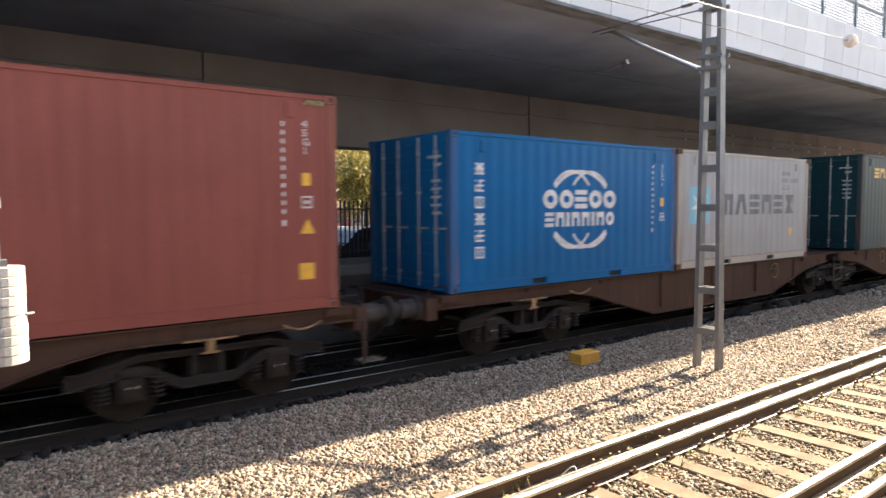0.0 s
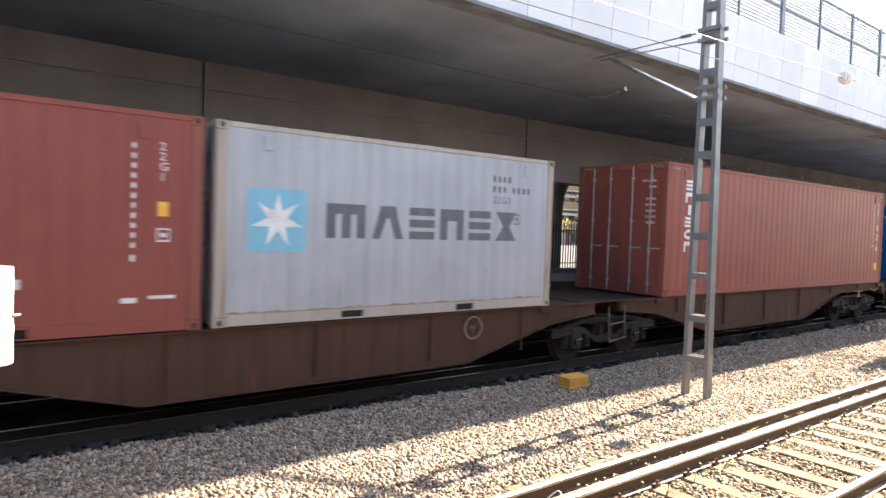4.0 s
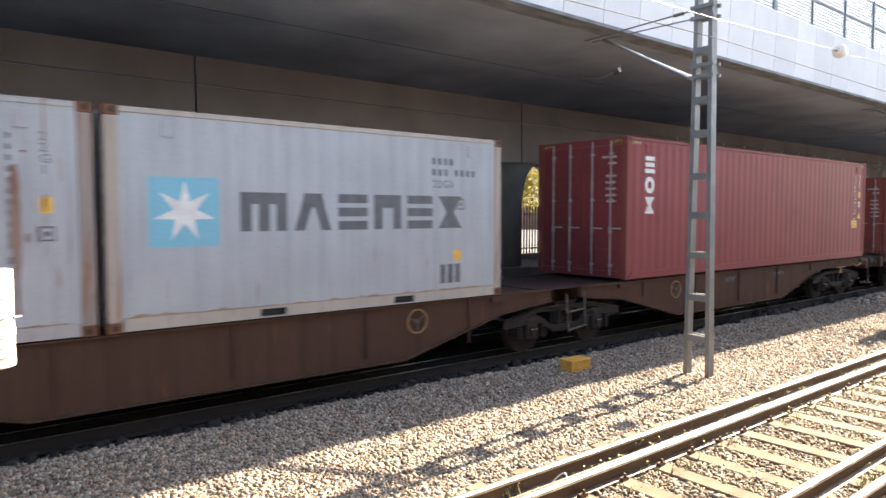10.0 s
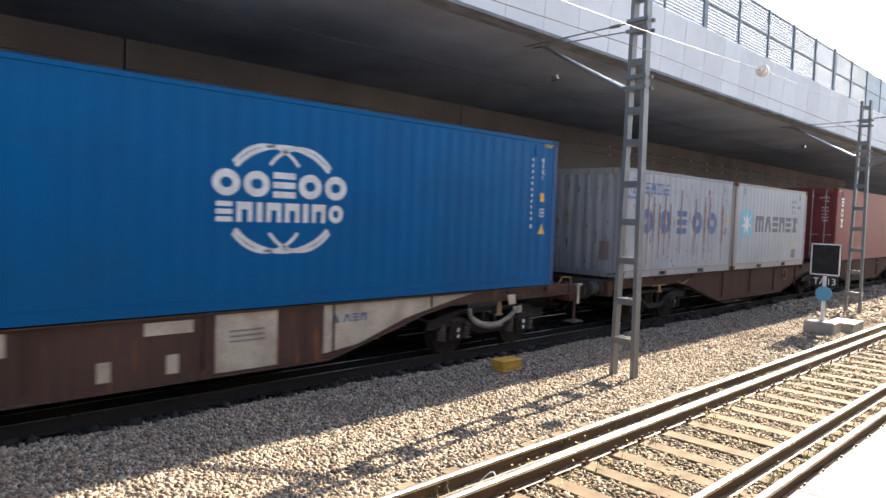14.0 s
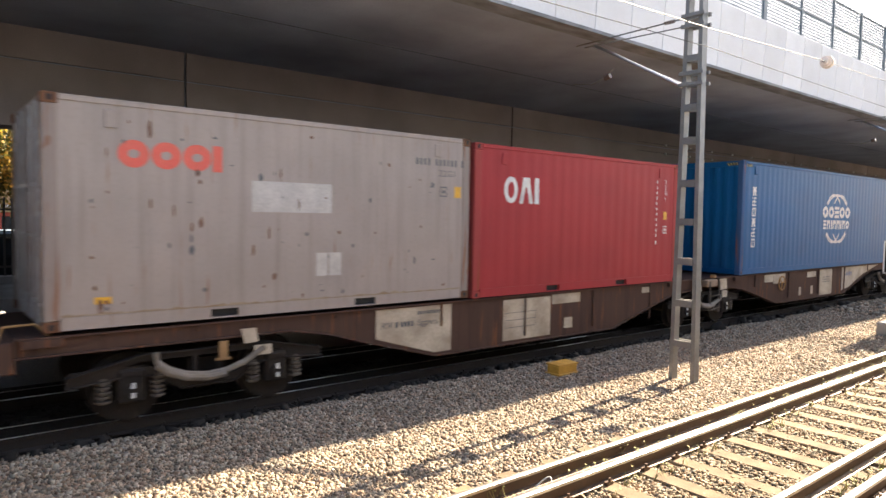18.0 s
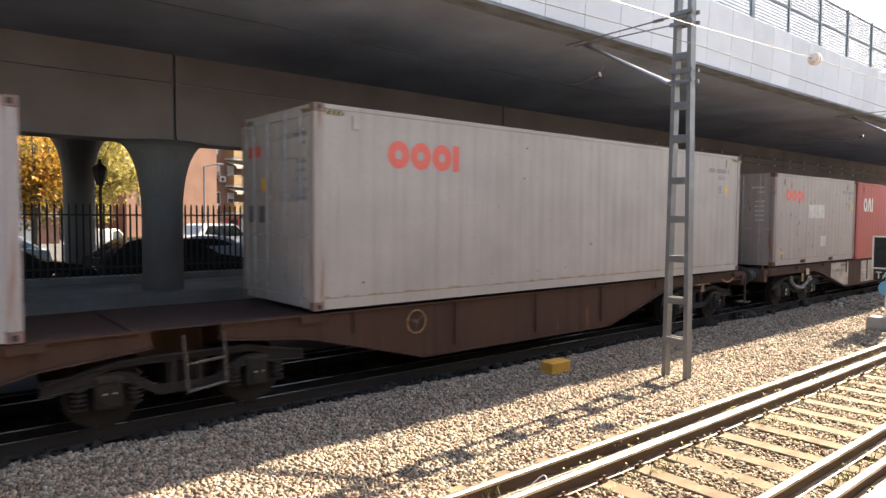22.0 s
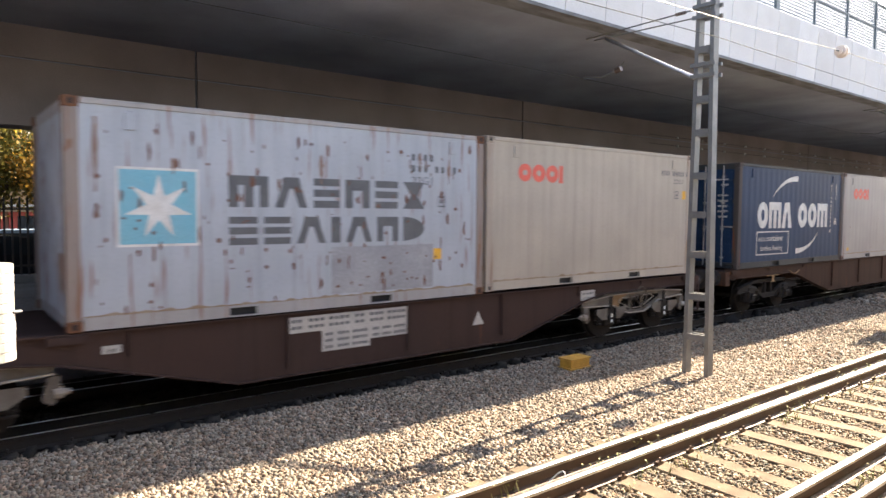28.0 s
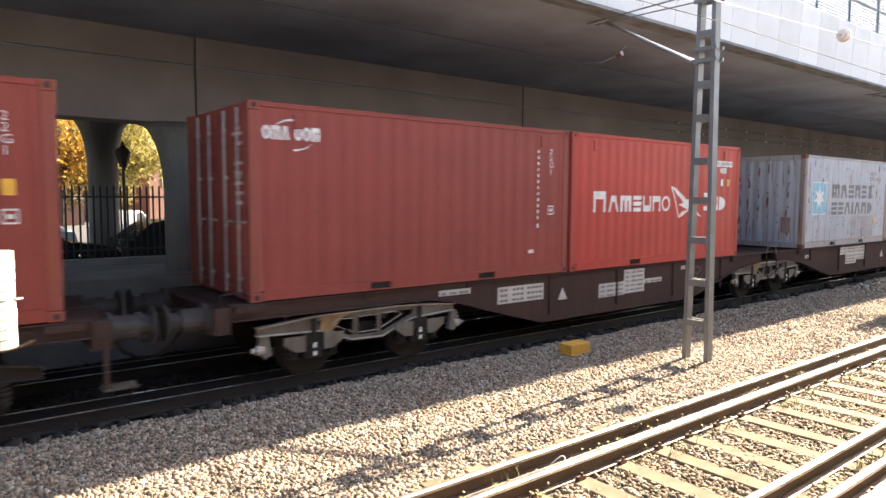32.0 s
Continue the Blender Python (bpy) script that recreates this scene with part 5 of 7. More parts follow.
def container(name_label, length, height, paint_mat, doors=True, pockets=True, frame_mat=None, hazard=False, door_text="22G1", casting=None, post_mat=None):
    """A shipping container; its near wall faces -y, its left end is at x = 0."""
    c = thing("shipping_container", name_label, "shipping container", (0, FACE_Y, FLOOR_Z), "shipping containers")
    L, H, W = length, height, W_BOX
    fm = frame_mat or paint_mat
    cm = casting or worn(fm)
    for s, y0 in (("near", 0.014), ("far", W - 0.018 - DEEP)):
        p = part("side_wall", corrugated(0.105, L - 0.105, 0.15, H - 0.06), paint_mat, c)
        p.location = (0, y0, 0)
    part("roof", boxes((0.10, L - 0.10, 0.06, W - 0.06, H - 0.035, H - 0.012)), fm, c)
    part("floor", boxes((0.10, L - 0.10, 0.06, W - 0.06, 0.14, 0.17)), fm, c)
    for y in (0.002, W - 0.062):
        part("top_rail", boxes((0.165, L - 0.165, y, y + 0.06, H - 0.075, H - 0.008), bevel=0.006), fm, c)
        bm = bmesh.new()
        cut = []
        if pockets:
            mid = L / 2
            cut = [(mid - 1.22, mid - 0.86), (mid + 0.86, mid + 1.22)]
        x = 0.165
        for a, b in cut + [(L - 0.165, None)]:
            box(bm, x, a, y, y + 0.05, 0.012, 0.155)
            if b:
                box(bm, a, b, y, y + 0.05, 0.128, 0.155)
                box(bm, a, b, y, y + 0.05, 0.012, 0.028)
                x = b
        part("bottom_rail", bm, fm, c)
        if pockets and y < 0.1:
            for a, b in cut:
                part("forklift_pocket", boxes((a, b, y + 0.052, y + 0.30, 0.03, 0.126)), BLACK, c)
    for x in (0.0, L - 0.16):
        for y in (0.0, W - 0.14):
            part("corner_post", boxes((x + 0.004, x + 0.156, y + 0.003, y + 0.137, 0.118, H - 0.118), bevel=0.012), post_mat or worn(fm), c)
            for z in (0.0, H - 0.118):
                k = part("corner_casting", boxes((x, x + 0.16, y, y + 0.14, z, z + 0.118), bevel=0.008), cm, c)
                if y == 0.0:
                    bm = boxes((x + 0.055, x + 0.105, -0.004, 0.0, z + 0.028, z + 0.09))
                    part("casting_hole", bm, BLACK, k)
    for vx in (0.62, L - 0.74):
        part("vent", boxes((vx, vx + 0.12, -0.004, 0.012, H - 0.33, H - 0.13), bevel=0.006), paint_mat, c)
    # ends
    for ex in (0.03, L - 0.12):
        part("end_sill", boxes((ex, ex + 0.09, 0.142, W - 0.142, 0.015, 0.15)), fm, c)
        part("end_header", boxes((ex, ex + 0.09, 0.142, W - 0.142, H - 0.15, H - 0.01)), fm, c)
    e = part("end_wall", corrugated(0.142, W - 0.142, 0.152, H - 0.152, 0.016), paint_mat, c)
    e.matrix_basis = Matrix.Translation((L - 0.03, 0, 0)) @ Matrix.Rotation(radians(90), 4, "Z")
    if doors:
        for y0, y1 in ((0.145, W / 2 - 0.008), (W / 2 + 0.008, W - 0.145)):
            d = part("door", boxes((0.045, 0.085, y0, y1, 0.155, H - 0.155), bevel=0.006), paint_mat, c)
            bm = bmesh.new()
            zz = 0.32
            while zz < H - 0.4:
                box(bm, 0.030, 0.0445, y0 + 0.06, y1 - 0.06, zz, zz + 0.30, bevel=0.012)
                zz += 0.46
            part("door_ribs", bm, paint_mat, d)
            for f in (0.25, 0.70):
                y = y0 + (y1 - y0) * f
                part("locking_bar", rods(((0.012, y, 0.06), (0.012, y, H - 0.06), 0.016)), STEEL_BAR, d)
                for z in (0.25, 0.95, 1.6, H - 0.35):
                    part("bar_bracket", boxes((0.0, 0.044, y - 0.035, y + 0.035, z, z + 0.045)), STEEL_BAR, d)
                part("handle", boxes((-0.008, 0.006, y - 0.28, y + 0.03, 1.02, 1.05)), STEEL_BAR, d)
            for z in (0.4, 0.95, 1.6, H - 0.5):
                yy = 0.128 if y0 < 1 else W - 0.16
                part("hinge", boxes((0.0, 0.044, yy, yy + 0.03, z, z + 0.11)), fm, d)
    else:
        e = part("end_wall", corrugated(0.142, W - 0.142, 0.152, H - 0.152, 0.016), paint_mat, c)
        e.matrix_basis = Matrix.Translation((0.03, W, 0)) @ Matrix.Rotation(radians(-90), 4, "Z")
    if hazard:
        for x in (0.17, L - 0.47):
            bm, bk = bmesh.new(), bmesh.new()
            flat_rect(bk, x, x + 0.30, H - 0.15, H - 0.085, -0.0015)
            for k in range(4):
                flat(bm, ((x + 0.075 * k, H - 0.15), (x + 0.075 * k + 0.026, H - 0.15), (x + 0.075 * k + 0.066, H - 0.085), (x + 0.075 * k + 0.04, H - 0.085)), -0.003)
            part("hazard_backing", bk, BLACK, c)
            tagged(part("hazard_striping", bm, STRIPE, c), "yellow and black hazard stripes", kind="stuff")
    if hazard:
        bm, bk = bmesh.new(), bmesh.new()
        for y0 in (0.15, W - 0.45):
            bk.faces.new([bk.verts.new((0.0285, y, z)) for y, z in ((y0, H - 0.12), (y0 + 0.30, H - 0.12), (y0 + 0.30, H - 0.05), (y0, H - 0.05))])
            for k in range(4):
                bm.faces.new([bm.verts.new((0.027, y0 + 0.075 * k + d, z)) for d, z in ((0, H - 0.12), (0.026, H - 0.12), (0.066, H - 0.05), (0.04, H - 0.05))])
        part("hazard_backing", bk, BLACK, c)
        tagged(part("hazard_striping", bm, STRIPE, c), "yellow and black hazard stripes", kind="stuff")
    if doors and door_text:
        bm = bmesh.new()
        for k, (n, w) in enumerate(((9, 0.36), (4, 0.2), (0, 0), (8, 0.26), (8, 0.26), (7, 0.26), (8, 0.26), (6, 0.24))):
            for j in range(n):
                y = 0.30 + w * j / n
                z = H - 0.42 - 0.13 * k
                bm.faces.new([bm.verts.new(p) for p in ((0.0285, y, z), (0.0285, y + w / n * 0.6, z), (0.0285, y + w / n * 0.6, z + 0.048), (0.0285, y, z + 0.048))])
        tagged(part("door_markings", bm, LETTER_WHITE if sum(paint_base[paint_mat.name]) < 1.0 else LETTER_DARK, c), kind="stuff")
    return c


paint_base = {}


def coat(name, base, rust=0.2, rough=0.5, grime=0.35):
    m = paint(name, base, rust, rough, grime)
    paint_base[m.name] = base
    return m


def framed_mark(x0, x1, z0, z1):
    """A square outline with a plain bar inside."""
    bm, w, h = bmesh.new(), x1 - x0, z1 - z0
    for a, b in (((0, 0), (1, 0.12)), ((0, 0.88), (1, 1)), ((0, 0.12), (0.1, 0.88)), ((0.9, 0.12), (1, 0.88)), ((0.3, 0.35), (0.7, 0.65))):
        flat_rect(bm, x0 + w * a[0], x0 + w * b[0], z0 + h * a[1], z0 + h * b[1])
    return bm


def upright_code(c, L, H, ink, code="22G1", n=11, sticker=True, triangle=False, caution=False):
    """The number in a column near the right end (plain bars), the type code, stickers."""
    bm = bmesh.new()
    up = 0.16 if caution else 0.0
    column_blocks(bm, L - 0.805, H - 1.62, H - 0.36, n, 0.036)
    flat_rect(bm, L - 0.81, L - 0.765, H - 1.75, H - 1.675)
    tagged(decal("character_column", bm, ink, c), "column of small painted characters", kind="stuff")
    bm = bmesh.new()
    for k, ch in enumerate(code):
        flat_text(bm, ch, L - 0.51, H - 0.45 - 0.118 * k, 0.098, wide=1.1)
    decal("type_code", bm, ink, c)
    if sticker:
        decal("sticker", flat_rect(bmesh.new(), L - 0.52, L - 0.40, H - 1.22 + up, H - 1.05 + up), STICKER, c, "small yellow sticker")
    decal("mark", framed_mark(L - 0.53, L - 0.38, H - 1.52 + up, H - 1.36 + up), ink, c)
    if triangle:
        decal("warning_triangle", flat(bmesh.new(), ((L - 0.56, H - 1.86 + up), (L - 0.34, H - 1.86 + up), (L - 0.45, H - 1.66 + up))), STICKER, c, "yellow warning triangle")
    if caution:
        decal("caution_label", flat_rect(bmesh.new(), L - 0.98, L - 0.58, H - 1.99, H - 1.77), STICKER, c, "yellow caution label")
        bm = flat_text(bmesh.new(), "CAUTION", L - 0.955, H - 1.86, 0.055)
        blocks(bm, L - 0.94, L - 0.63, H - 1.95, H - 1.91, [1] * 9)
        decal("caution_lettering", painted_on(bm, lift=0.0055), LETTER_DARK, c, on=False)


def level_code(c, L, H, ink, x=None, code="22G1", rows=2, sticker=True):
    """The number in one or two rows of plain bars, the type code, a mark and a sticker."""
    bm = bmesh.new()
    if rows == 3:
        x = L - 1.45
        blocks(bm, x, x + 0.40, H - 0.47, H - 0.36, [1, 1, 1, 1], 0.9)
        blocks(bm, x, x + 0.86, H - 0.64, H - 0.53, [1, 1, 1, -0.6, 1, 1, 1, 1], 0.9)
        flat_text(bm, code, x, H - 0.82, 0.12, wide=1.15)
        tagged(decal("character_row", bm, ink, c), "rows of small painted characters", kind="stuff")
        decal("mark", framed_mark(x + 0.50, x + 0.64, H - 1.16, H - 0.99), ink, c)
        if sticker:
            decal("sticker", flat_rect(bmesh.new(), x + 0.42, x + 0.58, 0.62, 0.79), STICKER, c, "small yellow sticker")
        return
    x = L - 1.55 if x is None else x
    blocks(bm, x, x + 0.95, H - 0.47, H - 0.36, [1, 1, 1, 1, -0.8, 1, 1, 1, 1, 1, 1, -0.5, 1], 0.9)
    flat_text(bm, code, x + 0.45, H - 0.63, 0.10, wide=1.15)
    tagged(decal("character_row", bm, ink, c), "row of small painted characters", kind="stuff")
    decal("mark", framed_mark(x + 0.48, x + 0.62, H - 0.95, H - 0.79), ink, c)
    decal("sticker", flat_rect(bmesh.new(), x + 0.78, x + 0.91, H - 0.96, H - 0.78), STICKER, c, "small yellow sticker")


def mark_star(c, x0, size, z0, words, ink=LETTER_DARK, second=None, rim=False):
    """A pale blue square with a white seven-pointed star, and rows of dark blocks beside it."""
    if rim:
        decal("emblem_rim", painted_on(flat_rect(bmesh.new(), x0 - 0.03, x0 + size + 0.03, z0 - 0.03, z0 + size + 0.03), lift=0.0015), LETTER_WHITE, c, "white rim", on=False)
    decal("emblem", flat_rect(bmesh.new(), x0, x0 + size, z0, z0 + size), STAR_BLUE, c, "pale blue square emblem")
    bm = star(bmesh.new(), x0 + size / 2, z0 + size / 2, size * 0.45, size * 0.17)
    decal("star", painted_on(bm, lift=0.0055), LETTER_WHITE, c, "white seven-pointed star", on=False)
    for x, x1, a, b, ws in words:
        decal("lettering", shape_row(bmesh.new(), x, x1, a, b, ws), ink, c, "dark grey letter block")


def ring_mark(c, cx, cz, r):
    """A white globe of arcs with two rows of white blocks across it."""
    bm = bmesh.new()
    for s in (1, -1):
        for a0, a1 in ((35, 145),):
            arc_band(bm, cx, cz, r, r * 0.82, s * a0, s * a1, 0.06)
        for q in (-1, 1):
            arc_band(bm, cx + q * r * 0.30, cz, r * 0.72, r * 0.82, s * 40, s * 140, 0.05, 10)
    decal("globe_arcs", bm, LETTER_WHITE, c, "white arc of a globe")
    bm = shape_row(bmesh.new(), cx - r * 1.18, cx + r * 1.18, cz + 0.02, cz + r * 0.42, "rrbrr", 0.14)
    shape_row(bm, cx - r * 1.12, cx + r * 1.12, cz - r * 0.36, cz - 0.05, "baiaaiar", 0.25)
    decal("lettering", bm, LETTER_WHITE, c, "white letter block")


def flower_mark(c, x, z, w, h):
    bm = shape_row(bmesh.new(), x, x + w, z, z + h, "rrri", 0.05, 0.34)
    decal("lettering", bm, LETTER_RED, c, "red letter block")


def swoosh_mark(c, x0, x1, z0, z1, arcs=True):
    bm = shape_row(bmesh.new(), x0, x1, z0, z1, "rct_rrc", 0.1, 0.34)
    decal("lettering", bm, LETTER_WHITE, c, "white letter block")
    if arcs:
        u = (x1 - x0) / 4.07
        for p0, p1, p2, w0, w1 in (((0.78, 0.81), (1.33, 1.31), (2.15, 1.31), 0.01, 0.15), ((2.15, -0.63), (2.98, -0.63), (3.47, -0.16), 0.15, 0.01)):
            bm = stroke(bmesh.new(), *[(x0 + a * u, z0 + b * u) for a, b in (p0, p1, p2)], w0 * u, w1 * u)
            decal("swoosh", bm, LETTER_WHITE, c, "white curved stroke")


L20, L40, STD, HIGH = 6.058, 12.192, 2.591, 2.896
BRICK_RED = coat("brick_red_container", (0.265, 0.080, 0.062), 0.12)
BLUE = coat("bright_blue_container", (0.001, 0.112, 0.29), 0.02, 0.45, 0.12)
BLUE_HC = coat("deep_blue_container", (0.0, 0.09, 0.245), 0.01, 0.45, 0.1)
PALE_A = coat("pale_grey_container", (0.345, 0.34, 0.335), 0.26, 0.5, 0.5)
PALE_B = coat("faded_white_container", (0.395, 0.405, 0.42), 0.24)
TEAL = coat("dark_teal_container", (0.01, 0.045, 0.06), 0.1)
RUSTY_RED = coat("rusty_red_container", (0.25, 0.076, 0.06), 0.16)
WINE_RED = coat("wine_red_container", (0.222, 0.053, 0.057), 0.05)
OLD_WHITE = coat("rust_streaked_white_container", (0.39, 0.392, 0.40), 0.42, 0.6, 0.5)
PLAIN_RED = coat("red_container", (0.37, 0.046, 0.05), 0.06)
GREY = coat("light_grey_container", (0.365, 0.307, 0.278), 0.3, 0.5, 0.5)
GREY_HC = coat("clean_grey_container", (0.42, 0.372, 0.33), 0.1)
GREY_B = coat("pinkish_grey_container", (0.395, 0.362, 0.345), 0.2)
NAVY = coat("navy_container", (0.017, 0.043, 0.10), 0.06, 0.5, 0.5)
NAVY_FRAME = coat("sooty_frame", (0.05, 0.055, 0.06), 0.2)
BEIGE = coat("beige_container", (0.45, 0.395, 0.335), 0.1)
PALE_BLUE = coat("rusty_pale_blue_container", (0.42, 0.445, 0.49), 0.5, 0.6, 0.4)
VIVID_RED = coat("vivid_red_container", (0.43, 0.064, 0.05), 0.05, 0.45, 0.2)
DULL_RED = coat("dull_red_container", (0.265, 0.064, 0.051), 0.1)
WORN_FRAME = coat("rust_worn_frame", (0.37, 0.35, 0.345), 0.5, 0.7, 0.5)
RUST_POST = coat("rusted_corner_post", (0.28, 0.23, 0.205), 0.6, 0.8, 0.5)
RUN_INK = mat("rust_run", (0.19, 0.10, 0.066), 0.85, 0, (0.27, 0.19, 0.155), 3, 40, 0.1, stretch=(3, 3, 0.5))
GRIME_INK = mat("brown_grime", (0.24, 0.165, 0.10), 0.9, 0, (0.33, 0.26, 0.19), 4, 50, 0.1)
SCAR_INK = mat("rust_scar", (0.185, 0.082, 0.048), 0.9, 0, (0.11, 0.055, 0.036), 12, 60, 0.2)
BEIGE_FRAME = coat("dusty_beige_frame", (0.42, 0.37, 0.32), 0.3, 0.6, 0.5)
BROWN_RED = coat("brown_red_container", (0.26, 0.06, 0.045), 0.12)

TRAIN = []   # things that run with the train, and the place of each along it


def coupled(ob, x, lift=0.0):
    """Sets a thing in the train; lift: for boxes that ride a little higher on their spigots."""
    TRAIN.append((ob, x))
    ob.location.z += lift
    ob.location.x = x
    return ob


M6 = "ctbabh"
# dark teal high container at the head
c = coupled(container("dark teal forty-foot container with gold lettering", L40, HIGH, TEAL, True, False), 29.9)
decal("lettering", shape_row(bmesh.new(), 1.0, 3.2, 2.2, 2.5, "batrr"), GOLD, c, "gold letter block")
upright_code(c, L40, HIGH, LETTER_WHITE, "45G1")
# two twenty-foot containers
c = coupled(container("faded white container with a star emblem and rust at its edges", L20, STD, PALE_A, frame_mat=BEIGE_FRAME, casting=RUST), 20.34)
mark_star(c, 0.45, 0.82, 0.97, [(1.62, 5.25, 1.16, 1.64, M6)])
level_code(c, L20, STD, LETTER_DARK, rows=3)
c = coupled(container("bright blue container with a white globe mark and closed doors", L20, STD, BLUE), 14.18)
ring_mark(c, 3.08, 1.32, 0.85)
bm = bmesh.new()
for k in range(6):
    pattern(bm, 0.51, 0.54 + 0.272 * k, 0.19, k)
decal("lettering", bm, LETTER_WHITE, c, "white block")
upright_code(c, L20, STD, LETTER_WHITE)
# long brick-red high container
c = coupled(container("brick-red forty-foot high container with white lettering", L40, HIGH, BRICK_RED, True, False, hazard=True, door_text="45G1"), 0.0)
decal("lettering", shape_column(bmesh.new(), 0.73, 0.98, 2.55, "baibra", 0.34), LETTER_WHITE, c, "white letter block")
upright_code(c, L40, HIGH, LETTER_WHITE, "45G1", triangle=True)
decal("yellow_label", flat_rect(bmesh.new(), L40 - 0.58, L40 - 0.36, 0.42, 0.64), STICKER, c, "square yellow label")
# star container and rusty red container
c = coupled(container("faded white container with a star emblem beside a rusty red one", L20, STD, PALE_B, frame_mat=BEIGE_FRAME), -9.57)
mark_star(c, 0.42, 0.82, 0.96, [(1.54, 5.17, 1.15, 1.63, M6)])
level_code(c, L20, STD, LETTER_DARK, rows=3, sticker=False)
c = coupled(container("rusty red container with closed doors and a green sticker", L20, STD, RUSTY_RED), -15.77)
upright_code(c, L20, STD, LETTER_WHITE)
decal("green_sticker", flat_rect(bmesh.new(), 3.25, 3.36, 0.62, 0.72), mat("green_sticker", (0.1, 0.6, 0.25), 0.6), c, "small green sticker")
bm = flat(bmesh.new(), ((0.28, 1.42), (0.42, 1.38), (0.45, 1.46), (0.32, 1.48)))
flat_rect(bm, 0.30, 0.38, 0.80, 0.84), flat(bm, ((0.12, 0.18), (0.33, 0.14), (0.34, 0.24), (0.2, 0.28))), flat_rect(bm, 5.15, 5.32, 0.36, 0.42), flat_rect(bm, 4.05, 4.18, 0.55, 0.66), flat_rect(bm, 5.45, 5.75, 0.40, 0.44)
decal("torn_stickers", bm, LETTER_WHITE, c, "torn white stickers")
# wine-red high container
c = coupled(container("wine-red forty-foot high container with white lettering", L40, HIGH, WINE_RED, True, False, hazard=True, door_text="45G1"), -29.96, 0.03)
decal("lettering", shape_column(bmesh.new(), 0.62, 1.34, 2.52, "brh", 0.32), LETTER_WHITE, c, "white letter block")
upright_code(c, L40, HIGH, LETTER_WHITE, "45G1", triangle=True, caution=True)
# star container and rust-streaked white container
c = coupled(container("white container with a star emblem and a scuffed base", L20, STD, PALE_B, frame_mat=BEIGE_FRAME, casting=RUST), -39.45)
mark_star(c, 0.46, 0.83, 0.97, [(1.56, 5.20, 1.14, 1.64, M6)])
level_code(c, L20, STD, LETTER_DARK, rows=3)
for k in range(3):
    decal("dark_block", flat_rect(bmesh.new(), 4.76 + 0.15 * k, 4.87 + 0.15 * k, 0.27, 0.57), LETTER_DARK, c)
c = coupled(container("white container with navy lettering and long rust streaks", L20, STD, OLD_WHITE, False, frame_mat=WORN_FRAME, casting=RUST, post_mat=RUST_POST), -45.61)
decal("lettering", shape_row(bmesh.new(), 0.80, 4.97, 1.06, 1.66, "rrbrr", 0.5, 0.34), LETTER_BLUE, c, "navy letter block")
bm = bmesh.new()
for k in range(4):
    pattern(bm, 0.90 + 0.325 * k, 2.02, 0.27, k + 1)
decal("lettering", bm, LETTER_BLUE, c, "navy block")
bm = arc_band(bmesh.new(), 0.46, 2.18, 0.17, 0.18, 0, 360, 0.022, 24)
flat(bm, ((0.42, 1.99), (0.50, 1.99), (0.46, 2.37)))
blocks(bm, 0.20, 0.81, 1.87, 1.95, [1, 1, 1, 1, 1])
decal("round_emblem", bm, LETTER_BLUE, c, "navy round emblem")
upright_code(c, L20, STD, LETTER_DARK)
rust_runs(c, (0.62, 1.12, 1.45, 1.85, 2.15, 2.5, 2.82, 3.05, 3.62, 3.88, 4.2, 4.6, 5.3), 2.15, 0.30, 8, RUN_INK)
rust_scars(c, L20, STD, 70, 9, SCAR_INK)
end_scars(c, STD, 22, 22, SCAR_INK)
# long blue high container; its walls look nearly smooth
DEEP = 0.004
c = coupled(container("bright blue forty-foot high container with a white globe mark", L40, HIGH, BLUE_HC, False, False, hazard=True), -60.36)
ring_mark(c, 5.99, 1.49, 0.88)
bm = bmesh.new()
for k in range(6):
    pattern(bm, 0.55, 0.70 + 0.266 * k, 0.22, k)
decal("lettering", bm, LETTER_WHITE, c, "white block")
upright_code(c, L40, HIGH, LETTER_WHITE, "45G1", triangle=True)
# red and light grey containers; their walls are flatter
DEEP = 0.003
c = coupled(container("red container with white letter blocks", L20, STD, PLAIN_RED), -69.35)
decal("lettering", shape_row(bmesh.new(), 0.69, 1.56, 1.61, 2.07, "rti", 0.12, 0.26), LETTER_WHITE, c, "white letter block")
upright_code(c, L20, STD, LETTER_WHITE)
c = coupled(container("light grey container with red lettering and patched panels", L20, STD, GREY, door_text="22G1", casting=RUST, post_mat=RUST_POST), -75.51, 0.03)
flower_mark(c, 0.75, 1.83, 1.20, 0.32)
level_code(c, L20, STD, LETTER_DARK, L20 - 1.1)
bm = flat_rect(bmesh.new(), 2.34, 3.50, 1.35, 1.75)
flat_rect(bm, 3.27, 3.44, 0.48, 0.80), flat_rect(bm, 3.47, 3.66, 0.48, 0.80)
decal("clean_patch", bm, CLEANED, c, "lighter repainted patches")
scuffs(c, L20, STD, 36, 3, LETTER_DARK, 0.07)
rust_scars(c, L20, STD, 34, 13, SCAR_INK)
decal("orange_sticker", flat_rect(bmesh.new(), 0.50, 0.68, 0.28, 0.36), STICKER, c)
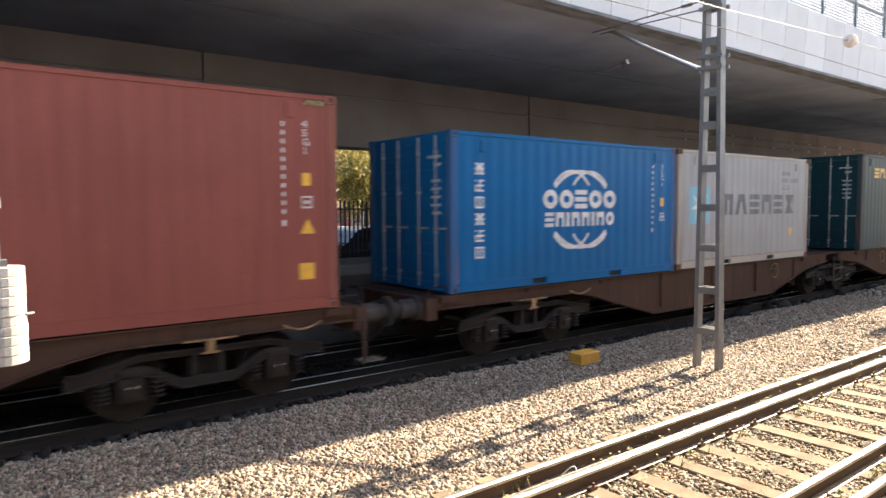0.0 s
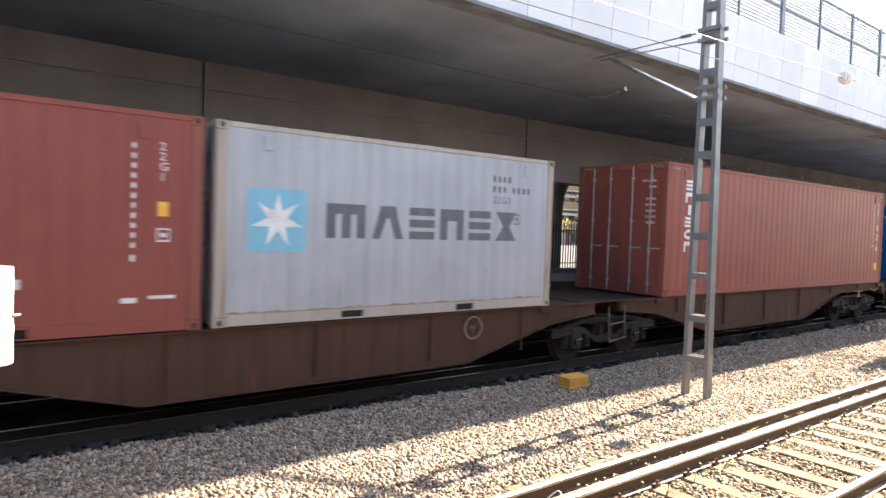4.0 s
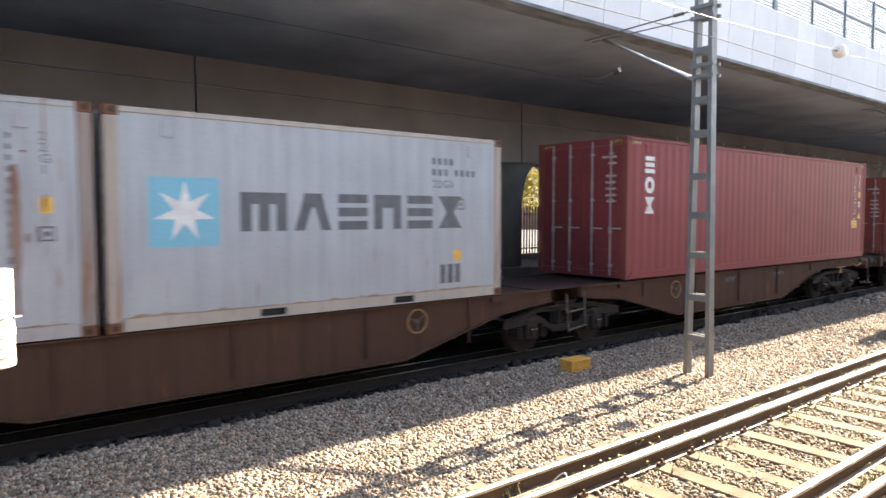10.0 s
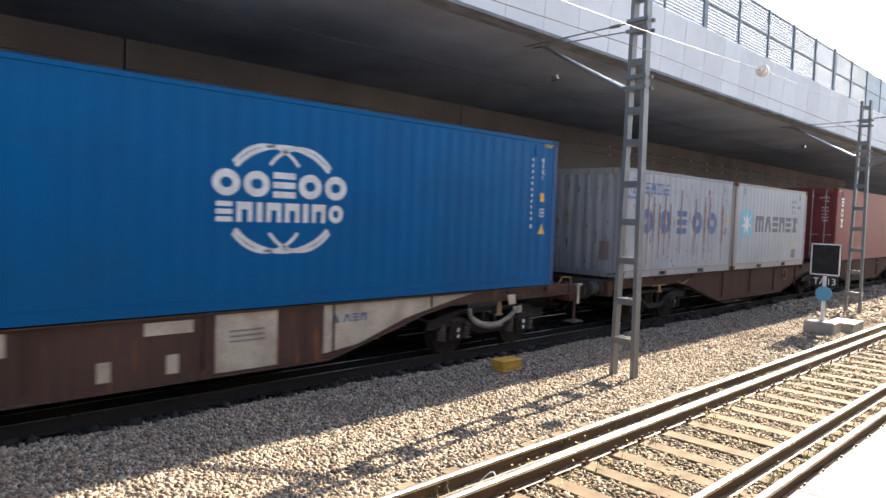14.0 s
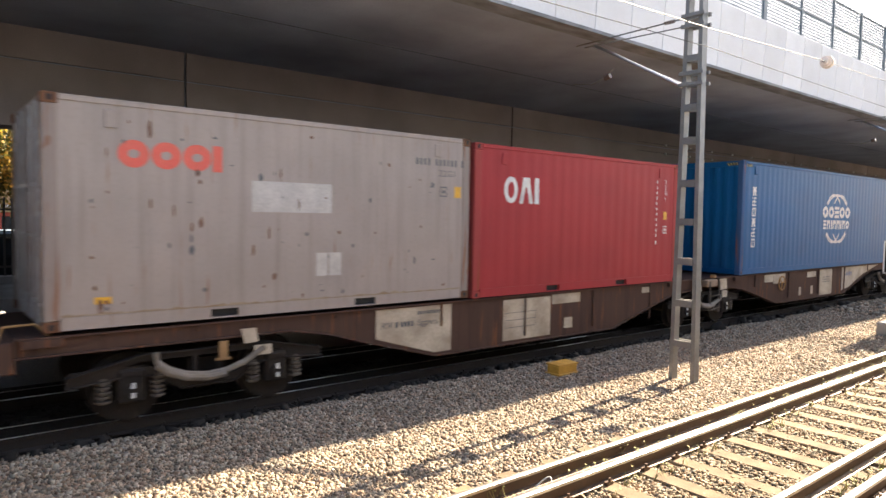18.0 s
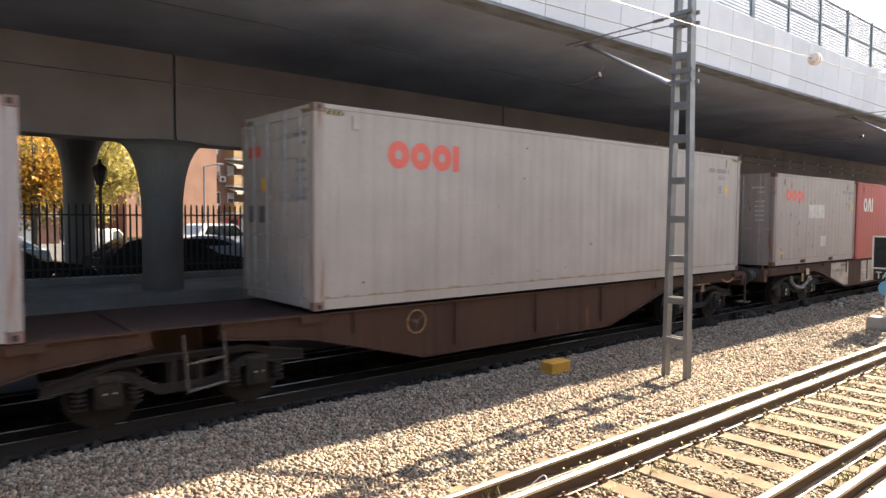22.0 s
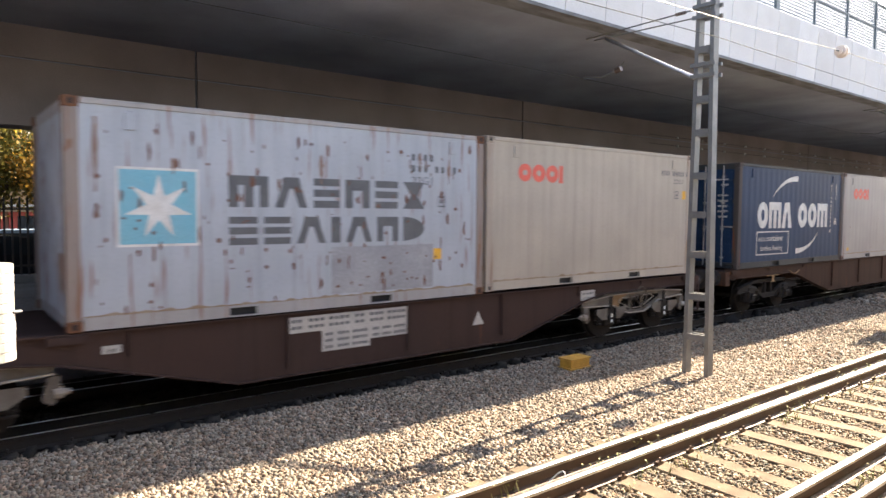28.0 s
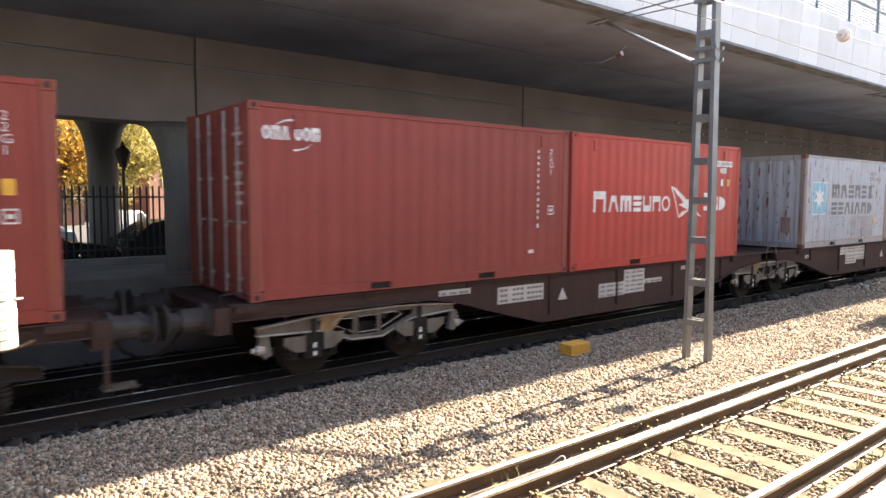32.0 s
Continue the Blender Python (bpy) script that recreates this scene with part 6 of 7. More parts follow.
# long grey high container
c = coupled(container("clean light grey forty-foot high container with red lettering", L40, HIGH, GREY_HC, True, False, hazard=True, door_text="45G1", casting=PINK_CAST), -89.69, 0.03)
flower_mark(c, 1.24, 2.05, 1.42, 0.42)
level_code(c, L40, HIGH, LETTER_DARK, L40 - 1.55, "45G1")
part("door_emblem", boxes((0.025, 0.0282, 1.75, 2.2, 2.25, 2.42)), LETTER_RED, c, "red emblem on the door")
part("door_sticker", boxes((0.025, 0.0282, 1.55, 1.72, 1.70, 1.92)), STICKER, c, "orange sticker on the door")
for y in (1.62, 1.98):
    part("door_plate", boxes((0.025, 0.0282, y, y + 0.22, 1.22, 1.48)), LETTER_DARK, c, "dark plate on the door")
for k in range(3):
    part("door_plate", boxes((0.025, 0.0282, 0.62 - 0.14 * k, 0.70 - 0.14 * k, 1.60, 1.86)), STEEL_BAR, c, "grey plate on the door")
scuffs(c, L40, HIGH, 26, 4, RUST, 0.05)
# pinkish grey and navy containers
c = coupled(container("light grey container with red lettering and a clean patch", L20, STD, GREY_B, casting=PINK_CAST), -99.18)
flower_mark(c, 0.76, 1.82, 1.15, 0.33)
level_code(c, L20, STD, LETTER_DARK, L20 - 1.15)
decal("clean_patch", flat_rect(bmesh.new(), 3.79, 4.30, 0.38, 0.77), CLEANED, c, "lighter patch")
scuffs(c, L20, STD, 30, 6, RUST, 0.055)
decal("yellow_mark", flat_rect(bmesh.new(), 0.38, 0.52, 0.26, 0.35), STICKER, c)
decal("yellow_mark", flat_rect(bmesh.new(), 5.13, 5.22, 0.29, 0.48), STICKER, c)
c = coupled(container("navy container with white lettering and curved strokes", L20, STD, NAVY, frame_mat=NAVY_FRAME), -105.32)
swoosh_mark(c, 0.97, 5.04, 0.99, 1.66)
bm = bmesh.new()
for r in ((0.95, 2.69, 0.31, 0.335), (0.95, 2.69, 0.885, 0.91), (0.95, 0.98, 0.335, 0.885), (2.66, 2.69, 0.335, 0.885)):
    flat_rect(bm, *r)
flat_text(bm, "eco container", 1.06, 0.66, 0.16, wide=1.05)
flat_text(bm, "bamboo flooring", 1.16, 0.42, 0.13, wide=0.98)
decal("eco_label", bm, LETTER_WHITE, c, "white framed lettering")
upright_code(c, L20, STD, LETTER_WHITE, sticker=False)
# beige and rusty pale blue containers
c = coupled(container("beige container with red lettering", L20, STD, BEIGE, frame_mat=BEIGE), -113.47, 0.03)
flower_mark(c, 0.73, 1.86, 1.14, 0.31)
level_code(c, L20, STD, LETTER_DARK, L20 - 1.1)
c = coupled(container("pale blue container with a star emblem and many rust scars", L20, STD, PALE_BLUE, False, frame_mat=WORN_FRAME, casting=RUST, post_mat=RUST_POST), -119.59)
mark_star(c, 0.55, 0.86, 0.96, [(1.81, 4.85, 1.40, 1.80, M6), (1.81, 4.85, 0.92, 1.28, "bbtitad")], rim=True)
level_code(c, L20, STD, LETTER_DARK, rows=3)
decal("repainted_patch", flat_rect(bmesh.new(), 3.25, 5.02, 0.20, 0.86), mat("grey_patch_paint", (0.33, 0.33, 0.35), 0.7, 0, (0.26, 0.26, 0.28), 2, 30, 0.0), c, "greyer repainted patch")
rust_scars(c, L20, STD, 160, 5, SCAR_INK)
end_scars(c, STD, 70, 21, SCAR_INK)
rust_runs(c, (0.4, 1.2, 3.1, 4.9, 5.5), 2.3, 1.6, 15, RUN_INK, 0.06)
# vivid red and dull red containers
DEEP = 0.005
c = coupled(container("vivid red container with white lettering and a flag mark", L20, STD, VIVID_RED), -129.14)
bm = shape(bmesh.new(), "a", 0.65, 1.02, 1.10, 1.50, 0.17)
shape_row(bm, 1.10, 3.19, 1.10, 1.42, "tcbvar", 0.2, 0.17)
shape(bm, "b", 4.52, 4.78, 1.10, 1.50), shape_row(bm, 4.86, 5.45, 1.10, 1.42, "vd", 0.2, 0.17)
decal("lettering", bm, LETTER_WHITE, c, "white letter block")
bm = flat(bmesh.new(), ((3.22, 1.63), (3.35, 1.61), (3.82, 1.35), (4.04, 1.35), (3.72, 1.27)))
flat(bm, ((3.51, 1.24), (3.88, 1.32), (4.38, 0.99), (4.47, 0.95), (3.95, 1.10)))
flat(bm, ((3.22, 1.63), (3.26, 1.63), (3.57, 0.95), (3.53, 0.95)))
flat(bm, ((3.53, 0.95), (3.63, 1.08), (3.95, 1.13), (3.67, 0.99)))
scuffs(c, L20, STD, 22, 31, RUST, 0.06)
decal("flag_mark", bm, LETTER_WHITE, c, "white waving flag mark")
bm = flat_rect(bmesh.new(), 4.86, 5.72, 2.11, 2.24)
flat_rect(bm, 5.20, 5.46, 1.96, 2.08)
flat_rect(bm, 5.22, 5.32, 1.66, 1.82)
decal("white_plate", bm, LETTER_WHITE, c, "white marking plate")
bm = flat_text(bmesh.new(), "22G1", 5.215, 1.98, 0.085)
blocks(bm, 4.90, 5.68, 2.135, 2.215, [1, 1, 1, 1, -0.6, 1, 1, 1, 1, 1, 1, -0.5, 1], 0.9)
decal("plate_lettering", painted_on(bm, lift=0.0055), LETTER_DARK, c, on=False)
decal("sticker", flat_rect(bmesh.new(), 5.50, 5.60, 1.66, 1.82), STICKER, c, "small yellow sticker")
c = coupled(container("dull red container with a small white mark and closed doors", L20, STD, DULL_RED), -135.28)
swoosh_mark(c, 0.19, 1.01, 2.11, 2.29)
upright_code(c, L20, STD, LETTER_WHITE, n=12, sticker=False)
scuffs(c, L20, STD, 16, 20, RUST, 0.06)
decal("small_plate", flat_rect(bmesh.new(), 5.05, 5.18, 0.40, 0.46), LETTER_WHITE, c)
for k, (ob, x) in enumerate(TRAIN):
    if ob["label"].startswith(("faded white", "white", "light grey", "clean light grey", "beige", "pale blue")):
        foot_grime(ob, L40 if "forty" in ob["label"] else L20, 50 + k, GRIME_INK)
# brown-red container at the tail
c = coupled(container("brown-red container with white characters at its end", L20, STD, BROWN_RED), -143.44)
upright_code(c, L20, STD, LETTER_WHITE)


# ---- container wagons ----
AXLES = []   # wheelsets, which roll


def truss_frames(b, x):
    """Pale pressed side frames with three openings, flanged edges, spring cowls and end bolts."""
    upper = [(-1.70, 0.82), (-0.85, 0.90), (-0.42, 0.905), (0.42, 0.91), (0.85, 0.90), (1.62, 0.84)]
    lower = [(-1.70, 0.72), (-0.78, 0.69), (-0.28, 0.50), (0.24, 0.49), (0.78, 0.70), (1.62, 0.745)]
    holes = [[(-0.60, 0.755), (-0.24, 0.60), (-0.24, 0.81), (-0.50, 0.82)], [(-0.16, 0.59), (0.16, 0.59), (0.16, 0.82), (-0.16, 0.82)], [(0.24, 0.62), (0.60, 0.78), (0.50, 0.83), (0.24, 0.83)]]

    def edge(bm, line, y0, y1, t=0.018):
        for (u0, v0), (u1, v1) in zip(line, line[1:]):
            prism(bm, [(x + u0, v0 - t / 2), (x + u1, v1 - t / 2), (x + u1, v1 + t / 2), (x + u0, v0 + t / 2)], "y", y0, y1)

    for y in (0.10, 2.24):
        bm = bmesh.new()
        for a, c in zip(zip(upper, upper[1:]), zip(lower, lower[1:])):
            (u0, t0), (u1, t1) = a
            (w0, l0), (w1, l1) = c
            if -0.9 < u0 < 0.8 and -0.9 < (u0 + u1) / 2 < 0.9:      # bays round the openings: chords and posts
                prism(bm, [(x + w0, l0), (x + w1, l1), (x + w1, l1 + 0.055), (x + w0, l0 + 0.055)], "y", y - 0.012, y + 0.012)
                prism(bm, [(x + u0, t0 - 0.075), (x + u1, t1 - 0.075), (x + u1, t1), (x + u0, t0)], "y", y - 0.010, y + 0.014)
            else:
                prism(bm, [(x + w0, l0), (x + w1, l1), (x + u1, t1), (x + u0, t0)], "y", y - 0.012, y + 0.012)
        for u in (-0.20, 0.20):
            box(bm, x + u - 0.035, x + u + 0.035, y - 0.008, y + 0.016, 0.53, 0.87)
        fr = part("side_frame", bm, FRAME_PALE, b, "pale dusty pressed side frame")
        if y > 1:
            continue
        bm = bmesh.new()
        edge(bm, upper, y - 0.06, y + 0.05)
        edge(bm, lower, y - 0.06, y + 0.05)
        part("flange", bm, WAGON_GREY, fr)
        bm = bmesh.new()
        for h in holes:
            edge(bm, h + h[:1], y - 0.03, y - 0.013, 0.012)
        part("opening_rim", bm, WAGON_GREY, fr)
        for wx in (-0.9, 0.9):
            for q in (-1, 1):
                u = x + wx + q * 0.30
                part("spring_cowl", prism(bmesh.new(), [(u - 0.16, 0.66), (u + 0.16, 0.66), (u + 0.16 if q < 0 else u - 0.02, 0.44), (u + 0.02 if q < 0 else u - 0.16, 0.44), (u - 0.16, 0.56)] if q < 0 else [(u - 0.16, 0.66), (u + 0.16, 0.66), (u + 0.16, 0.56), (u - 0.02, 0.44), (u - 0.16, 0.44)], "y", y - 0.10, y - 0.085), FRAME_PALE, fr, "pale spring cowl")
            part("strap", boxes((x + wx - 0.035, x + wx + 0.035, y - 0.085, y - 0.062, 0.62, 0.88)), BOGIE, fr, "dark upright strap")
        for q in (-1, 1):
            tip = x + q * 1.66
            part("end_bracket", prism(bmesh.new(), [(tip - 0.10 * q, 0.72), (tip + 0.02 * q, 0.72), (tip + 0.02 * q, 0.50), (tip - 0.06 * q, 0.40), (tip - 0.16 * q, 0.46)], "y", y - 0.05, y + 0.03), FRAME_PALE, fr)
            part("end_bolt", rods(((tip - 0.05, y - 0.02, 0.53), (tip + 0.05, y - 0.02, 0.53), 0.065), ((tip + q * 0.05, y - 0.02, 0.53), (tip + q * 0.12, y - 0.02, 0.53), 0.035), seg=10), WAGON_GREY, fr)
        part("rust_patch", prism(bmesh.new(), [(x - 0.78, 0.70), (x - 0.60, 0.64), (x - 0.42, 0.84), (x - 0.30, 0.88), (x - 0.75, 0.89)], "y", y - 0.016, y - 0.0125), OCHRE, fr, "ochre rust stain")


def bogie(parent, x, frame_mat, pale):
    """A two-axle bogie: side frames, axle boxes with springs, wheels."""
    b = part("bogie", boxes((x - 0.20, x + 0.20, 0.25, 2.18, 0.42, 0.70)), BOGIE, parent, "grimy cast bogie")
    top = [(-1.58, 0.66), (-1.0, 0.79), (-0.8, 0.84), (0.8, 0.84), (1.0, 0.79), (1.58, 0.68)]
    low = [(-1.58, 0.56), (-0.95, 0.62), (-0.68, 0.60), (-0.34, 0.40), (0.34, 0.40), (0.68, 0.60), (0.95, 0.62), (1.58, 0.58)]

    def band(bm, line, below, y0, y1):
        for (u0, v0), (u1, v1) in zip(line, line[1:]):
            prism(bm, [(x + u0, v0 - below), (x + u1, v1 - below), (x + u1, v1), (x + u0, v0)], "y", y0, y1)

    if frame_mat == WAGON_GREY:
        truss_frames(b, x)
    for y in (0.10, 2.24) if frame_mat != WAGON_GREY else ():
        bm = bmesh.new()
        band(bm, top, 0.07, y - 0.02, y + 0.04)
        band(bm, [(u, v + 0.10) for u, v in low], 0.10, y - 0.02, y + 0.04)
        for u in (-0.16, 0.16):
            box(bm, x + u - 0.03, x + u + 0.03, y - 0.02, y + 0.04, 0.48, 0.80)
        for u in (-1, 1):
            box(bm, x + u * 1.15 - 0.4, x + u * 1.15 + 0.4, y - 0.015, y + 0.035, 0.62, 0.72)
        fr = part("side_frame", bm, BOGIE_DUSTY if frame_mat == WAGON_GREY else frame_mat, b)
        if y < 1:
            bm = bmesh.new()
            band(bm, [(u, v + 0.012) for u, v in top], 0.014, y - 0.06, y + 0.06)
            band(bm, low, 0.014, y - 0.06, y + 0.06)
            part("flange", bm, frame_mat, fr)
    for y in (0.10, 2.24):
        for wx in (-0.9, 0.9):
            ab = part("axle_box", boxes((x + wx - 0.15, x + wx + 0.15, y - 0.06, y + 0.10, 0.30, 0.70), bevel=0.03), BOGIE, b)
            if y < 1:
                part("axle_cover", rods(((x + wx, y - 0.10, 0.46), (x + wx, y - 0.06, 0.46), 0.085), seg=14), BOGIE, ab)
                if not pale:
                    for q in (-0.05, 0.05):
                        # made-up bright stubs stand in for glints on the axle cover
                        part("axle_glint", rods(((x + wx + q, y - 0.115, 0.50), (x + wx + q, y - 0.10, 0.50), 0.014), seg=6), TUBE, ab, "bright steel stub for a glint")
                if pale:
                    for z0, z1 in ((0.37, 0.43), (0.48, 0.55)):
                        part("white_mark", boxes((x + wx - 0.02, x + wx + 0.02, y - 0.106, y - 0.101, z0, z1)), WHITE, ab)
            for s in (-0.30, 0.30):
                bm = bmesh.new()
                for k in range(5):
                    rod(bm, (x + wx + s, y + 0.01, 0.34 + 0.055 * k), (x + wx + s, y + 0.01, 0.365 + 0.055 * k), 0.085, 10)
                rod(bm, (x + wx + s, y + 0.01, 0.32), (x + wx + s, y + 0.01, 0.62), 0.05, 8)
                part("spring", bm, BOGIE_DUSTY if pale and frame_mat != WAGON_GREY else BOGIE, b)
    for wx in (-0.9, 0.9):
        ws = part("wheelset", rods(((0, 0.2, 0), (0, 2.14, 0), 0.075), seg=10), BOGIE, parent, "axle with two wheels")
        ws.location = (x + wx, 0, 0.46)
        AXLES.append(ws)
        for y, s in ((0.27, 1), (2.07, -1)):
            bm = bmesh.new()
            rod(bm, (0, y, 0), (0, y + s * 0.10, 0), 0.415, 28)
            rod(bm, (0, y + s * 0.10, 0), (0, y + s * 0.13, 0), 0.445, 28)
            rod(bm, (0, y - s * 0.02, 0), (0, y, 0), 0.14, 16)
            part("wheel", bm, BOGIE, ws)
    return b


def sill_outline(x0, x1, joint_left, joint_right, rear, fore):
    """The fish-bellied side of a platform; over an end bogie it stays shallow for longer. rear, fore: how much longer."""
    T, S, D = 1.15, 0.97, 0.33
    joint, end = [(0.5, 0.92), (1.2, 0.85), (1.65, 0.74), (3.25, D)], [(3.6, S), (4.2, 0.86), (4.8, 0.68), (6.1, D)]
    rise = joint if joint_left else [(u + rear, v) for u, v in end]
    fall = joint if joint_right else [(u + fore, v) for u, v in end]
    pts = [(x0, T), (x0, S)] + [(x0 + u, v) for u, v in rise] + [(x1 - u, v) for u, v in fall[::-1]]
    pts += [(x1, S), (x1, T)]
    return pts


def hand_wheel(w, x, z, material):
    """A thin spoked brake wheel before the side beam."""
    hub = Vector((x, 0.0, z))
    rim = [hub + Vector((0.18 * math.cos(radians(a)), 0, 0.18 * math.sin(radians(a)))) for a in range(0, 360, 18)]
    o = part("hand_wheel", tube(bmesh.new(), rim + rim[:2], 0.012, 6), material, w, "thin round hand wheel")
    part("spoke", rods(*[(hub, rim[k], 0.007) for k in (2, 9, 15)], seg=6), BOGIE_DUSTY, o)
    part("hub", rods((hub + Vector((0, -0.015, 0)), hub + Vector((0, 0.06, 0)), 0.03)), BOGIE_DUSTY, o)


def wagon(label, spans, material, style):
    """An articulated container wagon of two platforms. spans: the x of each platform's load; style: brown, cream or grey."""
    (a0, a1), (b0, b1) = spans      # rear platform, then front
    rear, fore = 0.46, 0.84 if style == "cream" else 0.46      # the frame runs on past its load
    base = a0 - rear
    w = thing("container_wagon", label, "wagon", (0, FACE_Y, 0), "container wagons")
    pale = style == "grey"
    fm = WAGON_GREY if pale else BOGIE
    mid = (a1 + b0) / 2 - base
    ends = [(0.0, mid - 0.42, False, True), (mid + 0.42, b1 - base + fore, True, False)]
    for (x0, x1, jl, jr), (l0, l1) in zip(ends, spans):
        x0_, x1_ = x0 + (0.2 if not jl else 0), x1 - (0.2 if not jr else 0)
        prof = sill_outline(x0_, x1_, jl, jr, rear - 0.9, fore - 0.9)
        for y in (0.06, 2.30):
            s = part("side_sill", prism(bmesh.new(), prof, "y", y, y + 0.08), material, w, "fish-bellied steel side beam")
            if y < 1:
                part("top_flange", boxes((x0_, x1_, y - 0.05, y + 0.13, 1.150, 1.170)), material, s)
                bm = bmesh.new()
                low = prof[1:-1]
                for (u0, v0), (u1, v1) in zip(low, low[1:]):
                    prism(bm, [(u0, v0 - 0.018), (u1, v1 - 0.018), (u1, v1 - 0.001), (u0, v0 - 0.001)], "y", y - 0.05, y + 0.13)
                part("bottom_flange", bm, material, s)
                n = 7
                for k in range(1, n):
                    xx = x0_ + (x1_ - x0_) * k / n
                    under = max(v for (u0, v), (u1, v1) in zip(low, low[1:]) if min(u0, u1) <= xx + 0.2 and max(u0, u1) >= xx - 0.2)
                    part("stiffener", boxes((xx - 0.012, xx + 0.012, y - 0.035, y - 0.001, under + 0.1, 1.149)), material, s)
        for k in range(9):
            xx = x0_ + 0.1 + (x1_ - x0_ - 0.3) * k / 8
            part("cross_member", boxes((xx, xx + 0.14, 0.145, 2.295, 0.95, 1.12)), material, w)
        part("centre_sill", boxes((x0_, x1_, 1.02, 1.42, 0.75, 1.10)), material, w)
        part("deck_sheet", boxes((x0_, x1_, 0.15, 2.29, 1.121, 1.145)), WAGON_DARK, w)
        for xx in (l0 - base, l1 - base):
            part("load_pad", boxes((xx - 0.2, xx + 0.2, -0.01, 0.16, 1.06, 1.148)), material, w)
    bogie(w, spans[0][0] - base + 1.8, fm, pale or style == "cream")
    bogie(w, mid, fm, pale or style == "cream")
    bogie(w, spans[1][1] - base - 1.8, fm, pale or style == "cream")
    # joint: pivot block, steps and a handrail
    part("pivot_block", boxes((mid - 0.45, mid + 0.45, 0.7, 1.75, 0.72, 1.12), bevel=0.03), material, w)
    part("joint_plate", boxes((mid - 0.6, mid + 0.6, 0.12, 2.32, 1.147, 1.162)), WAGON_DARK, w)
    if style == "brown":
        part("step_ladder", rods(((mid - 0.02, -0.02, 0.36), (mid - 0.08, -0.02, 1.08), 0.018), ((mid + 0.46, -0.02, 0.42), (mid + 0.42, -0.02, 1.08), 0.018), ((mid - 0.02, -0.02, 0.38), (mid + 0.46, -0.02, 0.44), 0.018), ((mid - 0.05, -0.02, 0.72), (mid + 0.45, -0.02, 0.76), 0.018)), BOGIE_DUSTY, w)
    if style == "grey":
        part("step_ladder", tube(bmesh.new(), [(mid - 0.34, -0.04, 1.12), (mid - 0.30, -0.05, 0.62), (mid - 0.24, -0.05, 0.53), (mid - 0.05, -0.05, 0.50), (mid + 0.12, -0.05, 0.50), (mid + 0.18, -0.05, 0.56), (mid + 0.20, -0.04, 1.12)], 0.016), WAGON_DARK, w, "bent steel step")
        part("step_rail", tube(bmesh.new(), [(mid - 0.30, 0.0, 1.15), (mid - 0.26, -0.02, 1.30), (mid - 0.2, -0.02, 1.33), (mid + 0.12, -0.02, 1.33), (mid + 0.18, -0.02, 1.30), (mid + 0.20, -0.03, 1.12)], 0.017), BOGIE_DUSTY, w, "bent handrail")
    if style == "cream":
        part("step_ladder", rods(((mid + 0.02, -0.05, 0.40), (mid - 0.02, -0.05, 1.10), 0.018), ((mid + 0.44, -0.05, 0.44), (mid + 0.40, -0.05, 1.10), 0.018), ((mid + 0.02, -0.05, 0.42), (mid + 0.44, -0.05, 0.46), 0.018), ((mid, -0.05, 0.74), (mid + 0.43, -0.05, 0.77), 0.018)), BOGIE_DUSTY, w)
        part("tool_box", boxes((mid - 0.12, mid + 0.36, -0.04, 0.115, 0.97, 1.14), bevel=0.02), mat("tan_box_paint", (0.30, 0.22, 0.15), 0.8, 0, (0.18, 0.13, 0.09), 4, 40, 0.2), w, "stained tan box")
        for hx in (mid - 0.42, mid + 0.30):
            part("ochre_block", boxes((hx - 0.06, hx + 0.06, 0.0, 0.12, 1.163, 1.25), bevel=0.02), OCHRE, w)
        for hx in (mid - 0.62, mid + 0.55):
            part("hose_plate", prism(bmesh.new(), [(hx - 0.17, 1.15), (hx + 0.13, 1.15), (hx + 0.17, 0.90), (hx - 0.11, 0.88)], "y", -0.08, -0.055), CREAM, w, "pale grey plate")
        part("lower_plate", boxes((mid + 0.50, mid + 0.74, -0.08, -0.055, 0.70, 0.86)), CREAM, w, "stained cream plate")
        for xb in (mid, spans[0][0] - base + 1.8, spans[1][1] - base - 1.8):
            bm = bmesh.new()
            bow = [(-0.66, 0.88), (-0.64, 0.76), (-0.52, 0.66), (-0.30, 0.575), (-0.05, 0.54), (0.18, 0.56), (0.42, 0.635), (0.60, 0.74), (0.70, 0.80)]
            tube(bm, [(xb + u, -0.03, v) for u, v in bow], 0.04)
            tube(bm, [(xb + u, -0.045, v - 0.03) for u, v in bow[1:6]], 0.048)
            part("brake_hose", bm, HOSE, w, "slack pale hose between the axles")
            if xb != mid:
                part("ochre_bracket", boxes((xb + 0.10, xb + 0.21, -0.03, 0.0, 0.72, 0.93), (xb + 0.06, xb + 0.25, -0.03, 0.0, 0.69, 0.72), bevel=0.004), OCHRE, w, "ochre bracket")
                part("hose_plate", prism(bmesh.new(), [(xb + 0.38, 1.06), (xb + 0.58, 1.06), (xb + 0.62, 0.88), (xb + 0.43, 0.87)], "y", -0.03, -0.012), CREAM, w, "pale grey plate")
                part("lower_plate", boxes((xb + 0.56, xb + 0.80, -0.03, -0.012, 0.70, 0.83)), CREAM, w)
    # ends: buffers, buffer beam, steps, ochre handles
    total = spans[1][1] - base + fore
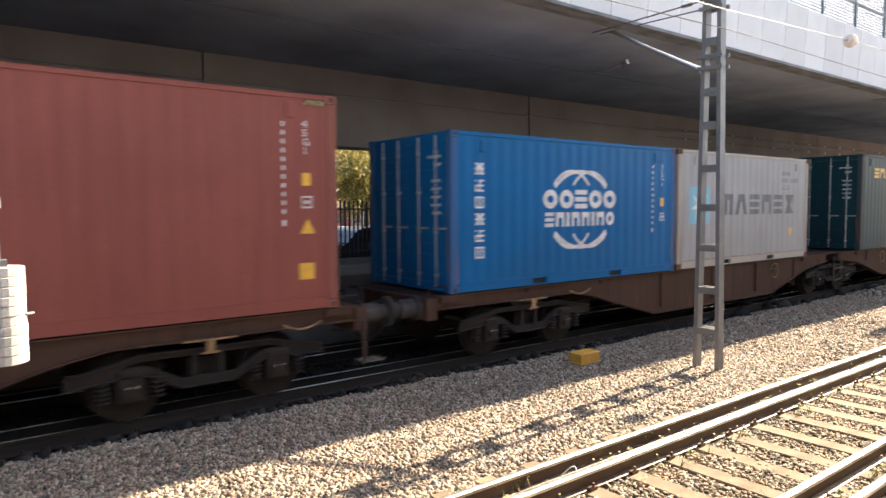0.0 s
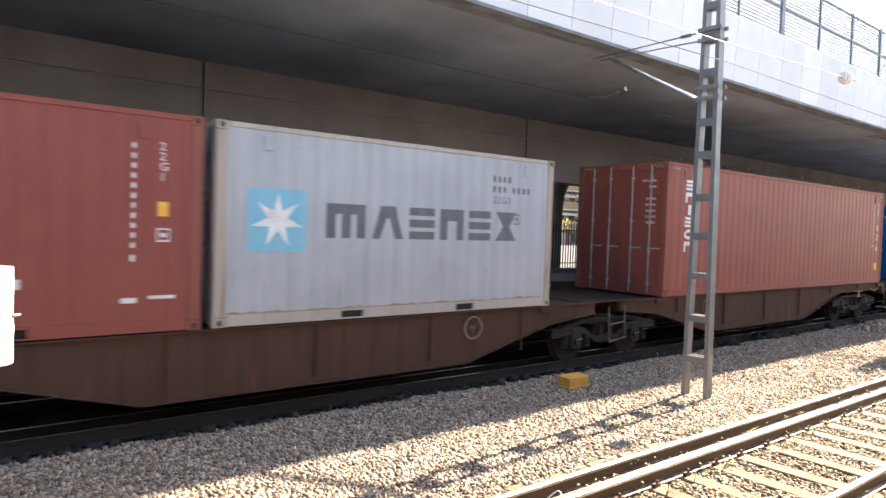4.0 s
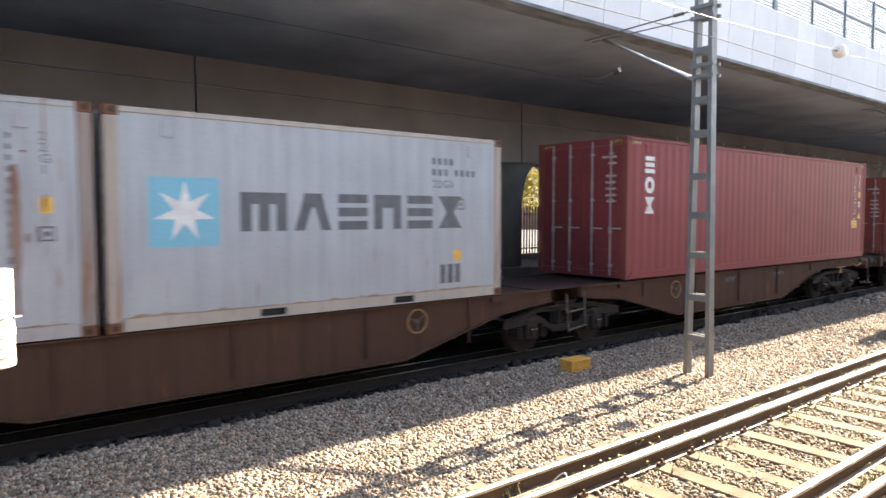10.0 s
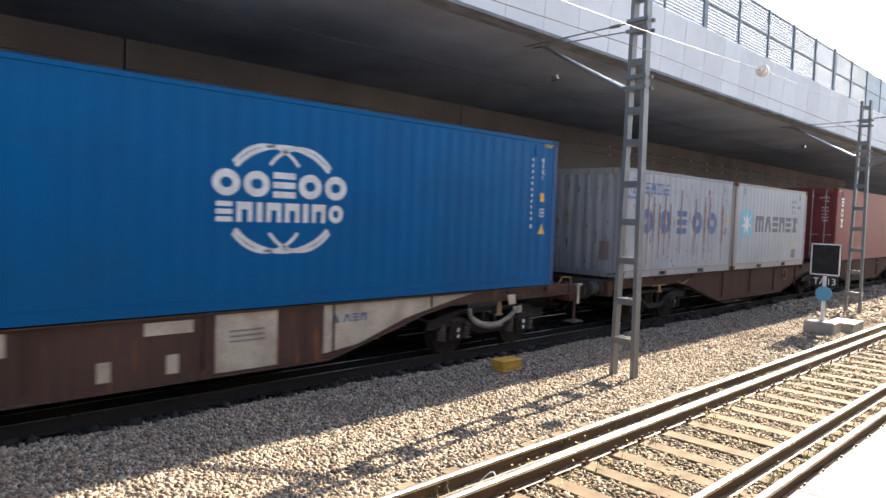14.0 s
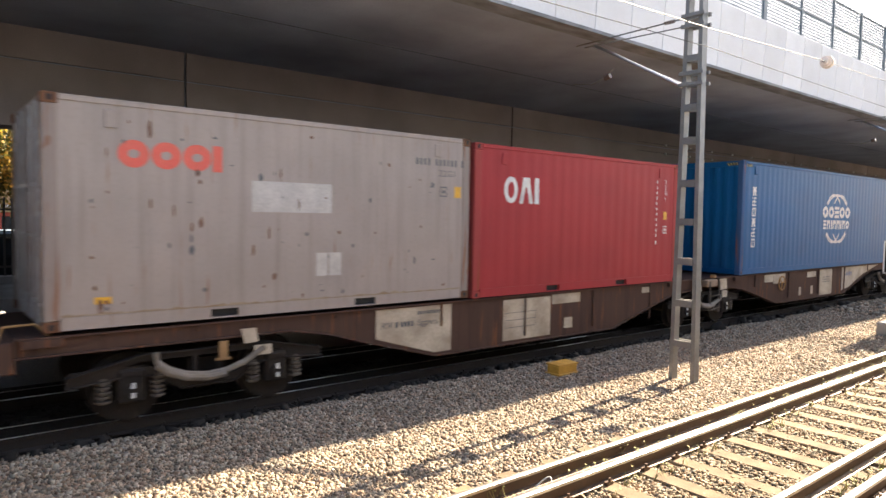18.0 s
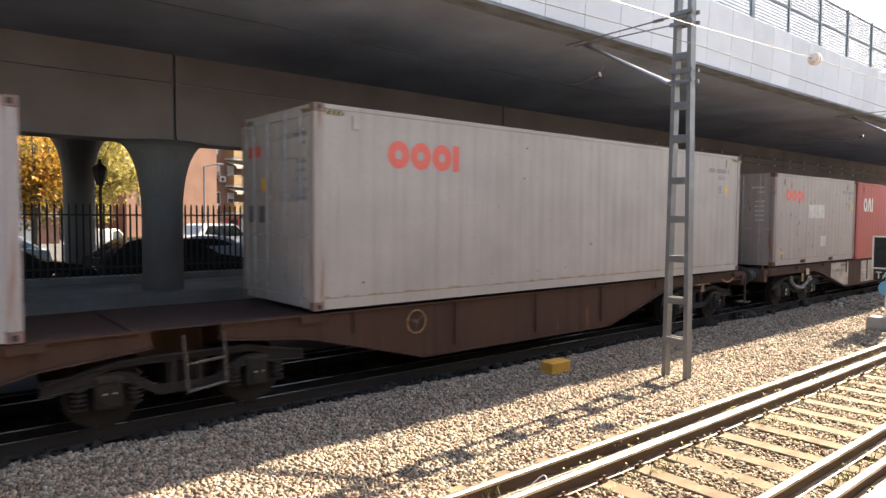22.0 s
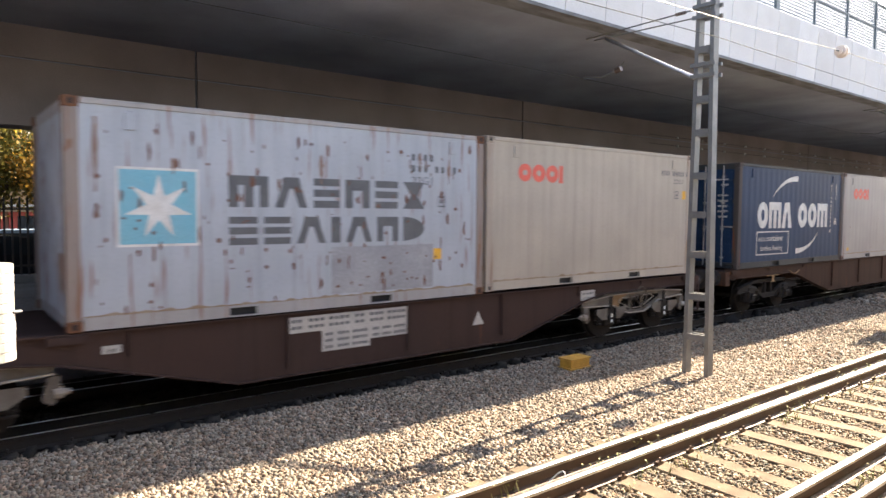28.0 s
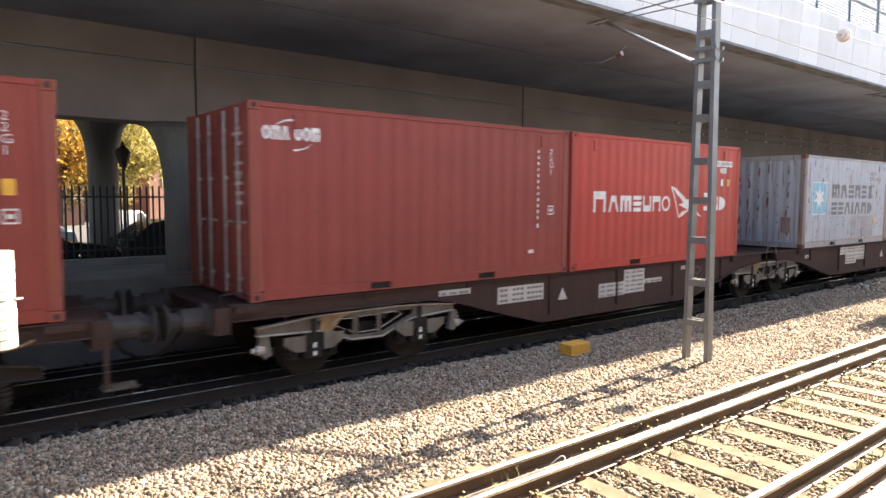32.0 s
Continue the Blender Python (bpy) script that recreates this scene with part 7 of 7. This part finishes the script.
    for x, s in ((0.0, -1), (total, 1)):
        part("buffer_beam", boxes((min(x, x - s * 0.2), max(x, x - s * 0.2), 0.02, 2.42, 0.80, 1.14), bevel=0.01), material, w)
        for y in (0.34, 2.10):
            bf = part("buffer", rods(((x, y, 0.98), (x + s * 0.06, y, 0.98), 0.20), ((x + s * 0.06, y, 0.98), (x + s * 0.34, y, 0.98), 0.15), ((x + s * 0.34, y, 0.98), (x + s * 0.50, y, 0.98), 0.115), seg=18), BUFFER, w, "dusty round buffer")
            part("buffer_plate", lathe_x(x + s * 0.50, x + s * 0.53, y, 0.98, 0.23), BUFFER, bf)
        part("coupling_hook", tube(bmesh.new(), [(x, 1.22, 0.96), (x + s * 0.25, 1.22, 0.97), (x + s * 0.42, 1.22, 0.90), (x + s * 0.50, 1.22, 0.80)], 0.05), BOGIE, w)
        part("air_hose", tube(bmesh.new(), [(x, 0.85, 0.86), (x + s * 0.15, 0.85, 0.80), (x + s * 0.30, 0.85, 0.58), (x + s * 0.45, 0.85, 0.48), (x + s * 0.54, 0.85, 0.46)], 0.025), BOGIE, w)
        y = -0.02 if s > 0 else 2.40
        st = part("foot_step", boxes((x - s * 0.07 - 0.03, x - s * 0.07 + 0.03, y, y + 0.02, 0.36, 0.95)), material if style == "cream" else WAGON_DARK, w, "steel foot step")
        part("tread", boxes((min(x - s * 0.10, x + s * 0.26), max(x - s * 0.10, x + s * 0.26), y, y + 0.24, 0.33, 0.358)), BOGIE_DUSTY, st)
        if style == "cream" and s > 0:
            part("lamp_bracket", boxes((x - 0.02, x + 0.05, -0.05, -0.03, 0.74, 1.12), (x - 0.02, x + 0.14, -0.05, 0.02, 1.12, 1.17), bevel=0.006), CREAM, w, "cream lamp bracket")
        part("shunter_rail", rods(((x - s * 0.06, 0.1, 1.14), (x - s * 0.10, 0.1, 1.30), 0.013), ((x - s * 0.10, 0.1, 1.30), (x - s * 0.40, 0.1, 1.31), 0.013), ((x - s * 0.40, 0.1, 1.31), (x - s * 0.55, 0.1, 1.14), 0.015)), OCHRE if style == "cream" else BOGIE, w, "bent handrail")
    for xb in (spans[0][0] - base + 1.8, spans[1][1] - base - 1.8):
        if style == "brown":
            part("lever", boxes((xb - 0.33, xb + 0.33, -0.045, -0.03, 0.945, 0.967), (xb - 0.05, xb + 0.05, -0.045, -0.03, 0.81, 0.945), (xb - 0.11, xb + 0.11, -0.045, -0.03, 0.785, 0.81)), OCHRE, w, "ochre brake lever")
            bm = bmesh.new()
            prev = None
            for k in range(7):
                f = k / 6
                p = Vector((xb + 0.95 + 0.55 * f, -0.03, 1.02 - 0.08 * math.sin(math.pi * f)))
                if prev:
                    rod(bm, prev, p, 0.016, 6)
                prev = p
            part("pull_handle", bm, OCHRE, w)
    if "ochre levers" in label:      # faded scribbles
        for x, n in ((-23.56, 5), (-25.97, 4)):
            bm = bmesh.new()
            for k in range(n):
                u = x - base + 0.11 * k
                stroke(bm, (u, 0.90 - 0.03 * (k % 2)), (u + 0.02, 1.10), (u + 0.10, 0.94 + 0.05 * (k % 2)), 0.012, 0.018, 8)
            for v in bm.verts:
                v.co.y = 0.052
            tagged(decal("scribbling", bm, SCRIBBLE, w, on=False), "faded pale blue scribble", kind="stuff")
    # side markings
    for (l0, l1) in spans:
        x = l0 - base
        if style == "brown":
            hand_wheel(w, x + (10.47 if l0 == spans[0][0] else 1.79), 0.90, OCHRE if material == WAGON else CLEANED)
        if style == "cream":
            if l1 == spans[1][1]:
                part("cream_panel", boxes((x + 5.05, x + 5.95, 0.051, 0.0595, 0.36, 1.13)), CREAM, w, "cream painted panel")
                part("cream_plate", boxes((x + 1.48, x + 1.98, 0.051, 0.0595, 0.92, 1.12)), CREAM, w, "cream plate")
                part("cream_plate", boxes((x + 2.0, x + 2.72, 0.051, 0.0595, 0.86, 1.12)), CREAM, w)
                part("cream_plate", boxes((x + 4.15, x + 4.75, 0.051, 0.0595, 0.94, 1.10)), CREAM, w)
                for u in (3.62, 4.42):
                    part("small_plate", boxes((x + u, x + u + 0.15, 0.051, 0.0595, 0.44, 0.68)), CREAM, w)
                bm = bmesh.new()
                prism(bm, [(x + 6.72, 1.135), (x + 6.72, 0.42), (x + 7.35, 0.50), (x + 8.3, 0.82), (x + 9.4, 1.05), (x + 9.9, 1.135)], "y", 0.051, 0.0595)
                part("cream_panel", bm, CREAM, w, "cream painted panel that tapers to the end")
                bm = shape_row(flat(bmesh.new(), ((x + 6.85, 0.86), (x + 7.0, 0.86), (x + 6.93, 1.0))), x + 7.06, x + 7.5, 0.86, 0.98, "tba")
                for v in bm.verts:
                    v.co.y = 0.048
                decal("lettering", bm, LETTER_BLUE, w, "blue painted mark", on=False)
                bm = bmesh.new()
                for k in range(3):
                    blocks(bm, x + 5.25, x + 5.75, 0.88 - 0.07 * k, 0.91 - 0.07 * k, [1] * 8)
                hub = Vector((x + 2.42, 0.0, 0.86))
                rim = [hub + Vector((0.19 * math.cos(radians(a)), 0, 0.19 * math.sin(radians(a)))) for a in range(0, 360, 20)]
                part("hand_wheel", rods(*[(p, q, 0.018) for p, q in zip(rim, rim[1:] + rim[:1])], *[(hub, rim[k], 0.013) for k in (1, 7, 13)]), mat("orange_wheel_paint", (0.42, 0.22, 0.06), 0.7, 0, (0.25, 0.14, 0.06), 5, 40, 0.1), w, "orange spoked hand wheel")
            else:
                bm = bmesh.new()
                prism(bm, [(x + 4.29, 1.125), (x + 4.29, 0.69), (x + 5.4, 0.37), (x + 5.75, 0.37), (x + 5.75, 1.125)], "y", 0.051, 0.0595)
                part("cream_panel", bm, CREAM, w, "cream painted panel with black lettering")
                part("cream_panel", boxes((x + 6.93, x + 8.15, 0.051, 0.0595, 0.38, 1.10)), CREAM, w, "cream painted panel")
                part("cream_plate", boxes((x + 8.2, x + 9.0, 0.051, 0.0595, 0.94, 1.12)), CREAM, w)
                part("small_plate", boxes((x + 8.55, x + 8.78, 0.051, 0.0595, 0.46, 0.66)), CREAM, w)
                part("small_plate", boxes((x + 11.05, x + 11.35, 0.051, 0.0595, 0.98, 1.10)), CREAM, w)
                bm = flat_text(bmesh.new(), "RIV", x + 4.38, 0.83, 0.10)
                flat_text(bm, "Sggmrs", x + 5.06, 0.83, 0.10)
                blocks(bm, x + 4.64, x + 4.98, 0.83, 0.92, [1, -0.4, 1, 1, 1, 1], 0.3)
                blocks(bm, x + 5.06, x + 5.5, 1.0, 1.06, [1] * 8)
                for r in ((6.98, 7.75, 0.60, 0.61), (6.98, 7.75, 0.86, 0.87), (6.98, 7.75, 0.73, 0.74), (6.98, 6.99, 0.61, 0.86), (7.74, 7.75, 0.61, 0.86)):
                    flat_rect(bm, x + r[0], x + r[1], r[2], r[3])
            for v in bm.verts:
                v.co.y = 0.048
            decal("lettering", bm, LETTER_DARK, w, "black painted mark", on=False)
        if style == "grey":
            behind = l0 == spans[0][0]
            plates = ((3.10, 3.75, 0.98, 1.07), (4.37, 5.49, 0.73, 1.02), (7.06, 7.86, 0.60, 0.87), (7.86, 8.53, 0.62, 1.10), (8.53, 9.16, 0.78, 0.87), (9.9, 10.05, 0.98, 1.06)) if behind else ((2.61, 3.6, 0.88, 1.10), (3.12, 3.90, 0.58, 0.878), (3.602, 4.57, 0.88, 1.10), (3.902, 4.57, 0.68, 0.878), (0.35, 0.55, 0.9, 0.99), (8.6, 9.0, 0.86, 1.05))
            for x0, x1, z0, z1 in [(x + a, x + b, c, d) for a, b, c, d in plates]:
                pl = part("data_plate", boxes((x0, x1, 0.050, 0.0595, z0, z1)), CLEANED, w, "white data plate")
                bm = bmesh.new()
                for k in range(max(1, int((z1 - z0) / 0.09))):
                    blocks(bm, x0 + 0.05, x1 - 0.05, z1 - 0.08 - 0.09 * k, z1 - 0.035 - 0.09 * k, [1, 1, -1, 1, 1, 1, -0.6, 1, 1, 1, 1])
                for v in bm.verts:
                    v.co.y = 0.047
                tagged(decal("small_print", bm, LETTER_DARK, pl, on=False), "small dark print", kind="stuff")
            bm = flat(bmesh.new(), ((x + 5.88, 0.67), (x + 6.13, 0.67), (x + 6.0, 0.90)))
            for v in bm.verts:
                v.co.y = 0.05
            decal("warning_triangle", bm, CLEANED, w, "pale warning triangle", on=False)
            hand_wheel(w, x + 10.45, 0.84, BOGIE_DUSTY)
    return coupled(w, base)


wagon("rust-brown articulated container wagon at the head", ((14.18, 26.40), (29.9, 42.09)), WAGON, "brown")
wagon("rust-brown articulated container wagon with a step ladder at its joint", ((-15.77, -3.51), (0.0, 12.19)), WAGON, "brown")
wagon("rust-brown articulated container wagon with ochre levers", ((-45.61, -33.39), (-29.96, -17.77)), WAGON, "brown")
wagon("brown and cream articulated container wagon with pale brake hoses", ((-75.51, -63.29), (-60.36, -48.17)), WAGON_TAN, "cream")
wagon("dark brown articulated container wagon under grey containers", ((-105.32, -93.12), (-89.69, -77.50)), WAGON, "brown")
wagon("dark articulated container wagon with dusty grey bogies", ((-135.28, -123.08), (-119.59, -107.41)), WAGON_DARK, "grey")
wagon("dark articulated container wagon at the tail", ((-165.0, -152.8), (-149.6, -137.38)), WAGON_DARK, "brown")

# the run of the train: seconds and metres along the track
RUN = [
    (0.0, -7.769),
    (1.0, -2.599),
    (2.0, 2.295),
    (3.0, 7.385),
    (4.5, 14.837),
    (6.0, 22.256),
    (7.5, 29.319),
    (9.0, 36.291),
    (11.0, 45.677),
    (12.0, 50.026),
    (13.0, 54.547),
    (14.0, 59.109),
    (15.3, 64.779),
    (17.0, 72.271),
    (19.0, 81.012),
    (20.0, 85.436),
    (21.0, 89.812),
    (23.0, 98.571),
    (24.0, 102.993),
    (25.0, 107.251),
    (26.5, 114.008),
    (28.0, 120.791),
    (29.0, 125.140),
    (30.0, 129.593),
    (31.0, 134.126),
    (32.0, 138.549),
]


def run_at(t):
    """How far the train has gone at t seconds."""
    for (t0, s0), (t1, s1) in zip(RUN, RUN[1:]):
        if t <= t1:
            return s0 + (s1 - s0) * (t - t0) / (t1 - t0)
    return RUN[-1][1]


def motions():
    for ob, x in TRAIN:
        walk(ob, [(t, pose(x + s, ob.location.y, ob.location.z)) for t, s in RUN])
    steps = [k * 0.1 for k in range(321)]
    turns = [(t, math.degrees(run_at(t) / 0.415)) for t in steps]
    for ws in AXLES:
        at = ws.location.copy()
        walk(ws, [(t, pose(at.x, at.y, at.z, 0, a, 0)) for t, a in turns])


motions()
